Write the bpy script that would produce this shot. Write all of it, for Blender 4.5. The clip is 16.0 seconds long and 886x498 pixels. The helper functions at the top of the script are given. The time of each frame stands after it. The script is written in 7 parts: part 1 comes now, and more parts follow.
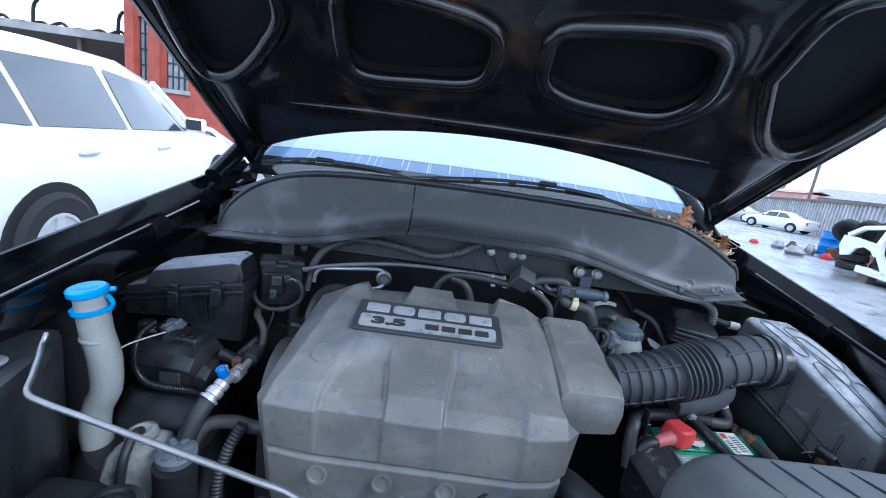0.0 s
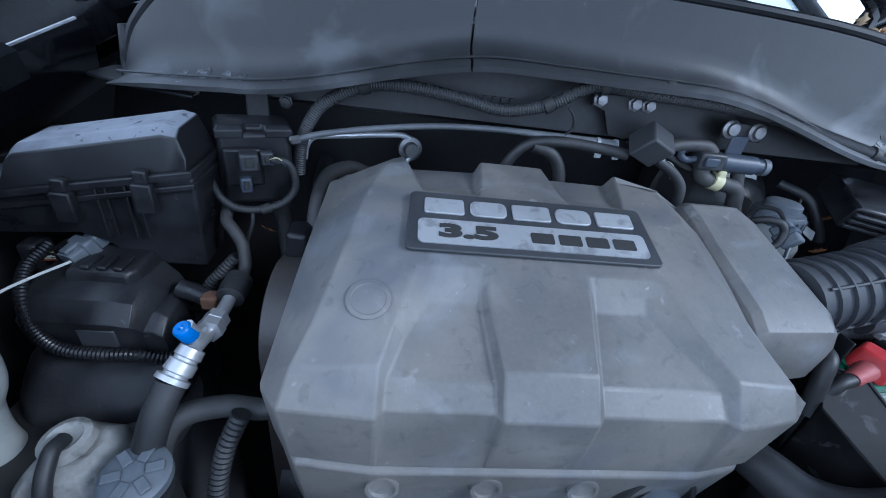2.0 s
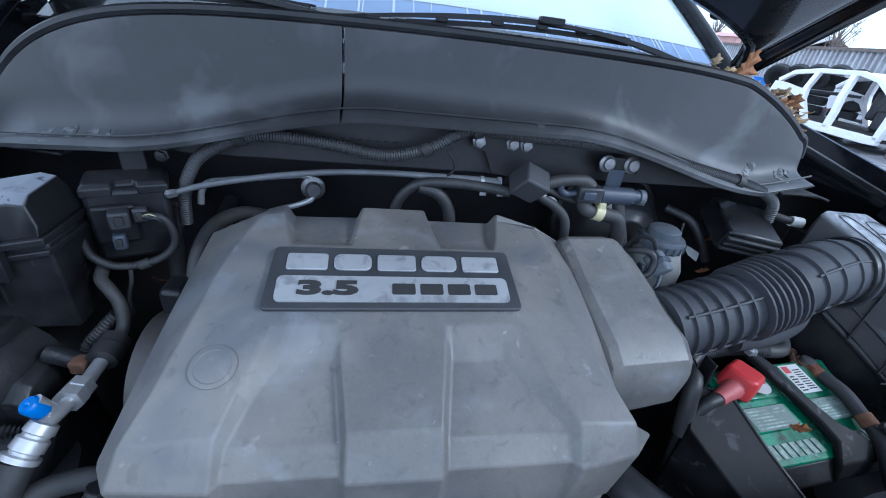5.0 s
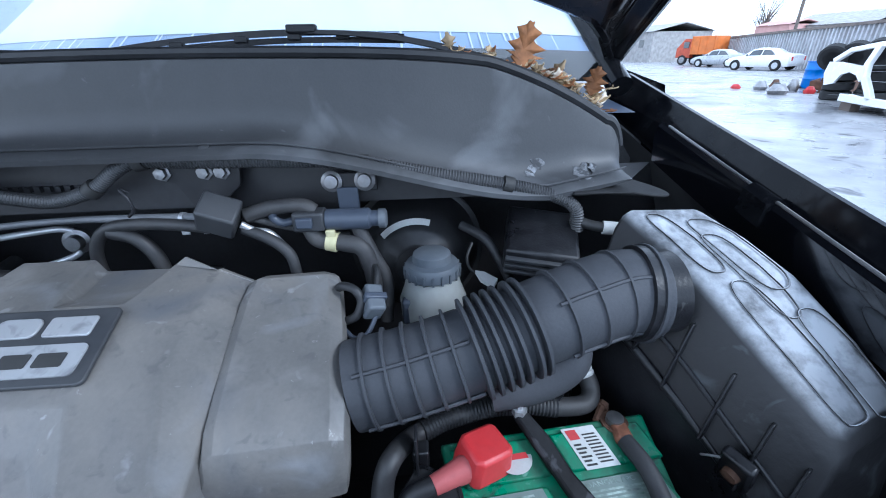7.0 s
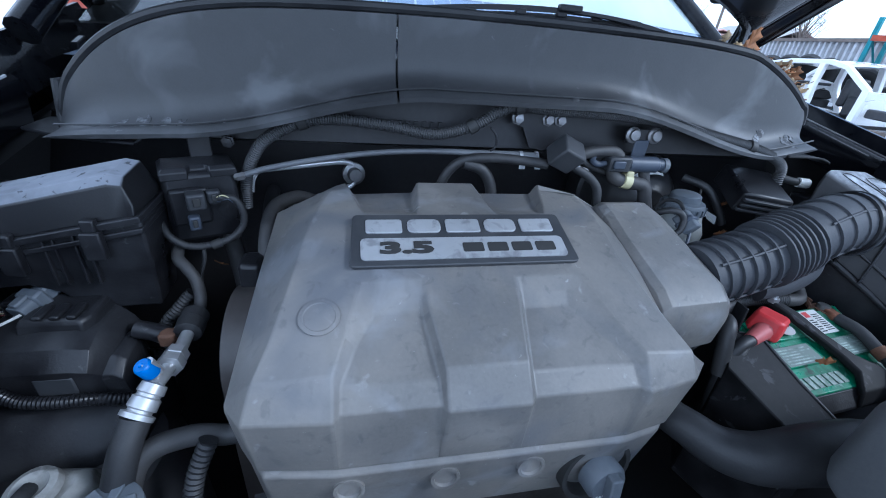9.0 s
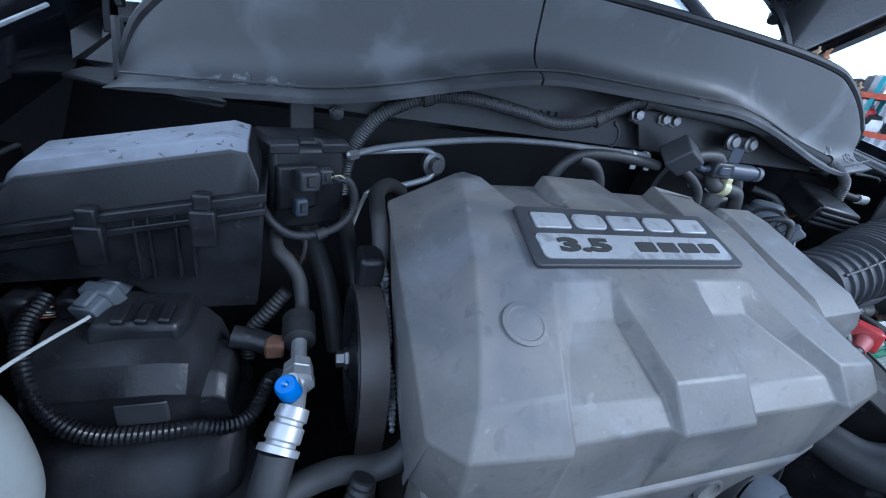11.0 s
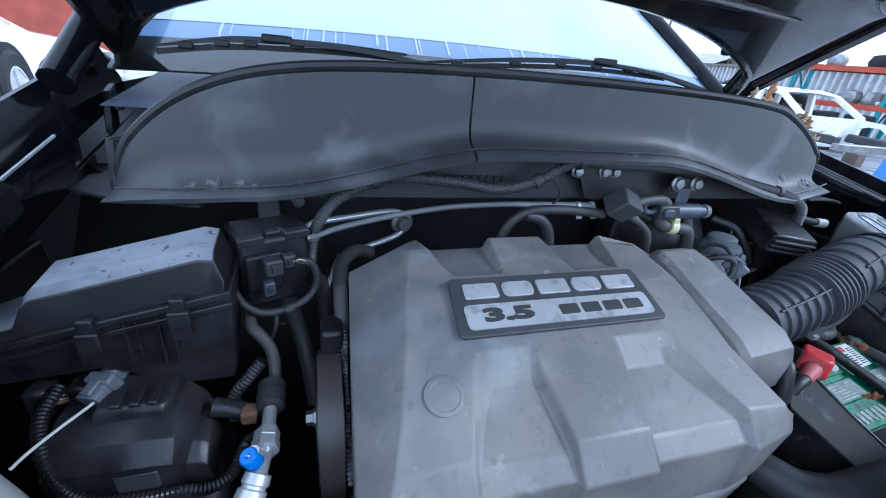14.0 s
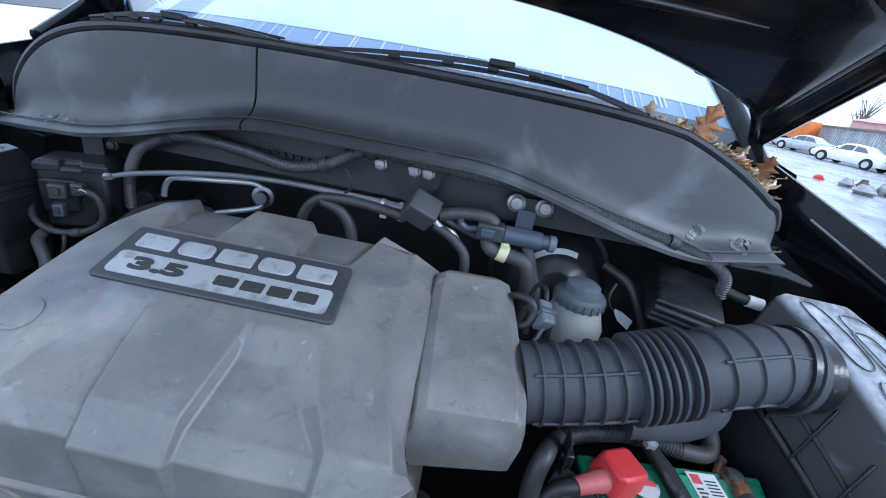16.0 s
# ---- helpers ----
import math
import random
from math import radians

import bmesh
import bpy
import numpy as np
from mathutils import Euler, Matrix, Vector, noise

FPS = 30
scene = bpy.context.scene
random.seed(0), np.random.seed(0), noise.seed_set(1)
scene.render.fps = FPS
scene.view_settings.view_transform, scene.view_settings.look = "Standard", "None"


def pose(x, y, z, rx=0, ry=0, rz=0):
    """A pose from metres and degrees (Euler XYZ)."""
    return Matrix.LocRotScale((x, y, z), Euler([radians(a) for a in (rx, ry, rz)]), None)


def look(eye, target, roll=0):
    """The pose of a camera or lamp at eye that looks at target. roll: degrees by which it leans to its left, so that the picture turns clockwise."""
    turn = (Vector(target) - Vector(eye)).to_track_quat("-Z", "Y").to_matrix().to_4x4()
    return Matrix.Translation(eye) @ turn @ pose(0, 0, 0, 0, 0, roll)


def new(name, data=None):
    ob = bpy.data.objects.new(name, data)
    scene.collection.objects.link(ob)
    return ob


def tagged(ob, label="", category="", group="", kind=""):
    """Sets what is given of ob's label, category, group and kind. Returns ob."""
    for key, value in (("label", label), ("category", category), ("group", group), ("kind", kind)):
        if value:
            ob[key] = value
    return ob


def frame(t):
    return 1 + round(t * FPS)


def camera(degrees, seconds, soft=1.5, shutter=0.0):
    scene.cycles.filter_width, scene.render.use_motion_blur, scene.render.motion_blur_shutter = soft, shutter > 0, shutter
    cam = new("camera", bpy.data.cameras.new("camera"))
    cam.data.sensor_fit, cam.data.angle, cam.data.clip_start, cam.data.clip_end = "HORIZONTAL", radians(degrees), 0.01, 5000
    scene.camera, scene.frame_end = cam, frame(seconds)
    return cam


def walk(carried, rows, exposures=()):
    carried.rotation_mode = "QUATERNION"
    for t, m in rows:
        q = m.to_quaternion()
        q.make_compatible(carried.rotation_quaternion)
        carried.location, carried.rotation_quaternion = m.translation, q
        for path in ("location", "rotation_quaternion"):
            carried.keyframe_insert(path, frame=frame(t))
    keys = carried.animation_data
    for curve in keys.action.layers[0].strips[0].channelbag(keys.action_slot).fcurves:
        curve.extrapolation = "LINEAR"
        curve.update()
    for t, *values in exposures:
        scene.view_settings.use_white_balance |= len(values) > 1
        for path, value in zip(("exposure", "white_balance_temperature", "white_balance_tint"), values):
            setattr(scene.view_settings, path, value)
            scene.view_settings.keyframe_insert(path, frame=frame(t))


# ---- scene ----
cam = camera(95.0, 16.0, soft=1.0)
PATH = [
    (0, (-0.1040, -0.0140, 1.3240), (-0.0883, 1.9428, 0.9110), 8.14),
    (0.5, (-0.1224, 0.0632, 1.2892), (-0.1531, 2.0080, 0.8236), 4.24),
    (1, (-0.2050, 0.1730, 1.2325), (-0.1815, 2.0537, 0.5526), 5.49),
    (1.5, (-0.2750, 0.2694, 1.2260), (-0.1271, 2.0379, 0.3038), 8.64),
    (2, (-0.2467, 0.3052, 1.2283), (-0.0175, 2.0111, 0.2098), 8.48),
    (2.5, (-0.2110, 0.3241, 1.2464), (0.1178, 1.9896, 0.1891), 7.26),
    (3, (-0.1931, 0.3167, 1.2500), (0.1888, 1.9835, 0.2127), 7.53),
    (3.2, (-0.1968, 0.3165, 1.2495), (0.2130, 1.9791, 0.2162), 7.82),
    (5.3, (-0.0955, 0.3048, 1.3089), (0.2212, 2.0315, 0.3507), 7.06),
    (5.5, (-0.0032, 0.2981, 1.3251), (0.2361, 2.0408, 0.3735), 4.91),
    (6, (0.2288, 0.3139, 1.2950), (0.3123, 2.1197, 0.4396), 1.21),
    (6.5, (0.2989, 0.3472, 1.2659), (0.3553, 2.1698, 0.4443), -1.39),
    (7, (0.3176, 0.3670, 1.2666), (0.4029, 2.1724, 0.4103), -1.39),
    (7.5, (0.2747, 0.3423, 1.2530), (0.4137, 2.1383, 0.3840), 1.20),
    (8, (0.1650, 0.2939, 1.2443), (0.3091, 2.0655, 0.3273), 4.24),
    (8.5, (-0.0047, 0.2640, 1.2436), (0.2134, 2.0005, 0.2756), 6.31),
    (9, (-0.2268, 0.2620, 1.2552), (0.1717, 1.9788, 0.3098), 5.34),
    (9.5, (-0.2925, 0.2883, 1.2300), (0.1864, 2.0039, 0.3204), 6.37),
    (10, (-0.3412, 0.3014, 1.2210), (0.1832, 2.0022, 0.3087), 8.15),
    (10.2, (-0.3590, 0.3101, 1.2184), (0.1717, 2.0117, 0.3111), 8.58),
    (12.3, (-0.5185, 0.4461, 1.1245), (0.3900, 2.0044, 0.2605), 15.03),
    (12.5, (-0.5183, 0.4496, 1.1224), (0.4006, 1.9845, 0.2281), 15.29),
    (13, (-0.4886, 0.4280, 1.1546), (0.3662, 1.9686, 0.2083), 12.75),
    (13.5, (-0.4654, 0.3827, 1.2186), (0.2753, 1.9908, 0.2883), 9.03),
    (14, (-0.3715, 0.3218, 1.2903), (0.1888, 2.0394, 0.4326), 6.06),
    (14.5, (-0.1550, 0.3056, 1.3155), (0.2113, 2.0950, 0.5007), 3.34),
    (15, (0.0567, 0.2967, 1.2576), (0.1881, 2.1441, 0.5027), 5.57),
    (15.5, (0.1011, 0.3086, 1.2223), (0.1189, 2.1643, 0.4766), 8.82),
    (16, (0.1411, 0.2990, 1.2857), (0.0635, 2.1286, 0.4816), 10.54),
]
EXPOSURE = [(0, 0.52, 5160, 8), (1, 0.39, 5070, 8), (2, 0.44, 4990, 8), (3.2, 0.40, 4980, 8), (5.3, 0.46, 5110, 8), (5.8, 0.54, 5140, 8), (6.5, 0.68, 5180, 8), (7.2, 0.69, 5190, 8), (8, 0.64, 5150, 8), (8.6, 0.56, 5040, 8), (9.2, 0.43, 4970, 8), (10.2, 0.42, 4950, 8), (12.3, 0.72, 4960, 8), (13.6, 0.62, 4970, 8), (14.2, 0.59, 5030, 8), (14.8, 0.57, 5050, 8), (15.5, 0.56, 5040, 8), (16, 0.56, 5120, 8)]
walk(cam, [(t, look(eye, target, roll)) for t, eye, target, roll in PATH], EXPOSURE)

# ---- world and light ----
world = bpy.data.worlds.new("world")
scene.world = world
world.use_nodes = True
wn, wl = world.node_tree.nodes, world.node_tree.links
wn.clear()
w_out = wn.new("ShaderNodeOutputWorld")
w_bg = wn.new("ShaderNodeBackground")
w_sky = wn.new("ShaderNodeTexSky")
w_sky.sky_type = "NISHITA"
w_sky.sun_disc = False
w_sky.sun_elevation, w_sky.sun_rotation = radians(35), radians(242)
w_co = wn.new("ShaderNodeTexCoord")
w_map = wn.new("ShaderNodeMapping")
w_map.inputs["Scale"].default_value = (1.0, 1.0, 2.2)
w_noise = wn.new("ShaderNodeTexNoise")
w_noise.inputs["Scale"].default_value, w_noise.inputs["Detail"].default_value = 1.7, 5
w_ramp = wn.new("ShaderNodeValToRGB")
w_ramp.color_ramp.elements[0].position, w_ramp.color_ramp.elements[1].position = 0.30, 0.52
w_mix = wn.new("ShaderNodeMixRGB")
w_mix.inputs[2].default_value = (9.0, 9.6, 10.4, 1)   # cloud, in the sky texture's own units
wl.new(w_co.outputs["Generated"], w_map.inputs[0])
wl.new(w_map.outputs[0], w_noise.inputs["Vector"])
wl.new(w_noise.outputs["Fac"], w_ramp.inputs[0])
wl.new(w_ramp.outputs[0], w_mix.inputs[0])
wl.new(w_sky.outputs[0], w_mix.inputs[1])
wl.new(w_mix.outputs[0], w_bg.inputs[0])
wl.new(w_bg.outputs[0], w_out.inputs[0])
w_bg.inputs[1].default_value = 0.15

sun_data = bpy.data.lights.new("sun", "SUN")
sun_data.energy, sun_data.angle, sun_data.color = 1.5, radians(14), (1.0, 0.96, 0.9)
sun = new("sun", sun_data)
sun.matrix_world = look((0, 0, 0), (-0.72, 0.38, -0.58))

# ---- materials ----
def mat(name, colour, rough=0.6, metal=0.0, vary=0.25, scale=6.0, fine=120.0, bump=0.05, dust=0.0, dust_colour=(0.35, 0.36, 0.37),
        coat=0.0, spec=0.5, trans=0.0, dust_scale=9.0, island=0.0, up=0.0, cover=(0.4, 0.68), marks=()):
    """A surface with large and fine variation, wear in its gloss, and settled dust that can favour faces that look up."""
    m = bpy.data.materials.new(name)
    m.use_nodes = True
    n, l = m.node_tree.nodes, m.node_tree.links
    b = n["Principled BSDF"]
    co = n.new("ShaderNodeTexCoord")
    big, small = n.new("ShaderNodeTexNoise"), n.new("ShaderNodeTexNoise")
    big.inputs["Scale"].default_value, big.inputs["Detail"].default_value = scale, 6
    small.inputs["Scale"].default_value, small.inputs["Detail"].default_value = fine, 3
    l.new(co.outputs["Object"], big.inputs["Vector"])
    l.new(co.outputs["Object"], small.inputs["Vector"])
    dark, light = [max(0.0, c * (1 - vary)) for c in colour], [min(1.0, c * (1 + vary)) for c in colour]
    ramp = n.new("ShaderNodeValToRGB")
    ramp.color_ramp.elements[0].position, ramp.color_ramp.elements[1].position = 0.3, 0.7
    ramp.color_ramp.elements[0].color, ramp.color_ramp.elements[1].color = (*dark, 1), (*light, 1)
    l.new(big.outputs["Fac"], ramp.inputs[0])
    grain = n.new("ShaderNodeMixRGB")
    grain.blend_type, grain.inputs[0].default_value = "OVERLAY", min(1, vary * 0.8)
    l.new(ramp.outputs[0], grain.inputs[1])
    l.new(small.outputs["Fac"], grain.inputs[2])
    last = grain.outputs[0]
    if island:
        info = n.new("ShaderNodeObjectInfo")
        hsv = n.new("ShaderNodeHueSaturation")
        rng = n.new("ShaderNodeMapRange")
        rng.inputs["To Min"].default_value, rng.inputs["To Max"].default_value = 1 - island, 1 + island
        l.new(info.outputs["Random"], rng.inputs[0])
        l.new(rng.outputs[0], hsv.inputs["Value"])
        l.new(last, hsv.inputs["Color"])
        last = hsv.outputs[0]
    rr = n.new("ShaderNodeMapRange")
    rr.inputs["To Min"].default_value, rr.inputs["To Max"].default_value = max(0.02, rough - 0.12), min(1, rough + 0.12)
    l.new(big.outputs["Fac"], rr.inputs[0])
    rough_out = rr.outputs[0]
    if dust:
        d = n.new("ShaderNodeTexNoise")
        d.inputs["Scale"].default_value, d.inputs["Detail"].default_value, d.inputs["Roughness"].default_value = dust_scale, 8, 0.65
        l.new(co.outputs["Object"], d.inputs["Vector"])
        dr = n.new("ShaderNodeMapRange")
        dr.inputs["From Min"].default_value, dr.inputs["From Max"].default_value = cover
        dr.inputs["To Max"].default_value = dust
        l.new(d.outputs["Fac"], dr.inputs[0])
        amount = dr.outputs[0]
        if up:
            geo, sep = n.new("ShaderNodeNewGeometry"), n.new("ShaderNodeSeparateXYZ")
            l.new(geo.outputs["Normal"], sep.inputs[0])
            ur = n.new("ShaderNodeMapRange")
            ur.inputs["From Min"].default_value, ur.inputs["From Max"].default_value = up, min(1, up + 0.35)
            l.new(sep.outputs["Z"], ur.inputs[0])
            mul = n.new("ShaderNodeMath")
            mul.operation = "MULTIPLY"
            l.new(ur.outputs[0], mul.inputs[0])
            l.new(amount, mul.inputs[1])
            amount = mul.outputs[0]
        dm = n.new("ShaderNodeMixRGB")
        dm.inputs[2].default_value = (*dust_colour, 1)
        l.new(amount, dm.inputs[0])
        l.new(last, dm.inputs[1])
        last = dm.outputs[0]
        rm = n.new("ShaderNodeMixRGB")
        rm.inputs[2].default_value = (0.9, 0.9, 0.9, 1)
        l.new(amount, rm.inputs[0])
        l.new(rough_out, rm.inputs[1])
        rough_out = rm.outputs[0]
    for colour_, scale_, lo_, hi_, amount_ in marks:   # scuffs, specks and stains with their own edges
        k = n.new("ShaderNodeTexNoise")
        k.inputs["Scale"].default_value, k.inputs["Detail"].default_value, k.inputs["Distortion"].default_value = scale_, 4, 0.6
        l.new(co.outputs["Object"], k.inputs["Vector"])
        kr = n.new("ShaderNodeMapRange")
        kr.inputs["From Min"].default_value, kr.inputs["From Max"].default_value, kr.inputs["To Max"].default_value = lo_, hi_, amount_
        l.new(k.outputs["Fac"], kr.inputs[0])
        km = n.new("ShaderNodeMixRGB")
        km.inputs[2].default_value = (*colour_, 1)
        l.new(kr.outputs[0], km.inputs[0])
        l.new(last, km.inputs[1])
        last = km.outputs[0]
    l.new(last, b.inputs["Base Color"])
    l.new(rough_out, b.inputs["Roughness"])
    b.inputs["Metallic"].default_value = metal
    b.inputs["Specular IOR Level"].default_value = spec
    b.inputs["Coat Weight"].default_value = coat
    b.inputs["Coat Roughness"].default_value = 0.06
    b.inputs["Transmission Weight"].default_value = trans
    if bump:
        bp = n.new("ShaderNodeBump")
        bp.inputs["Strength"].default_value, bp.inputs["Distance"].default_value = min(1, bump * 4), 0.0013
        l.new(small.outputs["Fac"], bp.inputs["Height"])
        l.new(bp.outputs[0], b.inputs["Normal"])
    return m


M_paint = mat("black_car_paint", (0.003, 0.0033, 0.005), 0.12, vary=0.3, coat=0.12, spec=0.08, bump=0.0, dust=0.03, dust_scale=14)
M_rail = mat("wet_black_rail_paint", (0.003, 0.0033, 0.005), 0.16, vary=0.3, coat=0.9, spec=0.5, bump=0.0)
M_inner = mat("black_inner_paint", (0.024, 0.024, 0.027), 0.40, vary=0.4, bump=0.03, dust=0.2, dust_colour=(0.05, 0.042, 0.035), dust_scale=7)
M_hood = mat("hood_underside_paint", (0.005, 0.005, 0.007), 0.22, vary=0.4, bump=0.02, coat=0.8, dust=0.2, dust_colour=(0.035, 0.026, 0.018), dust_scale=5, marks=[((0.085, 0.05, 0.028), 7, 0.56, 0.68, 0.6)])
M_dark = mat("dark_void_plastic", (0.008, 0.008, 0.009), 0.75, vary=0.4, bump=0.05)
M_cover = mat("grey_engine_cover", (0.160, 0.154, 0.147), 0.46, spec=0.45, vary=0.16, scale=5, fine=240, bump=0.03, dust=0.55, dust_colour=(0.285, 0.258, 0.226), dust_scale=5,
              marks=[((0.34, 0.34, 0.34), 34, 0.66, 0.74, 0.5), ((0.40, 0.40, 0.40), 150, 0.70, 0.78, 0.5), ((0.055, 0.052, 0.05), 16, 0.66, 0.76, 0.35), ((0.10, 0.108, 0.127), 5.5, 0.48, 0.62, 0.75), ((0.075, 0.075, 0.08), 60, 0.60, 0.70, 0.35), ((0.28, 0.295, 0.32), 13, 0.57, 0.74, 0.42), ((0.06, 0.06, 0.064), 22, 0.62, 0.74, 0.4), ((0.28, 0.27, 0.26), 9, 0.62, 0.80, 0.6)])
M_cowl = mat("cowl_plastic", (0.040, 0.041, 0.044), 0.42, vary=0.22, scale=3, fine=400, bump=0.02, dust=0.4, dust_colour=(0.095, 0.097, 0.10), dust_scale=5,
             marks=[((0.15, 0.155, 0.165), 8, 0.55, 0.68, 0.55), ((0.26, 0.26, 0.27), 60, 0.72, 0.80, 0.35)])
M_cast = mat("grimy_cast_metal", (0.040, 0.036, 0.033), 0.55, vary=0.5, scale=18, bump=0.15, dust=0.5, dust_colour=(0.075, 0.06, 0.05), dust_scale=25)
M_plastic = mat("black_plastic", (0.009, 0.009, 0.011), 0.30, spec=0.36, vary=0.3, fine=320, bump=0.05, dust=0.36, dust_colour=(0.085, 0.087, 0.094), dust_scale=9, marks=[((0.10, 0.10, 0.10), 90, 0.68, 0.75, 0.4)])
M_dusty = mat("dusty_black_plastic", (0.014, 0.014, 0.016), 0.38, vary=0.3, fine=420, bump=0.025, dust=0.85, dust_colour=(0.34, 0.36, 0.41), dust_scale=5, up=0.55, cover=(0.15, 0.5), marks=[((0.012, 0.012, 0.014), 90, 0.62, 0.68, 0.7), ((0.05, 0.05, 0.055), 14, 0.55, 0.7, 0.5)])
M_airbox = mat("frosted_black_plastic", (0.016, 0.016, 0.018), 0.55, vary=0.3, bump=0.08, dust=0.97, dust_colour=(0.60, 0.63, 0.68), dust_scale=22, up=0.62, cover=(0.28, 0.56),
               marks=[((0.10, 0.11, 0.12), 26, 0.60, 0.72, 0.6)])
M_rubber = mat("black_rubber", (0.016, 0.0165, 0.019), 0.5, vary=0.3, fine=320, bump=0.05, dust=0.3, dust_colour=(0.1, 0.1, 0.1))
M_duct = mat("intake_rubber", (0.052, 0.055, 0.063), 0.58, spec=0.3, vary=0.2, fine=320, bump=0.04, dust=0.25, dust_colour=(0.12, 0.12, 0.13))
M_hose = mat("grey_rubber_hose", (0.027, 0.027, 0.029), 0.5, vary=0.25, fine=320, bump=0.05, dust=0.4, dust_colour=(0.11, 0.105, 0.1))
M_alu = mat("aluminium", (0.50, 0.51, 0.53), 0.32, metal=0.6, vary=0.2, bump=0.05, dust=0.2, dust_colour=(0.3, 0.3, 0.3))
M_bright = mat("bright_pipe_metal", (0.80, 0.81, 0.83), 0.18, metal=0.45, vary=0.1, bump=0.0)
M_conduit = mat("conduit_plastic", (0.045, 0.046, 0.049), 0.42, vary=0.2, bump=0.0, dust=0.3, dust_colour=(0.13, 0.13, 0.13))
M_steel = mat("dull_steel", (0.32, 0.32, 0.33), 0.42, metal=0.9, vary=0.3, bump=0.06, dust=0.4, dust_colour=(0.2, 0.17, 0.14))
M_rust = mat("rusty_steel", (0.12, 0.06, 0.035), 0.8, vary=0.5, bump=0.2)
M_badge = mat("badge_black", (0.035, 0.037, 0.042), 0.45, vary=0.15, bump=0.02, dust=0.3, dust_colour=(0.11, 0.11, 0.11))
M_silver = mat("badge_silver", (0.42, 0.43, 0.45), 0.38, metal=0.35, vary=0.15, bump=0.03, dust=0.6, dust_colour=(0.34, 0.34, 0.34), dust_scale=30, marks=[((0.16, 0.16, 0.17), 55, 0.52, 0.66, 0.55)])
M_blue = mat("blue_plastic", (0.01, 0.15, 0.52), 0.4, vary=0.15, bump=0.03)
M_bluecap = mat("bright_blue_cap", (0.012, 0.30, 0.70), 0.35, vary=0.12, bump=0.02)
M_milky = mat("milky_plastic", (0.33, 0.345, 0.335), 0.4, vary=0.12, bump=0.03, dust=0.4, dust_colour=(0.22, 0.2, 0.17), dust_scale=10)
M_grimy = mat("grimy_translucent_plastic", (0.30, 0.30, 0.29), 0.45, vary=0.3, scale=12, bump=0.05, dust=0.8, dust_colour=(0.10, 0.095, 0.085), dust_scale=14, marks=[((0.03, 0.03, 0.03), 30, 0.56, 0.66, 0.7)])
M_greycap = mat("grey_cap", (0.085, 0.10, 0.12), 0.5, vary=0.2, bump=0.05, dust=0.4, dust_colour=(0.25, 0.25, 0.25))
M_bluegrey = mat("blue_grey_plastic", (0.055, 0.066, 0.09), 0.45, vary=0.15, bump=0.03)
M_red = mat("red_plastic", (0.55, 0.03, 0.035), 0.4, vary=0.2, bump=0.04, dust=0.15, dust_colour=(0.3, 0.2, 0.18))
M_pink = mat("faded_red_boot", (0.42, 0.10, 0.10), 0.55, vary=0.2, bump=0.05)
M_green = mat("green_battery", (0.006, 0.21, 0.10), 0.25, vary=0.3, scale=16, bump=0.03, dust=0.85, dust_colour=(0.03, 0.075, 0.05), dust_scale=24, marks=[((0.02, 0.03, 0.025), 45, 0.58, 0.66, 0.8), ((0.25, 0.42, 0.36), 70, 0.64, 0.72, 0.5)])
M_label = mat("white_label", (0.6, 0.61, 0.6), 0.5, vary=0.15, fine=300, bump=0.01, dust=0.3, dust_colour=(0.35, 0.33, 0.28), dust_scale=30)
M_guard = mat("scuffed_black_plastic", (0.006, 0.006, 0.007), 0.55, spec=0.25, vary=0.4, bump=0.03, dust=0.35, dust_colour=(0.06, 0.06, 0.065), dust_scale=13, marks=[((0.09, 0.09, 0.10), 40, 0.62, 0.68, 0.5)])
M_faded = mat("faded_grey_print", (0.30, 0.36, 0.33), 0.6, vary=0.5, scale=60, bump=0.0, dust=0.6, dust_colour=(0.03, 0.12, 0.07), dust_scale=70)
M_ink = mat("dark_print", (0.03, 0.03, 0.03), 0.6, vary=0.2, bump=0.0)
M_greyprint = mat("grey_print", (0.17, 0.22, 0.2), 0.6, vary=0.2, bump=0.0)
M_yellow = mat("yellow_clip", (0.52, 0.48, 0.28), 0.5, vary=0.15, bump=0.03)
M_copper = mat("corroded_copper", (0.22, 0.09, 0.05), 0.7, metal=0.2, vary=0.5, scale=40, bump=0.15)
M_leaf = mat("dry_leaf", (0.26, 0.11, 0.04), 0.75, vary=0.45, scale=30, bump=0.1, island=0.35)
M_leafpale = mat("pale_dry_leaf", (0.46, 0.34, 0.20), 0.8, vary=0.35, scale=30, bump=0.1, island=0.3)
M_leafgrey = mat("bleached_dry_leaf", (0.62, 0.55, 0.44), 0.8, vary=0.3, scale=30, bump=0.1)
M_white = mat("white_car_paint", (0.86, 0.865, 0.87), 0.25, vary=0.03, coat=0.8, bump=0.0)
M_silvercar = mat("silver_car_paint", (0.45, 0.46, 0.48), 0.3, metal=0.3, vary=0.06, coat=0.6, bump=0.0)
M_carglass = mat("tinted_glass", (0.012, 0.018, 0.026), 0.05, vary=0.2, bump=0.0, spec=0.8, coat=1.0)
M_tyre = mat("tyre_rubber", (0.018, 0.018, 0.019), 0.8, vary=0.3, bump=0.2)
M_rim = mat("alloy_rim", (0.55, 0.56, 0.58), 0.35, metal=0.3, vary=0.15, bump=0.02)
M_brick = mat("red_painted_brick", (0.36, 0.07, 0.045), 0.8, vary=0.25, scale=3, fine=60, bump=0.15, dust=0.25, dust_colour=(0.3, 0.14, 0.1))
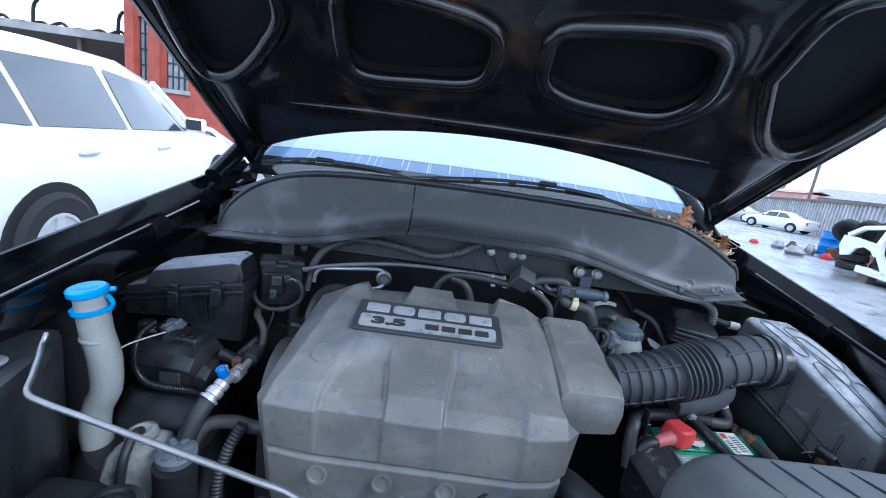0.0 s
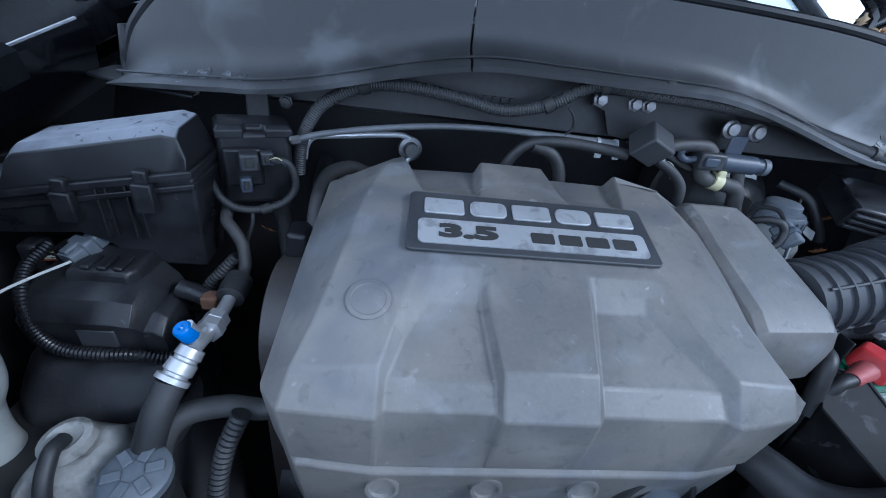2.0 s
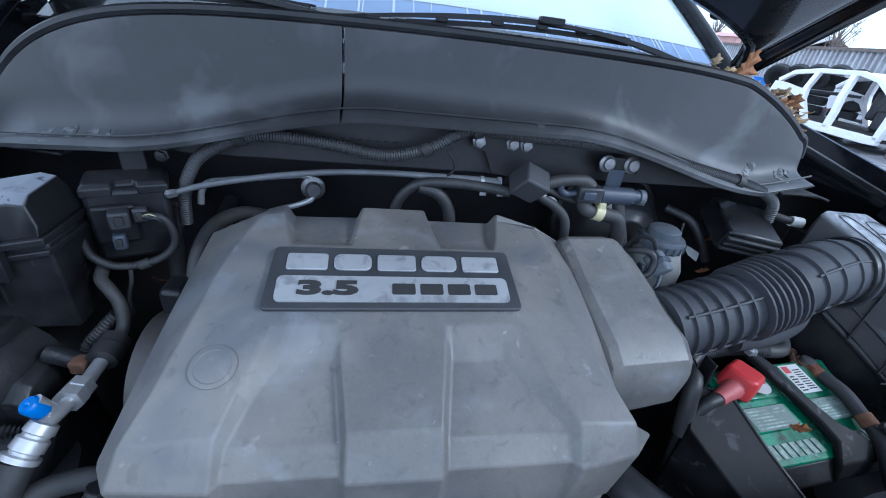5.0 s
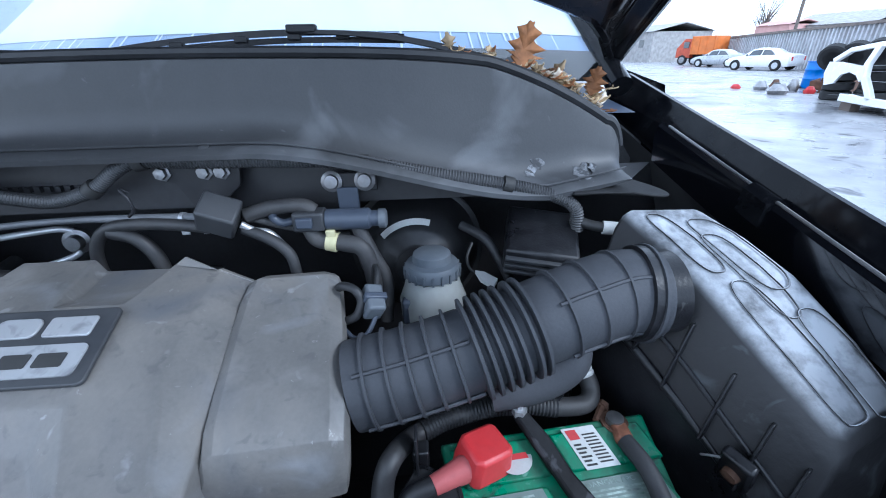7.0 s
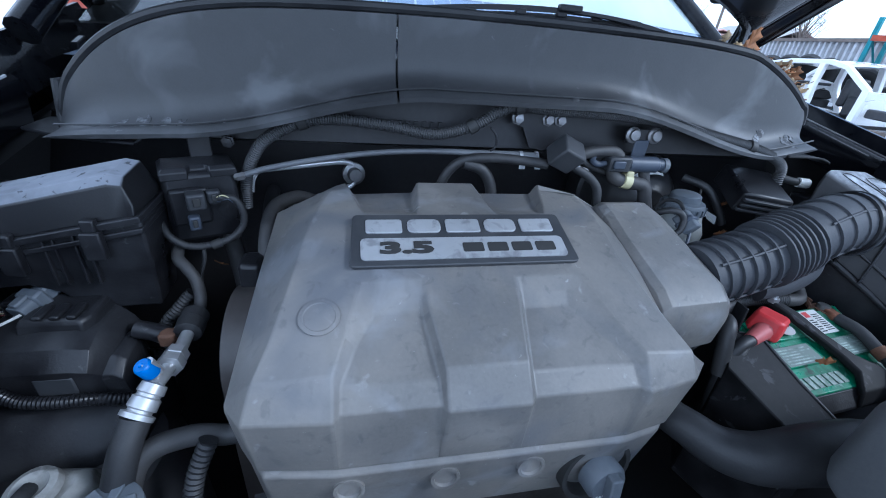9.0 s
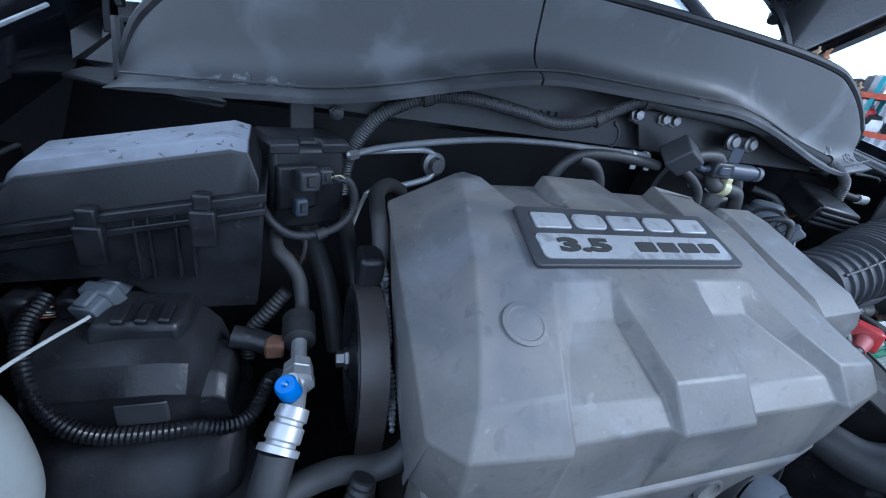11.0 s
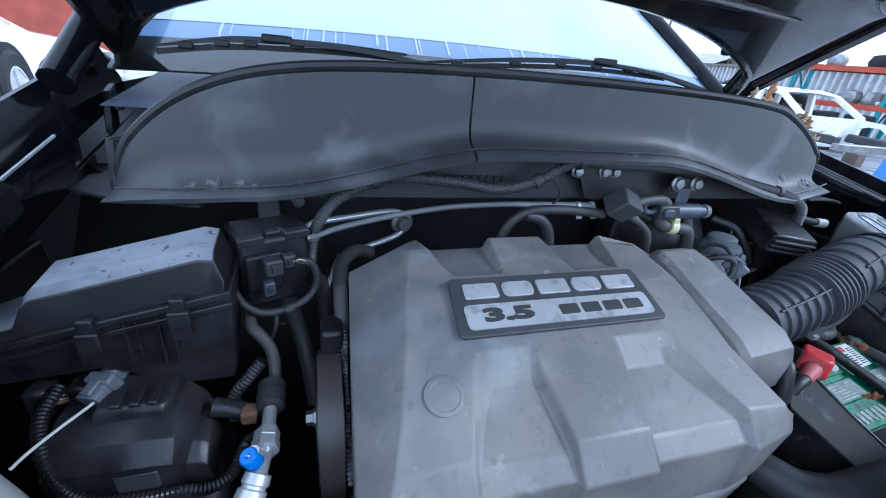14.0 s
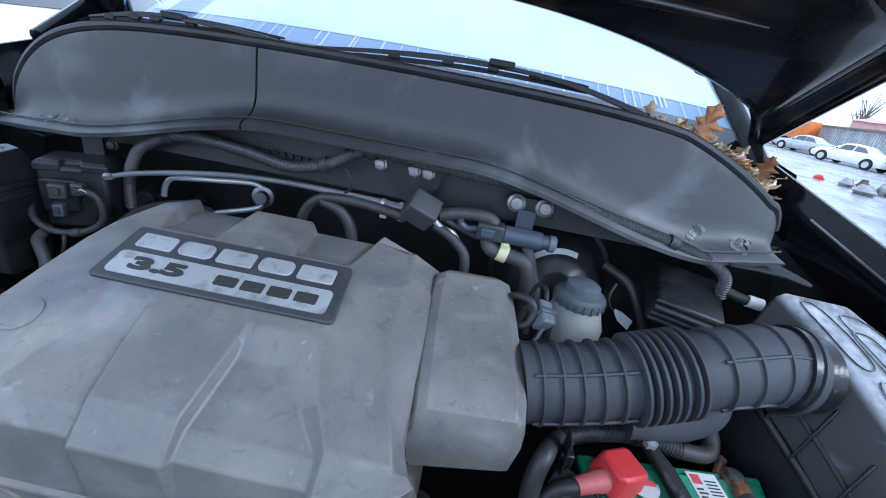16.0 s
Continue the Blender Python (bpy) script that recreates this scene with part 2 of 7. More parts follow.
M_fence = mat("galvanised_sheet", (0.46, 0.47, 0.49), 0.6, vary=0.25, scale=1.2, fine=30, bump=0.08, dust=0.5, dust_colour=(0.25, 0.22, 0.20), dust_scale=2)
M_orange = mat("orange_truck_paint", (0.62, 0.17, 0.03), 0.5, vary=0.15, scale=2, bump=0.02)
M_teal = mat("teal_rack_paint", (0.03, 0.24, 0.28), 0.5, vary=0.2, bump=0.05)
M_rack = mat("red_beam_paint", (0.42, 0.07, 0.03), 0.55, vary=0.25, bump=0.05)
# Shed red, with distance haze and glare mixed into the colour.
M_shed = mat("hazed_red_shed", (0.56, 0.33, 0.30), 0.8, vary=0.15, scale=1, bump=0.03)
M_concrete = mat("concrete", (0.33, 0.32, 0.31), 0.85, vary=0.25, scale=2, fine=50, bump=0.15)
M_wood = mat("grey_timber", (0.16, 0.13, 0.11), 0.8, vary=0.3, scale=3, bump=0.12)


def glass_mat(name, tint, gloss):
    m = bpy.data.materials.new(name)
    m.use_nodes = True
    n, l = m.node_tree.nodes, m.node_tree.links
    n.clear()
    out, mix, tr, gl, fr = (n.new("ShaderNode" + k) for k in ("OutputMaterial", "MixShader", "BsdfTransparent", "BsdfGlossy", "Fresnel"))
    tr.inputs[0].default_value = (*tint, 1)
    gl.inputs["Roughness"].default_value = gloss
    gl.inputs[0].default_value = (1, 1, 1, 1)
    fr.inputs["IOR"].default_value = 1.52
    l.new(fr.outputs[0], mix.inputs[0])
    l.new(tr.outputs[0], mix.inputs[1])
    l.new(gl.outputs[0], mix.inputs[2])
    l.new(mix.outputs[0], out.inputs[0])
    return m


M_glass = glass_mat("windscreen_glass", (0.75, 0.82, 0.84), 0.02)


def ground_mat():
    """Worn asphalt, wet, with puddles, pale grit and dark patches."""
    m = mat("wet_asphalt", (0.20, 0.20, 0.207), 0.6, vary=0.35, scale=0.9, fine=30, bump=0.06, dust=0.8, dust_colour=(0.36, 0.36, 0.37), dust_scale=0.8, marks=[((0.03, 0.03, 0.032), 2.6, 0.60, 0.68, 0.85)])
    n, l = m.node_tree.nodes, m.node_tree.links
    b = n["Principled BSDF"]
    co = n.new("ShaderNodeTexCoord")
    pud = n.new("ShaderNodeTexNoise")
    pud.inputs["Scale"].default_value, pud.inputs["Detail"].default_value = 0.55, 5
    l.new(co.outputs["Object"], pud.inputs["Vector"])
    r = n.new("ShaderNodeMapRange")
    r.inputs["From Min"].default_value, r.inputs["From Max"].default_value = 0.36, 0.54
    r.inputs["To Min"].default_value, r.inputs["To Max"].default_value = 0.62, 0.26
    l.new(pud.outputs["Fac"], r.inputs[0])
    l.new(r.outputs[0], b.inputs["Roughness"])
    return m


M_ground = ground_mat()

# ---- building helpers ----
LOC = {}


def thing(name, at=(0, 0, 0), label="", category="", group="", kind=""):
    """An Empty at a thing's base, to parent its parts."""
    ob = new(name)
    ob.location = at
    ob.empty_display_size = 0.05
    LOC[ob.name] = Vector(at)
    return tagged(ob, label, category, group, kind)


def part(name, bm, material, parent=None, label="", smooth=True, bevel=0.0, segs=2, sharp=38):
    """One mesh object from a bmesh whose vertices are in world metres, under a thing or a part."""
    origin = LOC.get(parent.name, Vector()) if parent else Vector()
    if origin.length:
        bmesh.ops.translate(bm, verts=bm.verts, vec=-origin)
    bmesh.ops.recalc_face_normals(bm, faces=bm.faces)
    me = bpy.data.meshes.new(name)
    bm.to_mesh(me)
    bm.free()
    me.materials.append(material)
    if smooth:
        for p in me.polygons:
            p.use_smooth = True
        me.set_sharp_from_angle(angle=radians(sharp))
    ob = new(name, me)
    if parent:
        ob.parent = parent
        LOC[ob.name] = origin
    if bevel:
        mod = ob.modifiers.new("bevel", "BEVEL")
        mod.width, mod.segments, mod.limit_method, mod.angle_limit = bevel, segs, "ANGLE", radians(min(25, sharp))
    if label:
        ob["label"] = label
    return ob


def add(bm, verts, faces):
    vs = [bm.verts.new(v) for v in verts]
    for f in faces:
        try:
            bm.faces.new([vs[i] for i in f])
        except ValueError:
            pass
    return vs


def loft(rings, closed=True, caps=True, bm=None):
    """Skin a list of rings (equal counts of points)."""
    bm = bm or bmesh.new()
    vs = [[bm.verts.new(p) for p in r] for r in rings]
    n = len(rings[0])
    for a, b in zip(vs, vs[1:]):
        for i in range(n if closed else n - 1):
            j = (i + 1) % n
            bm.faces.new((a[i], a[j], b[j], b[i]))
    if caps and closed:
        bm.faces.new(list(reversed(vs[0])))
        bm.faces.new(vs[-1])
    return bm


def box(lo, hi, m=None, bm=None):
    """A box between two corners, or of that size under a matrix."""
    bm = bm or bmesh.new()
    (x0, y0, z0), (x1, y1, z1) = lo, hi
    ps = [Vector(p) for p in ((x0, y0, z0), (x1, y0, z0), (x1, y1, z0), (x0, y1, z0), (x0, y0, z1), (x1, y0, z1), (x1, y1, z1), (x0, y1, z1))]
    if m:
        ps = [m @ p for p in ps]
    add(bm, ps, ((3, 2, 1, 0), (4, 5, 6, 7), (0, 1, 5, 4), (1, 2, 6, 5), (2, 3, 7, 6), (3, 0, 4, 7)))
    return bm


def prism(outline, z0, z1, m=None, bm=None, taper=1.0):
    """An outline in x and y, raised from z0 to z1."""
    bm = bm or bmesh.new()
    cx, cy = sum(p[0] for p in outline) / len(outline), sum(p[1] for p in outline) / len(outline)
    lo = [Vector((x, y, z0)) for x, y in outline]
    hi = [Vector((cx + (x - cx) * taper, cy + (y - cy) * taper, z1)) for x, y in outline]
    if m:
        lo, hi = [m @ p for p in lo], [m @ p for p in hi]
    return loft([lo, hi], bm=bm)


def rounded(w, h, r, n=5):
    """A rounded rectangle's outline about the origin."""
    out = []
    for cx, cy, a0 in ((w / 2 - r, h / 2 - r, 0), (-w / 2 + r, h / 2 - r, 90), (-w / 2 + r, -h / 2 + r, 180), (w / 2 - r, -h / 2 + r, 270)):
        for i in range(n):
            a = radians(a0 + 90 * i / (n - 1))
            out.append((cx + r * math.cos(a), cy + r * math.sin(a)))
    return out


def smooth_path(points, steps=10):
    """A Catmull-Rom line through the points."""
    p = [Vector(q) for q in points]
    p = [2 * p[0] - p[1]] + p + [2 * p[-1] - p[-2]]
    out = []
    for i in range(1, len(p) - 2):
        a, b, c, d = p[i - 1:i + 3]
        for k in range(steps):
            t = k / steps
            out.append(0.5 * ((2 * b) + (c - a) * t + (2 * a - 5 * b + 4 * c - d) * t * t + (3 * b - a - 3 * c + d) * t ** 3))
    out.append(p[-2])
    return out


def even(path, gap):
    """The path again, at even steps of about that length."""
    total = sum((b - a).length for a, b in zip(path, path[1:]))
    n = max(2, int(total / gap))
    out, want, gone = [path[0]], total / n, 0.0
    for a, b in zip(path, path[1:]):
        seg = (b - a).length
        while gone + seg >= want * len(out) and len(out) < n:
            out.append(a.lerp(b, (want * len(out) - gone) / max(seg, 1e-9)))
        gone += seg
    return out + [path[-1]]


def tube(points, radius, sides=12, ribs=0.0, gap=0.004, radii=None, bm=None, straight=False, depth=0.14):
    """A hose or pipe along a smooth line. ribs: the pitch of its corrugation, if any. radii: radius at each given point."""
    path = [Vector(p) for p in points] if straight else smooth_path(points)
    if ribs:
        path = even(path, ribs / 2)
    total = [0.0]
    for a, b in zip(path, path[1:]):
        total.append(total[-1] + (b - a).length)
    rings, side = [], None
    for i, p in enumerate(path):
        d = (path[min(i + 1, len(path) - 1)] - path[max(i - 1, 0)]).normalized()
        if side is None:
            side = d.orthogonal().normalized()
        side = (side - d * side.dot(d)).normalized()
        up = d.cross(side)
        r = radius
        if radii:
            f = i / (len(path) - 1) * (len(radii) - 1)
            k = min(int(f), len(radii) - 2)
            r = radii[k] * (1 - f + k) + radii[k + 1] * (f - k)
        if ribs:
            r *= 1 - depth * (i % 2)
        rings.append([p + (side * math.cos(a) + up * math.sin(a)) * r for a in (2 * math.pi * j / sides for j in range(sides))])
    return loft(rings, bm=bm)


def lathe(base, axis, profile, sides=24, bm=None):
    """Turn a profile of (along, radius) about an axis from the base."""
    d = Vector(axis).normalized()
    s = d.orthogonal().normalized()
    u = d.cross(s)
    base = Vector(base)
    return loft([[base + d * h + (s * math.cos(a) + u * math.sin(a)) * max(r, 1e-4) for a in (2 * math.pi * j / sides for j in range(sides))] for h, r in profile], bm=bm)


def text_mesh(name, body, material, parent, m, size, depth=0.002, align="CENTER", bold=0.0, label="", wide=1.0):
    """Raised lettering, as a mesh."""
    cu = bpy.data.curves.new(name, "FONT")
    cu.body, cu.size, cu.extrude, cu.align_x, cu.align_y, cu.offset = body, size, depth, align, "CENTER", bold
    cu.resolution_u = 3
    tmp = bpy.data.objects.new(name, cu)
    scene.collection.objects.link(tmp)
    me = bpy.data.meshes.new_from_object(tmp.evaluated_get(bpy.context.evaluated_depsgraph_get()))
    bpy.data.objects.remove(tmp)
    me.materials.clear()
    me.materials.append(material)
    me.transform(Matrix.Diagonal((wide, 1, 1, 1)))
    me.transform(m)
    me.transform(Matrix.Translation(-LOC.get(parent.name, Vector())))
    ob = new(name, me)
    ob.parent = parent
    LOC[ob.name] = LOC.get(parent.name, Vector())
    if label:
        ob["label"] = label
    return ob


def frame_on(a, b, c):
    """A matrix at a, with x towards b and z off the plane of a, b, c."""
    a, b, c = Vector(a), Vector(b), Vector(c)
    x = (b - a).normalized()
    z = x.cross(c - a).normalized()
    y = z.cross(x)
    return Matrix(((x.x, y.x, z.x, a.x), (x.y, y.y, z.y, a.y), (x.z, y.z, z.z, a.z), (0, 0, 0, 1)))


# ---- ground ----
gx = [-400, -120, -40, -20, -12, -8, -6, -5, -4, -3, -2.2, -1.5, -1, 0, 1.6, 5, 10, 20, 40, 60, 400]
gy = [-400, -100, -30, -10, -3, 0, 1, 2, 3, 4, 5, 6, 7, 8, 10, 14, 20, 40, 100, 400]


def ground_z(x, y):
    """Level by the car, with a slight rise under the white car and a fall towards the sheet wall."""
    fx = min(1, max(0, (-1.2 - x) / 1.2)) * min(1, max(0, (x + 12) / 4))
    rise = 0.061 * fx * max(0.0, min(y, 8.0) - 3.0) if y < 12 else 0.061 * fx * 5 * max(0, (20 - y) / 8)
    return rise - 0.004 * max(0.0, min(x, 60.0) - 1.6)


gb = loft([[Vector((x, y, ground_z(x, y))) for x in gx] for y in gy], closed=False)
tagged(part("ground", gb, M_ground), "wet grey asphalt yard with puddles and grit", "ground", kind="structure")

# ---- the black car ----
car = thing("black_car", (0, 0.3, 0), "black car with its bonnet raised, parked on wet asphalt", "car")


def fender_line(s, y):
    """Height of a wing's top edge along the car."""
    return (1.108 if s > 0 else 1.122) + 0.205 * (y - 0.7) - 0.2 * max(0.0, 0.3 - y) ** 1.2


def fender(s, sec, y0=-0.05, y1=1.32, closed=True):
    rings = []
    for i in range(25):
        y = y0 + (y1 - y0) * i / 24
        nose = 0.10 * max(0.0, 0.25 - y)
        rings.append([Vector((s * (x - nose * (x > 0.7)), y, fender_line(s, y) + h)) for x, h in sec])
    return loft(rings, closed=closed)


for s in (-1, 1):
    wing = part("wing", fender(s, [(0.90, -0.62), (0.92, -0.45), (0.89, -0.25), (0.825, -0.11), (0.790, -0.030), (0.776, -0.004), (0.769, -0.004), (0.757, -0.030), (0.744, -0.056), (0.737, -0.085), (0.84, -0.13), (0.86, -0.62)]), M_paint, car)
    ro = 0.060 if s > 0 else 0.028
    part("drip_rail", fender(s, [(0.688 + ro, -0.085), (0.683 + ro, -0.045), (0.674 + ro, -0.026), (0.664 + ro, -0.020), (0.656 + ro, -0.026), (0.653 + ro, -0.045), (0.657 + ro, -0.085)], 0.0, 1.05 if s > 0 else 0.96), M_rail, wing, "glossy black raised rail")
    # Added pale strips: the sky's glint along the rail, modelled in dull steel.
    for y0, y1 in ((0.20, 0.79), (0.83, 1.03 if s > 0 else 0.95)):
        part("crest_glint", tube([(s * (0.664 + ro), y0 + (y1 - y0) * k / 6, fender_line(s, y0 + (y1 - y0) * k / 6) - 0.0200) for k in range(7)], 0.0022, 6), M_steel, wing, "thin added strip for the sky glint on the rail crest")
    part("rail_joint", fender(s, [(0.690 + ro, -0.05), (0.676 + ro, -0.021), (0.664 + ro, -0.015), (0.652 + ro, -0.022), (0.648 + ro, -0.05)], 0.79, 0.83), M_paint, wing)
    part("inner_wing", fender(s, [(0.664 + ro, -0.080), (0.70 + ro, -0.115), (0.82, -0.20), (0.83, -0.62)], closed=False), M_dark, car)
    for y in (0.15, 0.45, 0.72):
        part("wing_bolt", lathe((s * 0.748, y, fender_line(s, y) - 0.066), (0, 0, 1), [(0, 0.013), (0.003, 0.013), (0.004, 0.008), (0.010, 0.008), (0.011, 0)], 6), M_paint, wing)
# inner aprons between wing and engine bay floor
for s in (-1, 1):
    part("inner_apron", box((s * 0.79 - 0.02, -0.02, 0.3), (s * 0.79 + 0.02, 1.0, 0.99)), M_inner, car, bevel=0.005)
    part("strut_tower", lathe((s * 0.56, 0.50 if s > 0 else 0.62, 0.45), (0, 0, 1), [(0, 0.13), (0.30, 0.12), (0.335, 0.10), (0.345, 0.03), (0.345, 0.0)]), M_inner, car)
# bulkhead, with a stepped upper ledge under the scuttle
part("bulkhead", loft([[Vector((-w, y, z)), Vector((w, y, z))] for w, y, z in ((0.82, 1.02, 0.35), (0.82, 1.07, 0.8), (0.72, 1.06, 1.090), (0.60, 0.92, 1.085), (0.46, 0.880, 1.098), (0.46, 0.885, 1.215), (0.46, 1.0, 1.215))], closed=False), M_inner, car)
for k in range(11):   # faint raised lettering, unreadable
    part("raised_mark", box((-0.231 + 0.0122 * k, 0.876, 1.126), (-0.225 + 0.0122 * k, 0.8835, 1.133)), M_inner, car)
part("scuttle_shelf", box((-0.62, 0.93, 1.085), (0.62, 1.20, 1.098)), M_dark, car, bevel=0.004)
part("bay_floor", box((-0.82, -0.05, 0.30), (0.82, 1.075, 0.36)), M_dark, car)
part("slam_panel", box((-0.66, -0.10, 0.86), (0.66, 0.0, 0.94)), M_paint, car, bevel=0.02)
part("front_bumper", loft([[Vector((x, -0.16 - 0.10 * (1 - (x / 0.9) ** 2) + dy, z)) for x in (-0.9, -0.7, -0.4, 0, 0.4, 0.7, 0.9)] for dy, z in ((0.08, 0.28), (0.0, 0.40), (-0.02, 0.62), (0.02, 0.80), (0.10, 0.93))], closed=False), M_paint, car)

# ---- bonnet, hinged at the rear and raised ----
HS = 0.62


def on_hood(x, y, out=0.0):
    """A point of the raised bonnet's inner face; out is along its normal, towards the sky."""
    n = Vector((0, HS, 1)).normalized()
    return Vector((x, y, 1.41 + HS * (0.97 - y))) + n * out


def hood_rear(x):
    return 1.003 + 0.40 * abs(x - 0.01) ** 2.16 + 2.6 * max(0.0, abs(x) - 0.61) ** 1.6


hood_xs = [-0.73 + 1.46 * i / 40 for i in range(41)]


def hood_sheet(z0, z1, front=-0.02, inset=0.0):
    rings = []
    for x in hood_xs:
        k = 1 - inset / 0.73
        a, b = hood_rear(x) - inset, front + 0.06 * (x / 0.73) ** 2 + inset
        ys = [a + (b - a) * j / 14 for j in range(15)]
        rings.append([on_hood(x * k, y, z0) for y in ys] + [on_hood(x * k, y, z1 + 0.012 * (1 - (x / 0.73) ** 2)) for y in reversed(ys)])
    return loft(rings)


hood = part("bonnet", hood_sheet(0.052, 0.058), M_paint, car)


def hole_outline(pts, n=6):
    p = smooth_path(list(pts) + [pts[0]], n)
    return p[:-1]


holes = [
    [(-0.340, 0.785), (-0.338, 0.845), (-0.300, 0.872), (-0.19, 0.866), (-0.09, 0.853), (-0.055, 0.815), (-0.062, 0.745), (-0.16, 0.715), (-0.315, 0.71)],
    [(0.035, 0.745), (0.048, 0.82), (0.10, 0.855), (0.187, 0.868), (0.30, 0.868), (0.350, 0.83), (0.350, 0.775), (0.29, 0.705), (0.08, 0.718)],
    [(-0.665, 0.81), (-0.672, 0.885), (-0.655, 0.925), (-0.59, 0.910), (-0.50, 0.835), (-0.44, 0.75), (-0.47, 0.62), (-0.62, 0.66)],
    [(0.43, 0.755), (0.525, 0.87), (0.59, 0.912), (0.64, 0.915), (0.664, 0.865), (0.662, 0.75), (0.60, 0.62), (0.43, 0.63)],
    [(-0.34, 0.56), (-0.20, 0.60), (-0.07, 0.58), (-0.06, 0.36), (-0.10, 0.22), (-0.26, 0.22), (-0.36, 0.34)],
    [(0.34, 0.56), (0.20, 0.60), (0.07, 0.58), (0.06, 0.36), (0.10, 0.22), (0.26, 0.22), (0.36, 0.34)],
]


def hood_inner():
    """The inner frame: a pressed sheet with rolled openings, as one grid whose height falls into each opening."""
    loops = [[Vector((p.x, p.y)) for p in hole_outline([Vector((x, y, 0)) for x, y in h])] for h in holes]

    def inside(q, loop):
        hit = False
        for i in range(len(loop)):
            a, b = loop[i], loop[i - 1]
            if (a.y > q.y) != (b.y > q.y) and q.x < (b.x - a.x) * (q.y - a.y) / (b.y - a.y) + a.x:
                hit = not hit
        return hit

    def gap(q, loop):
        best = 9.0
        for i in range(len(loop)):
            a, b = loop[i - 1], loop[i]
            d = b - a
            t = max(0.0, min(1.0, (q - a).dot(d) / max(d.length_squared, 1e-9)))
            best = min(best, (q - a - d * t).length)
        return best

    bm = bmesh.new()
    nx, ny = 190, 130
    bounds = [(min(p.x for p in lp) - 0.07, max(p.x for p in lp) + 0.07, min(p.y for p in lp) - 0.07, max(p.y for p in lp) + 0.07) for lp in loops]
    hollow = set()
    grid = []
    for i in range(nx + 1):
        x = -0.715 + 1.43 * i / nx
        col = []
        for j in range(ny + 1):
            a, b = hood_rear(x) - 0.008, 0.01 + 0.06 * (x / 0.73) ** 2
            y = a + (b - a) * j / ny
            q = Vector((x, y))
            h = 0.010 + 0.016 * math.exp(-((0.715 - abs(x) - 0.035) / 0.018) ** 2)
            for loop, (x0, x1, y0, y1) in zip(loops, bounds):
                if not (x0 < x < x1 and y0 < y < y1):
                    continue
                g = gap(q, loop) * (-1 if inside(q, loop) else 1)
                if g < 0.003:
                    hollow.add((i, j))
                if 0 < g < 0.07:
                    h -= 0.006 * math.exp(-((g - 0.02) / 0.02) ** 2)
            col.append(bm.verts.new(on_hood(x, y, h)))
        grid.append(col)
    for i in range(nx):
        for j in range(ny):
            if all(c in hollow for c in ((i, j), (i + 1, j), (i + 1, j + 1), (i, j + 1))):
                continue
            bm.faces.new((grid[i][j], grid[i + 1][j], grid[i + 1][j + 1], grid[i][j + 1]))
    return bm


# Added near-black backing: the shade deep in the openings, put into its colour.
part("dark_backing", hood_sheet(0.044, 0.048, inset=0.01), M_dark, hood)
part("inner_frame", hood_inner(), M_hood, hood, "dull black pressed inner frame with dried mud")
for outline in holes:
    loop = hole_outline([Vector((x, y, 0)) for x, y in outline], 8)
    part("rolled_rim", tube([on_hood(p.x, p.y, 0.004) for p in loop + loop[:2]], 0.015, 12, straight=True), M_hood, hood)
    part("rim_wall", loft([[on_hood(p.x, p.y, d) for p in loop + loop[:1]] for d in (0.004, 0.047)], closed=False), M_dark, hood)
part("stiffening_bead", tube([on_hood(x, 0.966 + 0.020 * (x / 0.6) ** 2, 0.008) for x in [-0.50 + 0.025 * k for k in range(41)]], 0.008, 10, straight=True, radii=[0.002, 0.008, 0.008, 0.008, 0.008, 0.008, 0.002]), M_hood, hood)
part("edge_hem", tube([on_hood(x, hood_rear(x) - 0.004, 0.02) for x in hood_xs], 0.012, 8, straight=True), M_hood, hood)
for s in (-1, 1):
    part("edge_hem", tube([on_hood(s * 0.722, y, 0.022) for y in (1.27, 0.9, 0.6, 0.3, 0.08)], 0.013, 8), M_hood, hood)
    if s > 0:
        continue
    hx = 0.70
    h = part("hinge", loft([[Vector((s * (x + dx), y, z)) for dx in (0, 0.012)] + [Vector((s * (x + dx), y - 0.03, z - 0.01)) for dx in (0.012, 0)]
                            for x, y, z in ((hx, 1.16, 1.13), (hx, 1.165, 1.155), (hx, 1.175, 1.18), (hx, 1.18, 1.195))]), M_paint, hood, bevel=0.002)
    part("hinge_bolt", lathe((s * (hx - 0.002), 1.155, 1.165), (-s, 0, 0.2), [(0, 0.011), (0.008, 0.011), (0.009, 0.0)], 6), M_steel, h)
for x in (-0.22, 0.22, 0.5):
    part("washer_jet", lathe(on_hood(x, hood_rear(x) - 0.005, 0.030), (0, HS, 1), [(0, 0.030), (0.012, 0.026), (0.022, 0.012), (0.024, 0)], 16), M_plastic, hood)

# ---- windscreen, pillars and cabin ----
def screen_point(x, v, off=0.0):
    """v runs from the screen's foot (0) to its head (1)."""
    bow = 1 - (x / 0.76) ** 2
    y = 1.12 + 0.80 * v - 0.10 * bow * (1 - 0.35 * v) + 0.10
    return Vector((x * (1 - 0.13 * v), y, 1.215 + 0.50 * v + 0.02 * bow)) + Vector((0, -0.53, 0.85)) * off


def screen_sheet(v0, v1, off, x0=-0.72, x1=0.70, nx=28, nv=10):
    rings = [[screen_point(x0 + (x1 - x0) * i / nx, v0 + (v1 - v0) * j / nv, off) for i in range(nx + 1)] for j in range(nv + 1)]
    return loft(rings, closed=False)


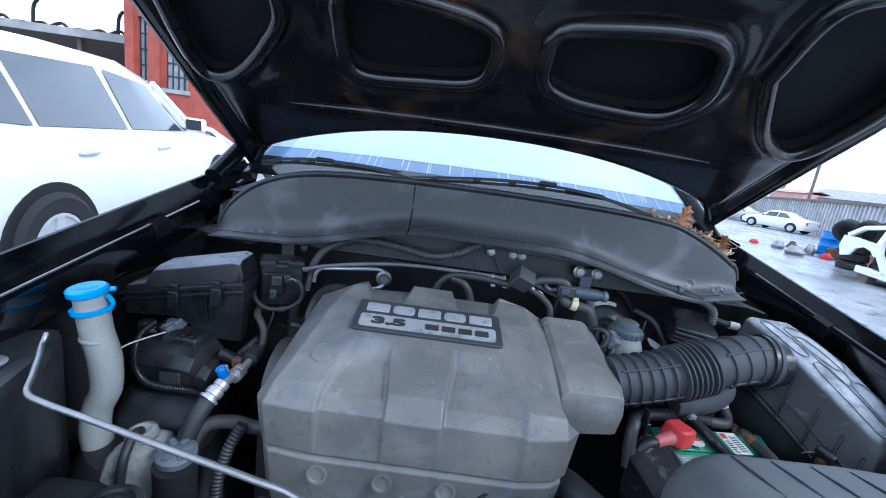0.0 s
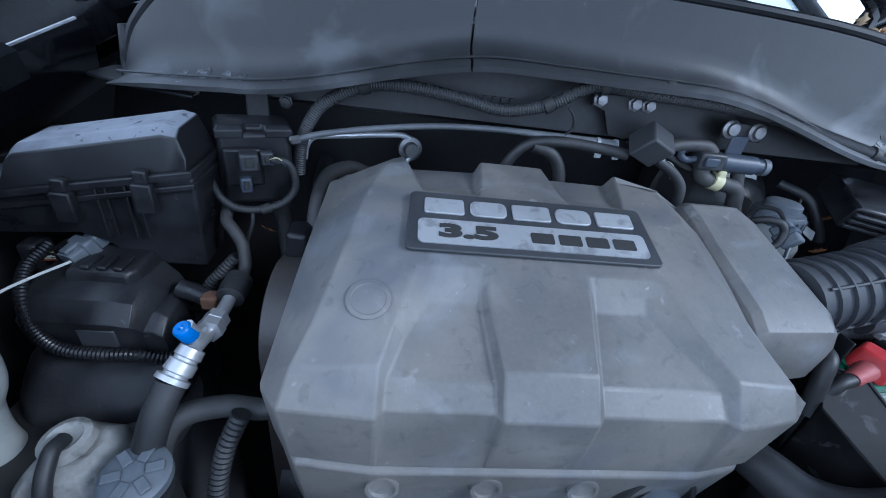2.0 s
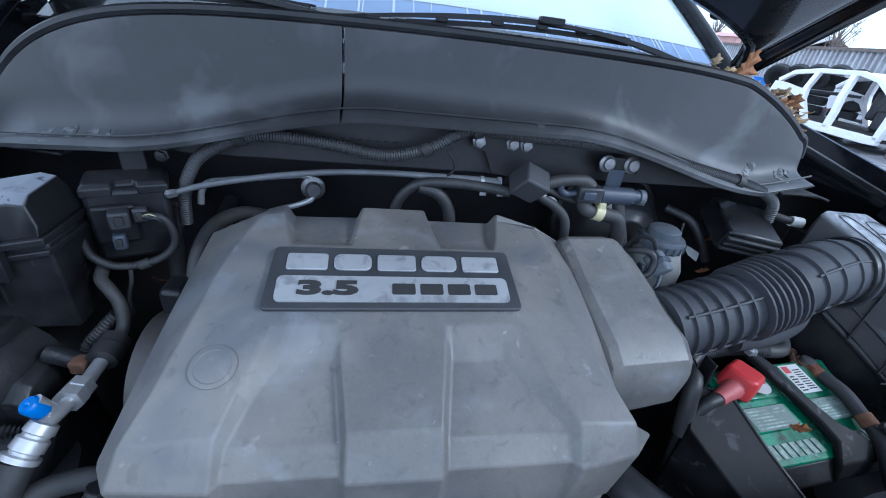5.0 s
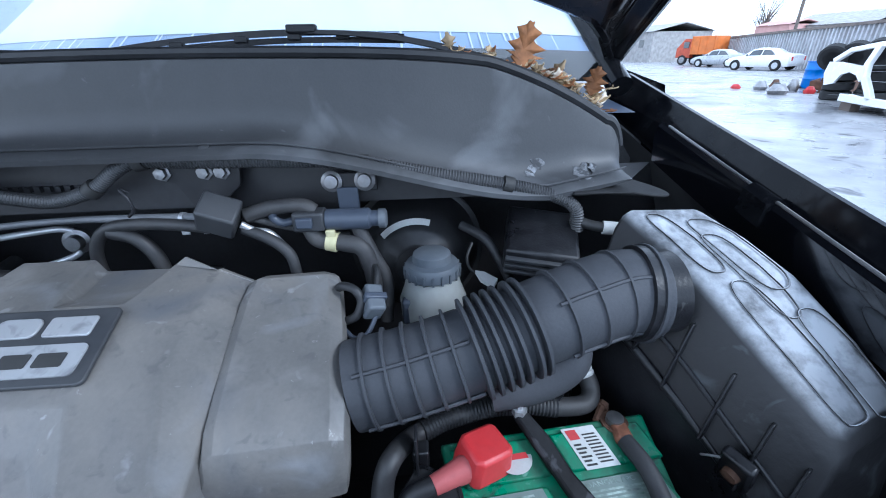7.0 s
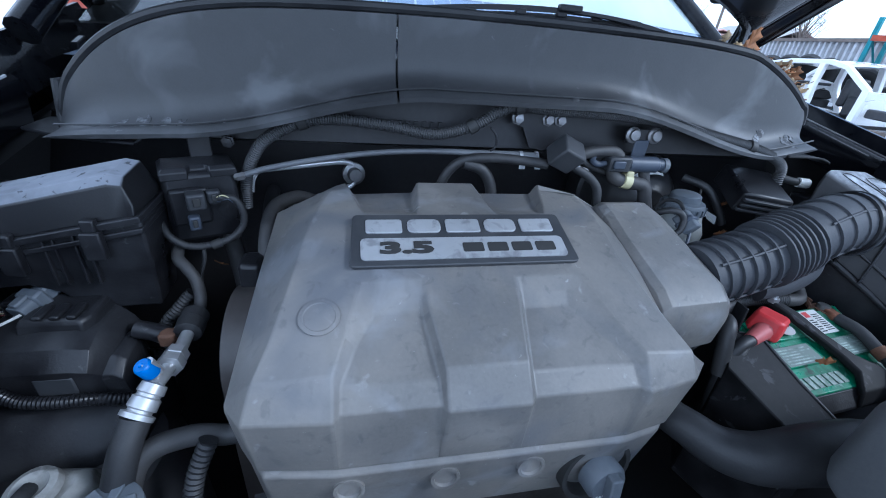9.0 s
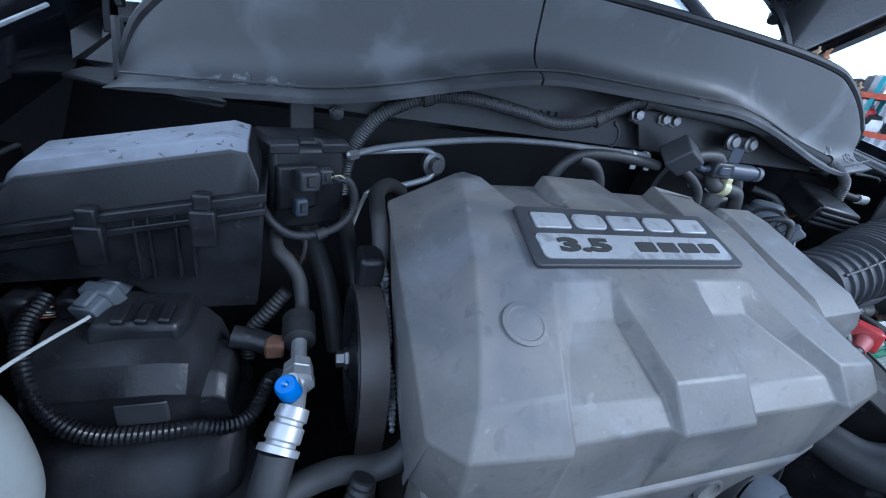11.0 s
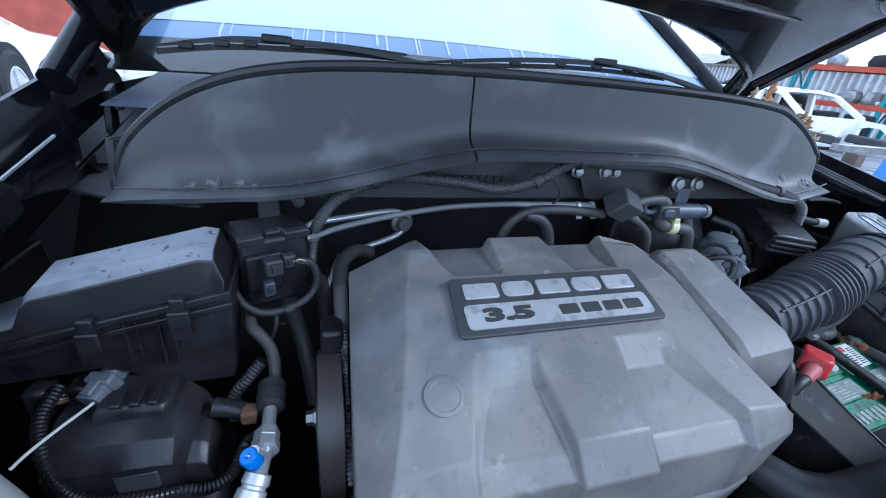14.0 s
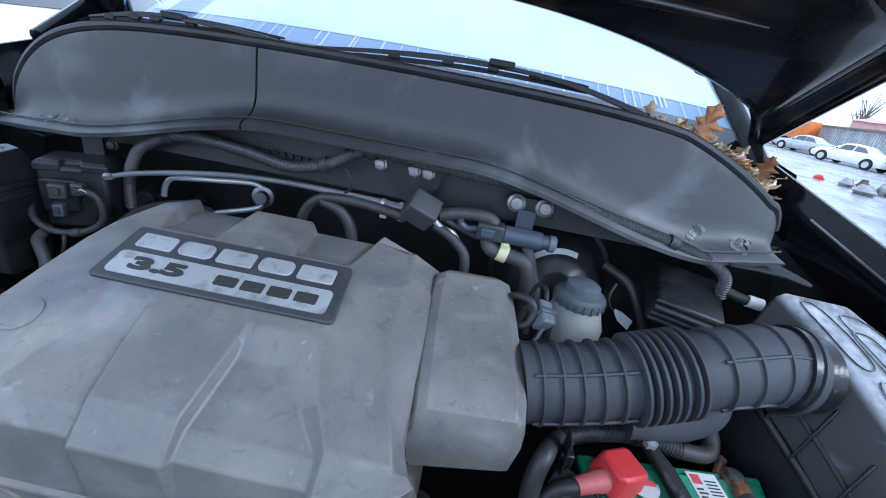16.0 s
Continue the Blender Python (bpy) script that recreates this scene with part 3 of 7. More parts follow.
screen = part("windscreen", screen_sheet(0.0, 1.0, 0.0), M_glass, car, "wet windscreen with runs of water")
screen.visible_shadow = False
# Mist films; the sky reflected in the glass is put into both colours.
M_skymist = mat("sky_mist", (0.72, 0.735, 0.74), 0.7, vary=0.06, scale=2.5, fine=40, bump=0.0)
M_skyblue = mat("sky_blue_mist", (0.24, 0.33, 0.52), 0.6, vary=0.10, scale=3, fine=50, bump=0.0)
part("sky_mist", screen_sheet(0.175, 0.99, -0.006), M_skymist, screen, "fogged upper glass, sky reflection put in as pale colour")
part("sky_blue_film", screen_sheet(0.055, 0.18, -0.008), M_skyblue, screen, "misted lower glass, sky reflection put in as blue-grey")
rnd = random.Random(4)
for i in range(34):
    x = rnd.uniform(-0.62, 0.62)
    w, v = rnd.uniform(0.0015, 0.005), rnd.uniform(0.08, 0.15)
    part("water_run", screen_sheet(v, 0.178, -0.005, x, x + w, 1, 3), M_skymist, screen)
part("dashboard", loft([[Vector((x, y, z)) for x in (-0.70, -0.3, 0.3, 0.70)] for y, z in ((1.10, 1.17), (1.30, 1.19), (1.52, 1.215), (1.66, 1.19), (1.72, 0.9))], closed=False), mat("dash_blue_grey", (0.035, 0.05, 0.085), 0.6, vary=0.2), car)
# Frit, widened so its black also stands for the dark reflection above it.
part("frit_and_reflection", screen_sheet(0.0, 0.11, -0.004), M_dark, screen)
for s in (-1, 1):
    part("screen_pillar", tube([(0.712, 1.20, 1.205), (0.690, 1.45, 1.365), (0.615, 2.02, 1.73)] if s > 0 else [(-0.745, 1.10, 1.20), (-0.71, 1.52, 1.47), (-0.645, 2.02, 1.73)], 0.024, 10), M_paint, car)
    part("door_panel", loft([[Vector((s * x, y, z)) for x, z in ((0.93, 0.35), (0.96, 0.7), (0.93, 1.05), (0.86, 1.15))] for y in (1.32, 2.2, 3.2, 4.2)], closed=False), M_paint, car)
    part("wing_corner", loft([[Vector((s * x, y, z)) for x, z in ((0.93, 0.9), (0.86, 1.20), (0.76, 1.235))] for y in (1.30, 1.62)], closed=False), M_paint, car)
part("roof", loft([[Vector((x, y, z - 0.05 * (x / 0.66) ** 2)) for x in (-0.66, -0.4, 0, 0.4, 0.66)] for y, z in ((2.0, 1.75), (2.4, 1.80), (3.4, 1.79), (4.3, 1.70))], closed=False), M_paint, car)
part("tailgate", loft([[Vector((-x, y, z)), Vector((x, y, z))] for x, y, z in ((0.62, 4.3, 1.68), (0.80, 4.42, 1.15), (0.9, 4.45, 0.6), (0.85, 4.4, 0.35))], closed=False), M_paint, car)


def wheel(parent, x, y, r, s, rim=M_rim, width=0.22):
    t = part("wheel", lathe((x, y, r), (s, 0, 0), [(-width / 2, r * 0.62), (-width / 2, r * 0.9), (-width / 2 + 0.03, r), (width / 2 - 0.03, r), (width / 2, r * 0.9), (width / 2 - 0.01, r * 0.64), (width / 2 - 0.06, r * 0.60)], 32), M_tyre, parent)
    bm = lathe((x + s * (width / 2 - 0.035), y, r), (s, 0, 0), [(0, r * 0.63), (0.02, r * 0.62), (0.022, r * 0.56), (0.008, r * 0.54), (0.006, 0.0)], 32)
    for k in range(5):
        a = 2 * math.pi * k / 5
        m = Matrix.Translation((x + s * (width / 2 - 0.02), y, r)) @ Matrix.Rotation(a, 4, "X")
        box((-0.008, -0.035, 0.03), (0.012, 0.035, r * 0.58), m, bm)
    part("rim", bm, rim, t)
    part("hub", lathe((x + s * (width / 2 - 0.03), y, r), (s, 0, 0), [(0, 0.06), (0.025, 0.055), (0.03, 0)], 16), rim, t)


for s in (-1, 1):
    wheel(car, s * 0.82, 0.52, 0.36, s)
    wheel(car, s * 0.82, 3.2, 0.36, s)

def along(table, y):
    """Straight-line reading of a table of (y, value), y falling."""
    if y >= table[0][0]:
        return table[0][1]
    for (y0, v0), (y1, v1) in zip(table, table[1:]):
        if y >= y1:
            return v0 + (v1 - v0) * (y0 - y) / (y0 - y1)
    return table[-1][1]


# ---- scuttle cover: the grey arched plastic panel below the screen ----
cowl = thing("cowl_cover", (0, 0.86, 1.10), "arched charcoal plastic cowl cover with dusty water marks", "cowl cover")


def cowl_top(x):
    return 1.276 - 0.020 * (abs(x) / 0.58) ** 2 - 0.075 * (abs(x) / 0.58) ** 6.5


def cowl_bot(x):
    a = abs(x)
    k = min(1, max(0, (a - 0.12) / 0.36))
    return 1.170 - 0.065 * (3 * k ** 2 - 2 * k ** 3) + (0.14 * max(0.0, x - 0.47) if x > 0 else -0.10 * max(0.0, a - 0.47))


def cowl_back(x):
    return 0.030 * (abs(x) / 0.58) ** 5 if x > 0 else 0.056 * (abs(x) / 0.62) ** 4


def cowl_section(x, back, t, b):
    """Lip, sloping ledge, a wide fillet and the steep face, closed at the back."""
    f = min(1.0, (t - b) / 0.10)
    pts = [(0.874, 0.002), (0.822, 0.0), (0.821, 0.006), (0.826, 0.011), (0.838, 0.015), (0.849, 0.020), (0.857, 0.028), (0.8615, 0.039), (0.8635, 0.052)]
    out = [Vector((x, y + back, b + z * f)) for y, z in pts]
    top = [(0.866, b + 0.88 * (t - b)), (0.867, t - 0.006), (0.874, t - 0.003), (0.90, t - 0.012), (0.90, t - 0.02), (0.876, t - 0.016), (0.874, b + 0.04 * f)]
    return out + [Vector((x, y + back, z)) for y, z in top]


def cowl_edge(x):
    """Height of the upper edge; it rolls down round both ends."""
    t = cowl_top(x)
    if x > 0.40:
        u = min(x, 0.555) - 0.40
        t = cowl_top(0.40) - 0.30 * u - 1.0 * u * u
    if x > 0.555:
        t = 1.128 + (t - 1.128) * math.sqrt(max(0.0, 1 - ((x - 0.555) / 0.0275) ** 2))
    if x < -0.600:
        t -= 0.030 * ((-0.600 - x) / 0.032) ** 2
    return t


def cowl_face(xs):
    return loft([cowl_section(x, cowl_back(x), max(cowl_edge(x), cowl_bot(x) + 0.012), cowl_bot(x)) for x in xs])


left_xs = [-0.632 + 0.4555 * i / 56 for i in range(57)]
right_xs = [-0.1735 + 0.7285 * i / 74 for i in range(75)] + [0.555 + 0.027 * math.sin(math.pi / 2 * i / 12) for i in range(1, 13)]
part("cover_panel", cowl_face(left_xs), M_cowl, cowl)
part("cover_panel", cowl_face(right_xs), M_cowl, cowl)
seal_xs = left_xs + right_xs[:-3]
part("rubber_seal", tube([(-0.618, 0.975, 1.150), (-0.631, 0.945, 1.151)] + [(x, 0.871 + cowl_back(x), cowl_edge(x) + 0.001) for x in seal_xs], 0.0062, 8, straight=True), M_rubber, cowl)
part("lip_bead", tube([(x, 0.832 + cowl_back(x), cowl_bot(x) + 0.016) for x in left_xs[2:] + right_xs[:-6]], 0.0014, 6, straight=True), M_cowl, cowl)
part("end_flange", loft([[Vector((x, y, z - 0.25 * max(0.0, x - 0.57))) for x, y in [(0.50, 0.830), (0.54, 0.831)] + [(0.575 + 0.074 * math.sin(math.pi * k / 12) ** 1.5, 0.882 - 0.050 * math.cos(math.pi * k / 12)) for k in range(13)] + [(0.52, 0.93)]] for z in (1.110, 1.114)]), M_dark, cowl, bevel=0.0015)
part("end_flange", loft([[Vector((-x, y, z)) for x, y in ((0.52, 0.866), (0.575, 0.880), (0.64, 0.903), (0.685, 0.93), (0.69, 1.0), (0.60, 1.02), (0.56, 0.95), (0.52, 0.89))] for z in (1.086, 1.091)]), M_plastic, cowl, bevel=0.002)
for x in (0.08,):
    part("clip", lathe((x, 0.832, cowl_bot(x) + 0.012), (0, -0.6, 1), [(0, 0.006), (0.002, 0.006), (0.003, 0.003), (0.003, 0)], 12), M_cowl, cowl)

M_scuff = mat("pale_scuffed_plastic", (0.17, 0.175, 0.185), 0.6, vary=0.5, scale=90, bump=0.05, dust=0.9, dust_colour=(0.045, 0.046, 0.05), dust_scale=110, cover=(0.42, 0.55))
rs = random.Random(5)
for x, dz, r in ((0.462, 0.034, 0.009), (0.452, 0.024, 0.005), (0.520, 0.018, 0.010), (0.535, 0.022, 0.006), (-0.452, 0.014, 0.006), (-0.475, 0.013, 0.008), (-0.50, 0.014, 0.010), (-0.53, 0.012, 0.009), (-0.40, 0.013, 0.004), (-0.56, 0.012, 0.006)):
    front, behind = [], []
    for k in range(14):
        a, q = 2 * math.pi * k / 14, r * rs.uniform(0.35, 1.1)
        u, z = x + 1.5 * q * math.cos(a), dz + q * math.sin(a)
        y = along([(-v, w) for w, v in ((0.824, 0.009), (0.838, 0.015), (0.849, 0.020), (0.857, 0.028), (0.8615, 0.039), (0.8635, 0.052))], -z) + cowl_back(u)
        front.append(Vector((u, y - 0.0005, cowl_bot(u) + z + 0.0003)))
        behind.append(Vector((u, y + 0.002, cowl_bot(u) + z - 0.001)))
    part("scuff_mark", loft([behind, front]), M_scuff, cowl)

# ---- wipers ----
def wiper(foot, head, heel, peak, tip):
    """foot: the spindle; head: where the arm grips the blade; heel, peak and tip: along the blade."""
    w = thing("wiper", foot, "black windscreen wiper with a jointed blade, parked on the screen", "wiper", group="wipers")
    f, e = Vector(foot), Vector(head)
    part("arm", loft([[p + Vector((0, -r, -r * 0.5)), p + Vector((0, r, -r * 0.5)), p + Vector((0, r * 0.8, r * 0.6)), p + Vector((0, -r * 0.8, r * 0.6))] for p, r in ((f.lerp(e, k / 8) + Vector((0, 0, 0.012 * math.sin(math.pi * min(1, k / 8)))), 0.010 - 0.0006 * k) for k in range(9))]), M_plastic, w, bevel=0.001)
    part("spindle_cap", lathe(f + Vector((0, 0, -0.01)), (0, -0.4, 1), [(0, 0.016), (0.014, 0.015), (0.02, 0.010), (0.02, 0)], 16), M_plastic, w)
    line = smooth_path([heel, Vector(heel).lerp(Vector(peak), 0.55) + Vector((0, 0, 0.003)), peak, Vector(peak).lerp(Vector(tip), 0.5) + Vector((0, 0, 0.002)), tip], 6)
    n = len(line) - 1
    bf_ = part("blade_frame", loft([[p + Vector((0, -0.005, 0.0)), p + Vector((0, 0.005, 0.0)), p + Vector((0, 0.003, h)), p + Vector((0, -0.003, h))] for p, h in ((p, 0.003 + 0.006 * math.sin(math.pi * k / n)) for k, p in enumerate(line))]), M_plastic, w)
    part("rubber_strip", loft([[p + Vector((0, -0.0012, -0.013)), p + Vector((0, 0.0012, -0.013)), p + Vector((0, 0.0025, -0.005)), p + Vector((0, -0.0025, -0.005))] for p in (q + Vector((0, 0, 0.003)) for q in line)]), M_rubber, w)
    part("grip", box((-0.022, -0.008, -0.002), (0.022, 0.008, 0.010), Matrix.Translation(e)), M_plastic, w, bevel=0.003)
    for k in range(3, n, 4):
        part("claw", box((-0.010, -0.0055, -0.006), (0.010, 0.0055, 0.004), Matrix.Translation(line[k])), M_plastic, bf_, bevel=0.002)
    return w


wiper((-0.11, 1.02, 1.254), (-0.43, 1.055, 1.284), (-0.595, 1.06, 1.262), (-0.455, 1.06, 1.280), (-0.230, 1.055, 1.284))
wiper((0.455, 1.02, 1.252), (0.150, 1.055, 1.304), (-0.230, 1.05, 1.272), (0.080, 1.06, 1.298), (0.300, 1.06, 1.296))
part("link_rod", tube([(-0.36, 1.03, 1.262), (-0.2, 1.02, 1.266), (0.0, 1.0, 1.262)], 0.004, 6), M_hose, car)

# ---- engine cover ----
cover = thing("engine_cover", (-0.09, 0.65, 0.70), "dusty grey plastic engine cover with raised ribs and a badge", "engine cover")


COVER_TOP = [(0.833, 1.050), (0.812, 1.062), (0.713, 1.050), (0.640, 1.024), (0.535, 0.978)]   # y, height along the ribs


def cover_body():
    """Ribbed shell. Columns run across the car, rows from the rear edge over the top, down the bevelled nose and the front."""
    side = [(0.812, -0.341), (0.70, -0.347), (0.54, -0.352)]
    side_z = [(0.815, 1.012), (0.785, 1.002), (0.70, 0.980), (0.615, 0.958), (0.545, 0.938)]
    foot_z = [(0.815, 1.004), (0.787, 0.996), (0.710, 0.934), (0.642, 0.888), (0.587, 0.866), (0.54, 0.852)]
    brow = [(0.833, -0.252), (0.79, -0.266), (0.74, -0.278), (0.69, -0.288), (0.634, -0.297), (0.567, -0.312), (0.535, -0.322)]
    v1_out, v1_in = [(0.833, -0.252), (0.725, -0.224), (0.627, -0.228), (0.578, -0.240), (0.535, -0.253)], [(0.833, -0.240), (0.725, -0.218), (0.600, -0.214), (0.569, -0.233), (0.535, -0.2465)]
    v1_far, r_left = [(0.833, -0.152), (0.725, -0.161), (0.600, -0.165), (0.535, -0.1545)], [(0.833, -0.145), (0.725, -0.155), (0.600, -0.158), (0.535, -0.149)]
    r_right, v2_near = [(0.833, -0.068), (0.725, -0.055), (0.600, -0.058), (0.535, -0.066)], [(0.833, -0.061), (0.725, -0.049), (0.600, -0.051), (0.535, -0.0605)]
    v2_far, v2_out = [(0.833, 0.030), (0.725, 0.010), (0.600, 0.002), (0.569, 0.026), (0.535, 0.055)], [(0.833, 0.041), (0.725, 0.016), (0.627, 0.022), (0.578, 0.040), (0.535, 0.064)]
    edge = [(0.833, 0.082), (0.765, 0.088), (0.647, 0.088), (0.574, 0.110), (0.535, 0.123)]
    depth = [(0.833, 0.016), (0.77, 0.014), (0.735, 0.007), (0.725, 0.0), (0.627, 0.0), (0.612, 0.007), (0.600, 0.0125), (0.535, 0.0145)]
    grid = []

    def columns(y):
        return [along(t, y) for t in (side, side, brow, v1_out, v1_in, v1_far, r_left)] + [-0.105] + [along(t, y) for t in (r_right, v2_near, v2_far, v2_out, edge)]

    low = (4, 5, 9, 10)
    for y in (0.812, 0.790, 0.765, 0.745, 0.725, 0.690, 0.650, 0.627, 0.612, 0.600, 0.570, 0.535):
        z, dp = along(COVER_TOP, y), along(depth, y)
        row = []
        for i, x in enumerate(columns(y)):
            h = along(foot_z, y) if i == 0 else along(side_z, y) if i == 1 else z - dp * (i in low) - (0.004 if i in (2, 12) else 0.0)
            back = 0.0
            if y == 0.812:      # the rear edge runs back to the left rib and away from the right one
                back = {0: 0.004, 1: 0.008, 2: 0.020, 3: 0.020, 4: 0.016}.get(i, 0.0) - (0.030 if i == 12 else 0.0)
                h -= 0.010 if i in (2, 3, 4) else 0.0
            row.append(Vector((x, max(y + back, {0: 0.575, 1: 0.548}.get(i, 0.0)), h)))
        e = row[-1]
        row += [Vector((max(e.x + 0.014, 0.126), max(e.y, 0.548), e.z - 0.022)), Vector((max(e.x + 0.016, 0.130), max(e.y, 0.584), e.z - 0.10))]
        grid.append(row)
    rear = [Vector((p.x, p.y + 0.006, p.z - 0.02)) for p in grid[0]]
    grid.insert(0, rear)
    grid.insert(0, [Vector((p.x, p.y + 0.008, p.z - 0.10)) for p in rear])
    # the nose: bevel foot, front face, step line and skirt
    nose_x = [-0.352, -0.350, -0.331] + [along(t, 0.535) for t in (v1_out, v1_in, v1_far, r_left)] + [-0.105] + [along(t, 0.535) for t in (r_right, v2_near, v2_far, v2_out)] + [0.124, 0.145, 0.153]
    for y, z, dp, corner in ((0.508, 0.948, 0.0085, 0.0), (0.516, 0.872, 0.0, 0.004), (0.524, 0.866, 0.0, 0.008), (0.516, 0.860, 0.0, 0.008), (0.532, 0.760, 0.0, 0.012), (0.58, 0.69, 0.0, 0.03)):
        row = []
        for i, x in enumerate(nose_x):
            back = {0: 0.060, 1: 0.034, 2: 0.008, 12: 0.010, 13: 0.027, 14: 0.070}.get(i, 0.0) + (dp if i in low else 0.0)
            drop = {0: 0.098, 1: 0.010, 2: 0.003, 12: -0.002, 13: -0.010, 14: 0.072}.get(i, 0.0) if z > 0.94 else 0.0
            row.append(Vector((x + (corner if i < 3 else -corner if i > 11 else 0.0), y + back, min(z - drop, 0.850 if i == 0 else 2.0))))
        grid.append(row)
    return loft(grid, closed=False)


shell = part("cover_shell", cover_body(), M_cover, cover, bevel=0.0036, segs=4, sharp=14)
for x in (-0.242, -0.142, -0.044):
    part("stud_cap", lathe((x, 0.520, 0.836), (0, -1, 0.05), [(0, 0.016), (0.005, 0.016), (0.005, 0.0125), (0.002, 0.0115), (0.002, 0)], 20), M_cover, cover)
part("stud_cap", lathe((-0.267, 0.590, 1.001), (-0.03, -0.42, 1), [(0, 0.020), (0.0012, 0.020), (0.0016, 0.016), (0.0008, 0.015), (0.0008, 0)], 24), M_cover, cover)
part("filler_recess", lathe((0.046, 0.526, 0.806), (0.1, -1, 0.1), [(-0.01, 0.047), (0.008, 0.047), (0.008, 0.041), (-0.02, 0.038), (-0.02, 0)], 28), M_ink, cover)
cap = part("oil_filler_cap", lathe((0.048, 0.520, 0.806), (0.1, -1, 0.1), [(0, 0.026), (0.016, 0.026), (0.022, 0.022), (0.023, 0)], 24), M_greycap, cover, "grey ribbed oil filler cap")
part("cap_grip", box((-0.007, -0.022, 0), (0.007, 0.022, 0.014), frame_on((0.050, 0.498, 0.808), (0.060, 0.498, 0.808), (0.050, 0.501, 0.825))), M_greycap, cap, bevel=0.002)
cf = frame_on((0.052, 0.4955, 0.795), (0.062, 0.4965, 0.795), (0.052, 0.4975, 0.815))
text_mesh("cap_print", "SAE 5W-20", M_label, cap, cf, 0.0075, 0.0004)

# badge on the rib tops
bl, br, tl = Vector((-0.238, 0.638, 1.0245)), Vector((0.028, 0.640, 1.0250)), Vector((-0.236, 0.7135, 1.0515))
bf = frame_on(bl, br, tl)
bw, bh = (br - bl).length, (tl - bl).length
plate_out = [(bw / 2 + x * (1 - 0.02 * (1 if y > 0 else -0.2)), bh / 2 + y) for x, y in rounded(bw, bh, 0.006)]
plate = part("badge_plate", prism(plate_out, 0.0, 0.0045, bf), M_badge, cover, "black badge plate with silver lettering", bevel=0.0012)
part("silver_panel", prism([(bw / 2 + x, bh * 0.30 + y) for x, y in rounded(bw * 0.915, bh * 0.40, 0.006)], 0.004, 0.0058, bf), M_silver, plate)


# the maker's mark and the engine type stand as plain blocks
for k in range(5):
    w2 = bw * (0.150 if k in (1, 3) else 0.158)
    part("badge_block", prism([(bw * (0.145 + 0.1775 * k) + x, bh * 0.735 + y) for x, y in rounded(w2, bh * 0.27, 0.0075 if k in (1, 3) else 0.003)], 0.004, 0.0066, bf), M_silver, plate, bevel=0.0008)
text_mesh("badge_text", "3.5", M_ink, plate, bf @ Matrix.Translation((bw * 0.235, bh * 0.298, 0.0062)), 0.0225, 0.0008, bold=0.0012, wide=2.25)
for k in range(4):
    part("badge_bar", prism([(bw * (0.525 + 0.112 * k) + x, bh * 0.298 + y) for x, y in rounded(bw * 0.092, bh * 0.170, 0.002)], 0.0055, 0.0066, bf), M_ink, plate)

# right-hand pod of the cover
pod_rings = []
for y, top, xl, xr, low in ((0.800, 1.000, 0.138, 0.188, 0.93), (0.796, 1.030, 0.128, 0.200, 0.93), (0.786, 1.044, 0.121, 0.211, 0.93), (0.770, 1.049, 0.117, 0.219, 0.93), (0.74, 1.043, 0.117, 0.225, 0.93), (0.70, 1.028, 0.118, 0.232, 0.925), (0.650, 1.011, 0.122, 0.239, 0.92), (0.616, 0.999, 0.125, 0.244, 0.918), (0.598, 0.985, 0.127, 0.2445, 0.916), (0.592, 0.970, 0.128, 0.2435, 0.914), (0.591, 0.937, 0.132, 0.236, 0.912)):
    pod_rings.append([Vector((xl + 0.004, y, low)), Vector((xl - 0.002, y, top - 0.020)), Vector((xl + 0.004, y, top - 0.006)), Vector((xl + 0.014, y, top)), Vector((xr - 0.014, y + 0.010, top - 0.003)), Vector((xr - 0.003, y + 0.014, top - 0.009)), Vector((xr, y + 0.016, top - 0.022)), Vector((xr - 0.006, y + 0.016, low))])
part("cover_pod", loft(pod_rings), M_cover, cover, bevel=0.003, sharp=24)

# ---- engine block, below ----
engine = thing("engine", (-0.09, 0.7, 0.34), "dark engine block beneath its plastic cover", "engine")
part("block", box((-0.338, 0.575, 0.34), (0.150, 0.86, 0.90)), M_cast, engine, bevel=0.02)
part("cam_cover", box((-0.31, 0.62, 0.90), (-0.26, 0.82, 0.97)), M_cast, engine, bevel=0.01)
PY, PZ = 0.710, 0.866
pul = part("pulley", lathe((-0.386, PY, PZ), (-1, 0, 0), [(-0.03, 0.077), (0.0, 0.077), (0.0, 0.066), (-0.008, 0.061), (-0.006, 0.028), (0.002, 0.022), (0.002, 0)], 40), M_plastic, engine)
part("pulley_bolt", lathe((-0.388, PY, PZ), (-1, 0, 0), [(0, 0.012), (0.003, 0.012), (0.004, 0.009), (0.012, 0.009), (0.013, 0)], 6), M_steel, pul)
belt_ring = [(0.0775 * math.cos(a_), 0.0775 * math.sin(a_)) for a_ in [math.pi * k / 20 for k in range(21)]]
part("drive_belt", loft([[Vector((x, PY + sy * q, PZ + sz * q + dz)) for sy, sz, dz in [(u, v, 0.0) for u, v in belt_ring] + [(-0.0775, 0.0, -0.38)]] for x, q in ((-0.384, 1.0), (-0.384, 1.05), (-0.357, 1.05), (-0.357, 1.0))], closed=False), mat("belt_rubber", (0.055, 0.048, 0.045), 0.38, vary=0.2), engine, "ribbed rubber drive belt")
part("idler_pulley", lathe((-0.375, 0.66, 0.62), (-1, 0, 0), [(-0.03, 0.06), (0.0, 0.06), (0.0, 0.05), (-0.01, 0.02), (0.0, 0)], 28), M_plastic, engine)
part("tensioner", box((-0.380, 0.735, 0.925), (-0.352, 0.775, 0.975)), M_plastic, engine, bevel=0.006)
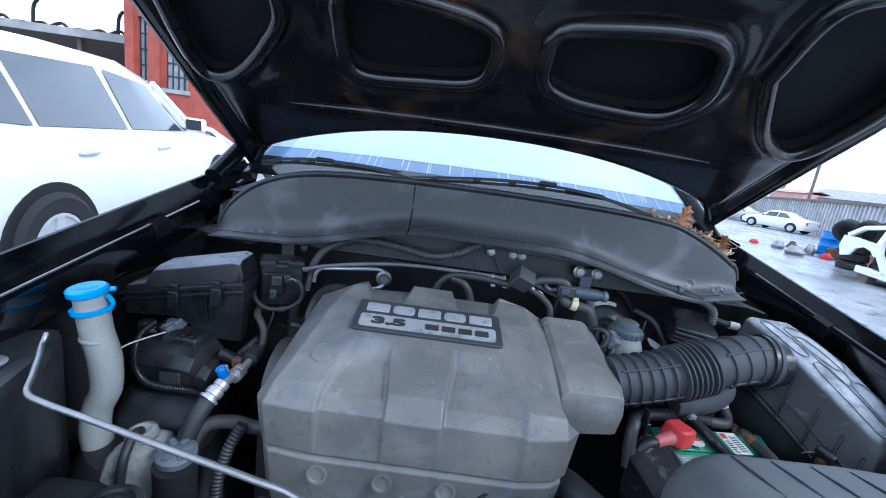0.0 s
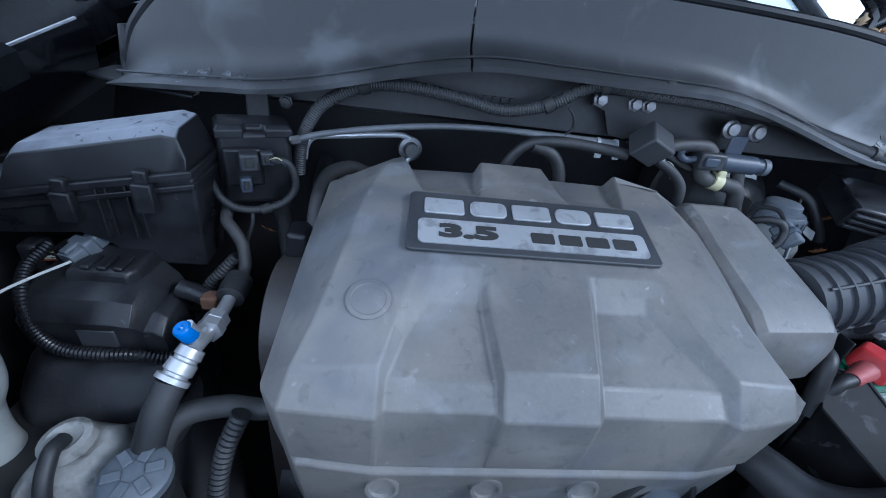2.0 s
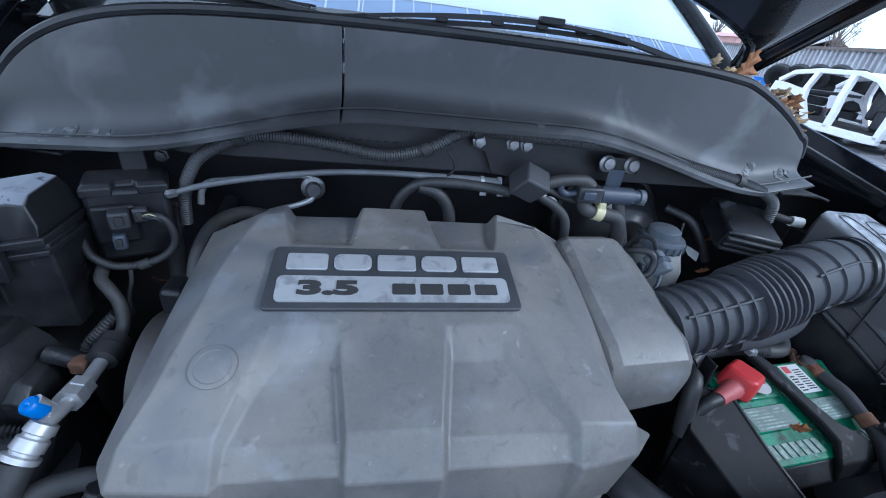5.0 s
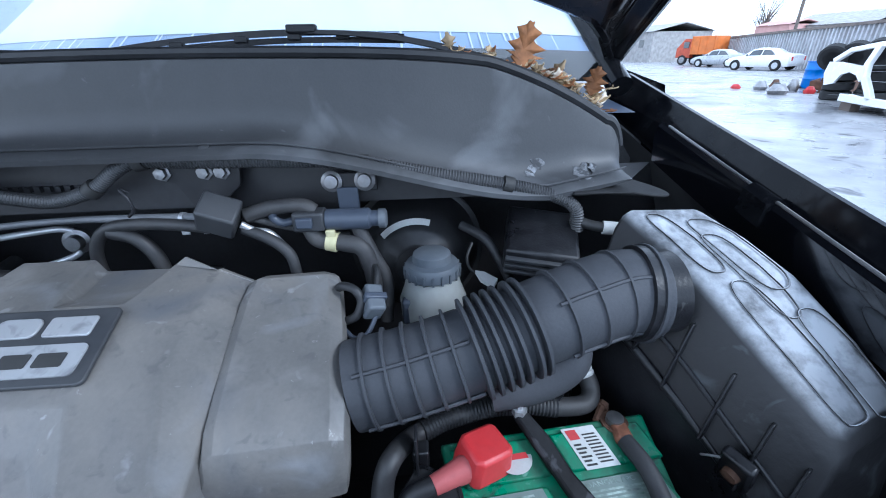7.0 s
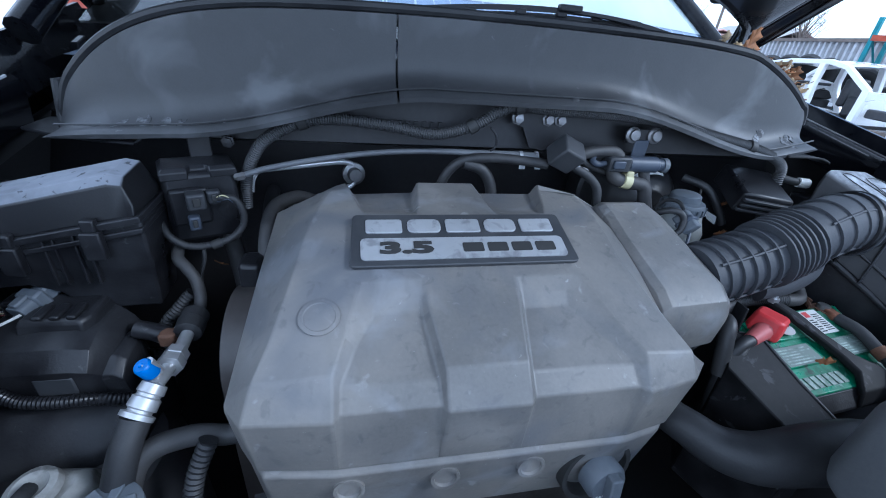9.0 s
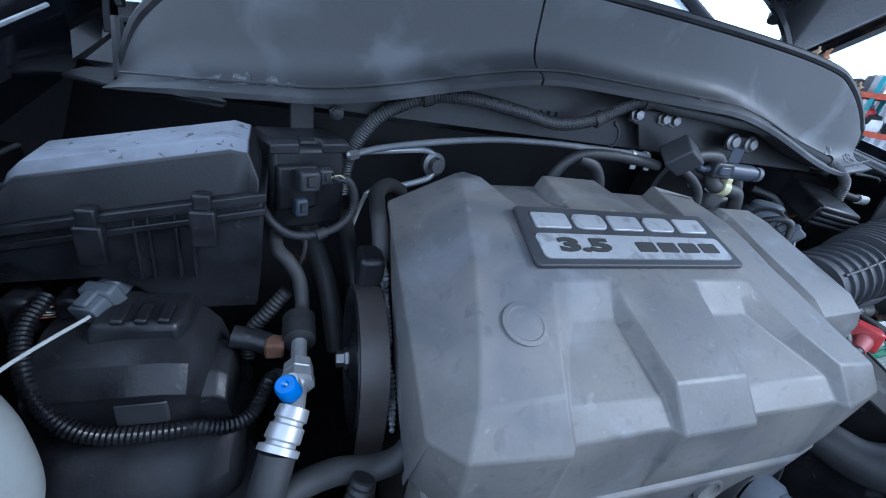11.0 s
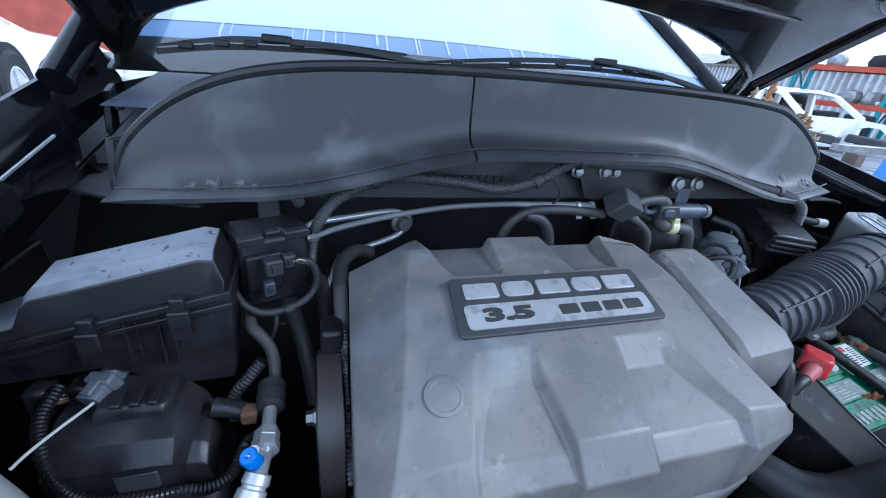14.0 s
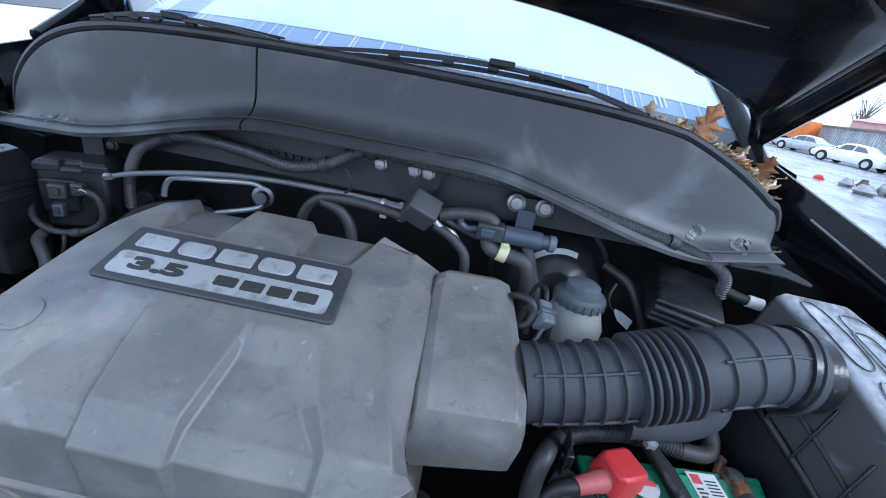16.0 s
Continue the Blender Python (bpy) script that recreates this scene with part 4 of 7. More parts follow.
part("crinkled_gasket", tube([(-0.352, 0.757, 0.958), (-0.351, 0.738, 0.949), (-0.352, 0.725, 0.938), (-0.352, 0.704, 0.932), (-0.351, 0.684, 0.917), (-0.352, 0.668, 0.893), (-0.351, 0.651, 0.882), (-0.352, 0.621, 0.850)], 0.0048, 6, ribs=0.005, depth=0.45, radii=[0.006, 0.006, 0.004, 0.003, 0.004, 0.005, 0.006, 0.003]), mat("crumpled_foil", (0.30, 0.31, 0.33), 0.3, metal=0.6, vary=0.6, scale=60, bump=0.2, dust=0.5, dust_colour=(0.02, 0.02, 0.02), dust_scale=60), engine)
part("cylinder_head", box((-0.20, 0.86, 0.80), (0.14, 0.93, 0.95)), M_cast, engine, bevel=0.01)
part("upper_hose", tube([(-0.318, 0.64, 0.885), (-0.330, 0.612, 0.872), (-0.345, 0.598, 0.850), (-0.372, 0.594, 0.842), (-0.410, 0.590, 0.850), (-0.448, 0.575, 0.846), (-0.466, 0.555, 0.80), (-0.47, 0.53, 0.70)], 0.0115, 14), M_hose, engine)

# ---- fuse box ----
fuse = thing("fuse_box", (-0.55, 0.75, 0.93), "black fuse box with a clipped lid grey with dust", "fuse box")
FB = frame_on((-0.690, 0.722, -0.007), (-0.468, 0.734, -0.007), (-0.695, 0.83, -0.007))
FW, FD = 0.222, 0.080


def slope(x):
    """The box falls towards the wing."""
    return -0.044 * (1 - x / FW)


def fuse_lid():
    rings = []
    for x, h, d0, d1 in ((-0.012, 0.006, 0.03, FD - 0.02), (-0.006, 0.010, 0.010, FD - 0.006), (0.032, 0.014, 0.006, FD), (0.042, 0.036, 0.006, FD), (0.050, 0.043, 0.008, FD), (0.194, 0.048, 0.008, FD), (0.208, 0.042, 0.009, FD), (0.216, 0.014, 0.004, FD)):
        z = 1.052 + slope(x)
        rings.append([FB @ Vector((x, d0 - 0.006, z)), FB @ Vector((x, d0 - 0.002, z + h * 0.8)), FB @ Vector((x, d0 + 0.010, z + h)), FB @ Vector((x, d1 - 0.012, z + h + 0.003)), FB @ Vector((x, d1, z + h * 0.7)), FB @ Vector((x, d1 + 0.004, z))])
    return loft(rings)


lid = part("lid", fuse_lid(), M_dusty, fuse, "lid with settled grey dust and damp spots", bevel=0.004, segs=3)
part("lid_rim", loft([[FB @ Vector((x, y, z + slope(x))) for x, y in ((-0.014, -0.004), (FW, -0.006), (FW, FD + 0.004), (-0.014, FD + 0.004))] for z in (1.044, 1.0525)]), M_plastic, fuse, bevel=0.0015)
part("body_rim", loft([[FB @ Vector((x, y, z + slope(x))) for x, y in ((-0.012, 0.0), (FW - 0.001, -0.003), (FW - 0.001, FD + 0.004), (-0.012, FD + 0.004))] for z in (1.030, 1.037)]), M_plastic, fuse, bevel=0.0015)
part("body", loft([[FB @ Vector((x, y, z + slope(x) * q)) for x, y in ((x0, y0), (x1, y0), (x1, FD), (x0, FD))] for x0, x1, y0, z, q in ((-0.010, FW - 0.003, 0.002, 1.044, 1), (-0.006, FW - 0.004, 0.004, 1.005, 1), (0.085, FW - 0.005, 0.007, 0.990, 1), (0.110, FW - 0.008, 0.010, 0.950, 0), (0.130, FW - 0.012, 0.016, 0.918, 0))]), M_plastic, fuse, bevel=0.003)
for x in (0.092, 0.172):
    c = part("clip", box((x - 0.010, -0.013, 1.012 + slope(x)), (x + 0.010, -0.002, 1.046 + slope(x)), FB), M_plastic, fuse, bevel=0.002)
    part("latch", box((x - 0.007, -0.010, 1.045 + slope(x)), (x + 0.007, 0.0, 1.060 + slope(x)), FB), M_plastic, c, bevel=0.002)
for x in (0.118, 0.128, 0.148, 0.160):
    part("rib", box((x, -0.001, 0.965), (x + 0.003, 0.008, 1.03), FB), M_plastic, fuse, bevel=0.001)
part("drain_clip", lathe(FB @ Vector((0.12, 0.01, 0.975)), (0, -1, 0), [(0, 0.010), (0.008, 0.010), (0.008, 0)], 12), M_plastic, fuse)

relay = thing("relay_box", (-0.42, 0.82, 0.98), "small black relay box with a wiring plug", "relay box")
RB = frame_on((-0.470, 0.800, 0.0), (-0.389, 0.834, 0.0), (-0.508, 0.87, 0.0))
part("body", box((0, 0, 0.972), (0.086, 0.058, 1.068), RB), M_plastic, relay, bevel=0.007)
part("lid", loft([[RB @ Vector((x, y, z)) for x, y in ((k, k), (0.030, k), (0.034, 0.010 + k), (0.052, 0.010 + k), (0.056, k), (0.087 - k, k), (0.087 - k, 0.059 - k), (k, 0.059 - k))] for k, z in ((-0.001, 1.060), (-0.001, 1.070), (0.004, 1.075))]), M_plastic, relay, bevel=0.0015)
part("socket", box((0.004, -0.008, 1.000), (0.050, 0.002, 1.050), RB), M_plastic, relay, bevel=0.004)
for u, v, w, h, d in ((0.022, 1.026, 0.022, 0.022, 0.026), (0.046, 1.030, 0.016, 0.018, 0.020), (0.020, 0.996, 0.014, 0.020, 0.020)):
    pl = part("plug", box((u, -d, v), (u + w, -0.006, v + h), RB), M_badge if v > 1.0 else M_bluegrey, relay, bevel=0.003)
    part("plug_clip", box((u + w * 0.3, -d - 0.003, v + h * 0.3), (u + w * 0.7, -d + 0.001, v + h * 0.8), RB), M_ink, pl, bevel=0.001)
part("wire_loop", tube([RB @ Vector(p) for p in ((0.058, -0.022, 1.040), (0.076, -0.024, 1.036), (0.084, -0.026, 1.018), (0.082, -0.026, 0.998), (0.066, -0.026, 0.982), (0.040, -0.024, 0.975), (0.014, -0.022, 0.978), (-0.004, -0.016, 0.992), (-0.012, 0.0, 1.01))], 0.0052, 10, ribs=0.0042), M_rubber, relay)
part("tape_band", lathe(RB @ Vector((0.052, -0.025, 0.977)), RB.to_3x3() @ Vector((-1, 0, -0.25)), [(0, 0.0066), (0.012, 0.0066)], 12), M_ink, relay)
for i, c in enumerate((M_yellow, M_ink, M_bluegrey)):
    part("wire", tube([RB @ Vector(p) for p in ((0.056, -0.022, 1.040 - 0.003 * i), (0.064 + 0.002 * i, -0.028, 1.044 - 0.003 * i), (0.074, -0.026, 1.036 - 0.002 * i))], 0.0009, 6), c, relay)
part("drop_cable", tube([RB @ Vector(p) for p in ((0.030, -0.022, 0.974), (0.028, -0.024, 0.955), (0.020, -0.022, 0.93), (0.018, -0.02, 0.90))], 0.0026, 8), M_rubber, relay)
part("mount", box((0.040, 0.050, 1.06), (0.068, 0.056, 1.125), RB), M_inner, relay, bevel=0.002)
part("mount_bolt", lathe((-0.403, 0.866, 1.097), (0.1, -1, 0), [(0, 0.009), (0.003, 0.009), (0.004, 0.0065), (0.008, 0.0065), (0.009, 0)], 6), M_inner, relay)

# ---- looms and pipes along the bulkhead ----
loom = thing("wiring_loom", (-0.1, 0.85, 1.10), "ribbed black wiring conduit clipped along the bulkhead", "wiring loom")
part("conduit", tube([(-0.392, 0.868, 1.0), (-0.386, 0.866, 1.045), (-0.372, 0.862, 1.078), (-0.350, 0.858, 1.105), (-0.302, 0.854, 1.130), (-0.25, 0.852, 1.136), (-0.18, 0.850, 1.130), (-0.12, 0.849, 1.122), (-0.065, 0.846, 1.136), (-0.03, 0.842, 1.158), (0.0, 0.842, 1.168), (0.06, 0.842, 1.165),
                      (0.15, 0.842, 1.163), (0.25, 0.84, 1.157), (0.34, 0.838, 1.140), (0.42, 0.838, 1.125), (0.48, 0.84, 1.108), (0.508, 0.84, 1.09), (0.512, 0.838, 1.06)], 0.0085, 12, ribs=0.0034), M_conduit, loom)
for p, d in (((-0.302, 0.854, 1.130), (1, 0, 0.35)), ((-0.065, 0.846, 1.136), (1, 0, 0.7)), ((0.0, 0.842, 1.167), (1, 0, 0.2)), ((0.25, 0.84, 1.157), (1, 0, -0.1)), ((0.42, 0.838, 1.125), (1, 0, -0.3))):
    part("tape_band", lathe(Vector(p) - Vector(d).normalized() * 0.006, d, [(0, 0.0105), (0.012, 0.0105)], 14), M_ink, loom)

M_sleeve = mat("grey_pipe_sleeve", (0.11, 0.115, 0.125), 0.4, vary=0.2, bump=0.0, dust=0.2)
pipe = thing("brake_pipe", (-0.16, 0.84, 1.07), "grey rubber-sleeved pipe running across behind the engine", "pipe")
part("sleeve", tube([(-0.384, 0.830, 1.060), (-0.35, 0.842, 1.068), (-0.28, 0.852, 1.080), (-0.20, 0.858, 1.090), (-0.12, 0.860, 1.094), (-0.05, 0.859, 1.094), (0.01, 0.856, 1.093), (0.048, 0.853, 1.092)], 0.0065, 12, radii=[0.0036, 0.004, 0.0042, 0.0042, 0.0042, 0.0048, 0.0062, 0.0072]), M_sleeve, pipe)
part("nut", lathe((-0.392, 0.828, 1.058), (1, 0.25, 0.2), [(0, 0.003), (0.003, 0.0058), (0.012, 0.0058), (0.014, 0.004)], 6), M_steel, pipe)
for x in (0.018, 0.044):
    hc = part("hose_clip", lathe((x, 0.855, 1.0925), (1, -0.05, 0), [(0, 0.0080), (0.005, 0.0080)], 14), M_alu, pipe)
    part("clip_ear", box((x, 0.846, 1.074), (x + 0.010, 0.848, 1.082)), M_alu, hc, bevel=0.0008)

chrome = thing("bent_pipe", (-0.3, 0.94, 1.06), "bare bright metal pipe bent down behind the engine", "pipe")
part("pipe", tube([(-0.405, 0.955, 0.990), (-0.402, 0.958, 1.010), (-0.392, 0.962, 1.024), (-0.37, 0.965, 1.028), (-0.33, 0.973, 1.031), (-0.285, 0.984, 1.034), (-0.255, 0.990, 1.035), (-0.240, 0.993, 1.030), (-0.233, 0.993, 1.016), (-0.236, 0.990, 0.998), (-0.250, 0.985, 0.988), (-0.30, 0.970, 0.976), (-0.35, 0.955, 0.965)], 0.0052, 12), M_bright, chrome)
part("drain_pipe", tube([(-0.375, 0.925, 0.891), (-0.370, 0.925, 0.918), (-0.353, 0.925, 0.975), (-0.340, 0.925, 0.986), (-0.328, 0.925, 0.990), (-0.313, 0.925, 0.993)], 0.0032, 10), M_bright, chrome)
part("union", lathe((-0.238, 1.000, 1.012), (0.2, -1, 0.1), [(0, 0.020), (0.012, 0.020), (0.014, 0.013), (0.026, 0.011), (0.026, 0)], 20), M_steel, chrome)

vac = thing("vacuum_hose", (0.0, 0.85, 1.05), "grey rubber vacuum hoses behind the engine cover", "hose")
part("hose", tube([(-0.105, 0.86, 1.0), (-0.10, 0.856, 1.05), (-0.075, 0.852, 1.082), (-0.03, 0.848, 1.09), (0.03, 0.842, 1.088), (0.06, 0.838, 1.085)], 0.0075, 12), M_hose, vac)
part("hose", tube([(-0.02, 0.85, 0.99), (-0.022, 0.85, 1.04), (-0.04, 0.85, 1.07), (-0.07, 0.852, 1.08)], 0.009, 12), M_hose, vac)
part("hose", tube([(0.105, 0.836, 1.10), (0.135, 0.84, 1.107), (0.17, 0.842, 1.108), (0.185, 0.842, 1.10)], 0.009, 12), M_hose, vac)
part("hose", tube([(0.175, 0.842, 1.085), (0.185, 0.838, 1.065), (0.215, 0.834, 1.060), (0.24, 0.832, 1.05), (0.25, 0.832, 1.0), (0.248, 0.832, 0.95)], 0.011, 12), M_hose, vac)
part("hose", tube([(0.232, 0.842, 1.09), (0.238, 0.84, 1.07), (0.25, 0.838, 1.04), (0.265, 0.836, 1.0), (0.262, 0.82, 0.95)], 0.009, 12), M_hose, vac)
part("hose", tube([(0.10, 0.832, 1.085), (0.13, 0.83, 1.07), (0.15, 0.828, 1.05), (0.155, 0.826, 1.02)], 0.007, 10), M_rubber, vac)
part("hose", tube([(0.11, 0.84, 1.095), (0.16, 0.85, 1.075), (0.22, 0.86, 1.06)], 0.005, 10), M_hose, vac)
part("hook", tube([(-0.03, 0.85, 1.13), (-0.036, 0.845, 1.135), (-0.028, 0.842, 1.125), (-0.026, 0.842, 1.11), (-0.034, 0.842, 1.102)], 0.0018, 8), M_plastic, vac)

cube = thing("sensor_bracket", (0.07, 0.845, 1.09), "black square sensor on a bolted steel bracket", "sensor")
part("sensor", box((-0.021, -0.017, -0.020), (0.021, 0.017, 0.020), Matrix.Translation((0.080, 0.824, 1.106)) @ Euler((radians(38), radians(24), radians(8))).to_matrix().to_4x4()), M_badge, cube, bevel=0.003)
part("sensor_tail", tube([(0.100, 0.828, 1.092), (0.112, 0.832, 1.082), (0.128, 0.836, 1.076), (0.14, 0.838, 1.06)], 0.0045, 10), M_alu, cube)
part("plate", loft([[Vector((x, 0.866 - k, z)) for x, z in ((0.0, 1.155), (0.10, 1.158), (0.095, 1.13), (0.06, 1.10), (0.035, 1.105), (0.02, 1.135), (0.0, 1.14))] for k in (0.0, 0.004)]), M_inner, cube)
for x in (0.009, 0.058, 0.078):
    part("bolt", lathe((x, 0.862, 1.148), (0, -1, 0.1), [(0, 0.010), (0.002, 0.010), (0.003, 0.007), (0.009, 0.007), (0.010, 0)], 6), M_steel, cube)

valve = thing("purge_valve", (0.22, 0.845, 1.07), "blue-grey solenoid valve hung from two bolts with a yellow clip", "valve")
part("strap", box((0.212, 0.852, 1.088), (0.238, 0.856, 1.125)), M_bluegrey, valve, bevel=0.003)
part("strap_head", box((0.198, 0.858, 1.118), (0.262, 0.862, 1.142)), M_inner, valve, bevel=0.003)
for x in (0.207, 0.247):
    part("bolt", lathe((x, 0.858, 1.132), (0, -1, 0.12), [(0, 0.013), (0.003, 0.013), (0.005, 0.009), (0.009, 0.008), (0.010, 0)], 16), M_steel, valve)
part("valve_body", lathe((0.195, 0.838, 1.090), (1, 0, -0.01), [(0, 0.008), (0.004, 0.013), (0.055, 0.013), (0.058, 0.010), (0.072, 0.010), (0.073, 0)], 20), M_bluegrey, valve)
part("plug", box((0.160, 0.825, 1.079), (0.198, 0.85, 1.103)), M_badge, valve, bevel=0.003)
part("plug_latch", box((0.165, 0.82, 1.085), (0.185, 0.828, 1.098)), M_bluegrey, valve, bevel=0.002)
part("end_cap", lathe((0.262, 0.838, 1.089), (1, 0, 0), [(0, 0.012), (0.008, 0.012), (0.010, 0.009), (0.010, 0)], 16), M_greycap, valve)
yc = part("yellow_clip", lathe((0.196, 0.836, 1.0635), (1, -0.1, -0.2), [(0, 0.0115), (0.0004, 0.0130), (0.0136, 0.0130), (0.014, 0.0115)], 20), M_yellow, valve, "pale yellow hose clip", bevel=0.0)
part("clip_tab", box((0.197, 0.826, 1.070), (0.209, 0.832, 1.080)), M_yellow, yc, bevel=0.002)
part("pipe_stub", tube([(0.16, 0.838, 1.09), (0.145, 0.838, 1.088), (0.135, 0.838, 1.096), (0.14, 0.838, 1.108)], 0.005, 10), M_bluegrey, valve)

heat = thing("heater_hose", (-0.42, 0.93, 0.95), "pair of grimy rubber heater hoses below the bulkhead", "hose")
part("hose", tube([(-0.455, 1.02, 0.985), (-0.448, 0.96, 0.975), (-0.430, 0.90, 0.935), (-0.405, 0.84, 0.88), (-0.39, 0.80, 0.80)], 0.013, 14), M_hose, heat)
part("hose", tube([(-0.385, 1.03, 0.965), (-0.382, 0.97, 0.955), (-0.375, 0.90, 0.915), (-0.365, 0.84, 0.86), (-0.36, 0.80, 0.78)], 0.012, 14), M_rubber, heat)
part("clamp", lathe((-0.449, 0.965, 0.976), (0.1, -1, -0.35), [(0, 0.0138), (0.008, 0.0138)], 18), M_steel, heat)

# ---- brake servo and fluid reservoir ----
M_servo = mat("servo_black_paint", (0.022, 0.022, 0.024), 0.34, vary=0.3, bump=0.02, dust=0.5, dust_colour=(0.07, 0.07, 0.07), dust_scale=9)
servo = thing("brake_servo", (0.33, 1.0, 0.9), "black brake servo drum on the bulkhead", "brake servo")
SV, SA = Vector((0.305, 1.02, 0.982)), Vector((0, -1, 0.10)).normalized()
part("drum", lathe(SV, SA, [(0, 0.102), (0.050, 0.102), (0.060, 0.094), (0.080, 0.090), (0.092, 0.080), (0.106, 0.076), (0.116, 0.068), (0.126, 0.057), (0.133, 0.050), (0.137, 0.034), (0.142, 0.030), (0.142, 0.0)], 56), M_servo, servo)
part("rim_ring", lathe(SV, SA, [(0.040, 0.101), (0.042, 0.106), (0.052, 0.106), (0.055, 0.100)], 56), M_servo, servo)
part("label", loft([[SV + SA * t + Vector((r * math.sin(a), 0, r * math.cos(a))) for a in (radians(-48 + 6 * i) for i in range(12))] for t, r in ((0.1175, 0.0685), (0.1245, 0.0608))], closed=False), M_label, servo)
tank = thing("brake_reservoir", (0.325, 0.84, 0.95), "milky brake fluid reservoir with a ribbed grey cap", "reservoir")
part("body", lathe((0.325, 0.828, 0.93), (0, 0.02, 1), [(0, 0.03), (0.01, 0.042), (0.05, 0.044), (0.072, 0.036), (0.082, 0.034), (0.085, 0.0)], 24), M_milky, tank)
rc = part("cap", lathe((0.325, 0.83, 1.012), (0, 0.02, 1), [(0, 0.033), (0.002, 0.036), (0.012, 0.036), (0.018, 0.033), (0.020, 0.025), (0.030, 0.024), (0.033, 0.020), (0.033, 0)], 32), M_greycap, tank)
for k in range(20):
    a = 2 * math.pi * k / 20
    part("rib", box((-0.0012, 0.034, 0.001), (0.0012, 0.0375, 0.013), Matrix.Translation((0.325, 0.83, 1.012)) @ Matrix.Rotation(a, 4, "Z")), M_greycap, rc, smooth=False)
part("sensor_plug", box((0.285, 0.80, 0.955), (0.31, 0.815, 0.99)), M_bluegrey, tank, bevel=0.003)
part("tag_wire", tube([(0.392, 0.838, 1.0), (0.376, 0.842, 1.010), (0.372, 0.848, 1.025), (0.380, 0.86, 1.04)], 0.002, 6), M_ink, tank)
part("white_tag", loft([[Vector(p) + Vector((0, 0, k)) for p in ((0.382, 0.838, 1.005), (0.388, 0.832, 0.995), (0.405, 0.828, 0.985), (0.412, 0.836, 0.992), (0.395, 0.842, 1.0))] for k in (0.0, 0.005)]), M_label, tank)
part("hose", tube([(0.37, 0.90, 1.05), (0.40, 0.87, 1.04), (0.42, 0.85, 1.01), (0.435, 0.84, 0.98)], 0.007, 10), M_rubber, tank)

ecu = thing("control_unit", (0.47, 0.82, 1.03), "black finned control unit with a white-tagged plug", "control unit")
EB = Matrix.Translation((0.465, 0.835, 1.045)) @ Euler((radians(18), radians(6), radians(-12))).to_matrix().to_4x4()
part("case", box((-0.045, -0.04, -0.02), (0.045, 0.05, 0.02), EB), M_plastic, ecu, bevel=0.005)
for k in range(3):
    part("fin", box((-0.043, -0.046, -0.014 + 0.010 * k), (0.043, -0.039, -0.009 + 0.010 * k), EB), M_badge, ecu, bevel=0.001)
part("cable", tube([(0.505, 0.845, 1.075), (0.53, 0.83, 1.070), (0.555, 0.822, 1.068)], 0.0065, 10), M_ink, ecu)
part("white_tag", lathe((0.540, 0.826, 1.069), (1, -0.25, -0.05), [(0, 0.0085), (0.018, 0.0085), (0.018, 0)], 12), M_label, ecu)

inj = thing("injector_plug", (0.245, 0.74, 1.0), "grey wiring plug with a looped hose beside the engine cover", "wiring plug")
part("plug", box((-0.010, -0.016, -0.012), (0.010, 0.016, 0.012), Matrix.Translation((0.258, 0.742, 1.030)) @ Euler((0.5, 0.3, 0.4)).to_matrix().to_4x4()), M_greycap, inj, bevel=0.003)
part("plug_collar", box((-0.0125, -0.004, -0.014), (0.0125, 0.004, 0.014), Matrix.Translation((0.258, 0.742, 1.030)) @ Euler((0.5, 0.3, 0.4)).to_matrix().to_4x4()), M_bluegrey, inj, bevel=0.002)
part("looped_hose", tube([(0.215, 0.770, 1.03), (0.226, 0.752, 1.045), (0.240, 0.742, 1.046), (0.247, 0.737, 1.035), (0.242, 0.733, 1.02), (0.230, 0.735, 1.012), (0.222, 0.745, 1.005)], 0.0048, 10), M_rubber, inj)
part("wire", tube([(0.226, 0.733, 1.002), (0.238, 0.722, 0.998), (0.252, 0.722, 1.003), (0.262, 0.733, 1.018)], 0.0026, 8), M_bluegrey, inj)
part("wire", tube([(0.262, 0.752, 1.038), (0.262, 0.775, 1.05), (0.255, 0.80, 1.04), (0.25, 0.815, 1.0)], 0.003, 8), M_rubber, inj)

# ---- air intake ----
duct = thing("intake_duct", (0.40, 0.71, 0.94), "ribbed black rubber air intake duct", "intake duct")
DP = [(0.240, 0.678, 0.974), (0.30, 0.685, 0.985), (0.36, 0.693, 0.999), (0.42, 0.704, 1.016), (0.47, 0.714, 1.029), (0.515, 0.722, 1.037), (0.552, 0.722, 1.036)]
dpath = smooth_path(DP, 20)


def duct_at(k):
    i = min(len(dpath) - 2, int(k * (len(dpath) - 1)))
    return dpath[i], (dpath[i + 1] - dpath[i]).normalized()


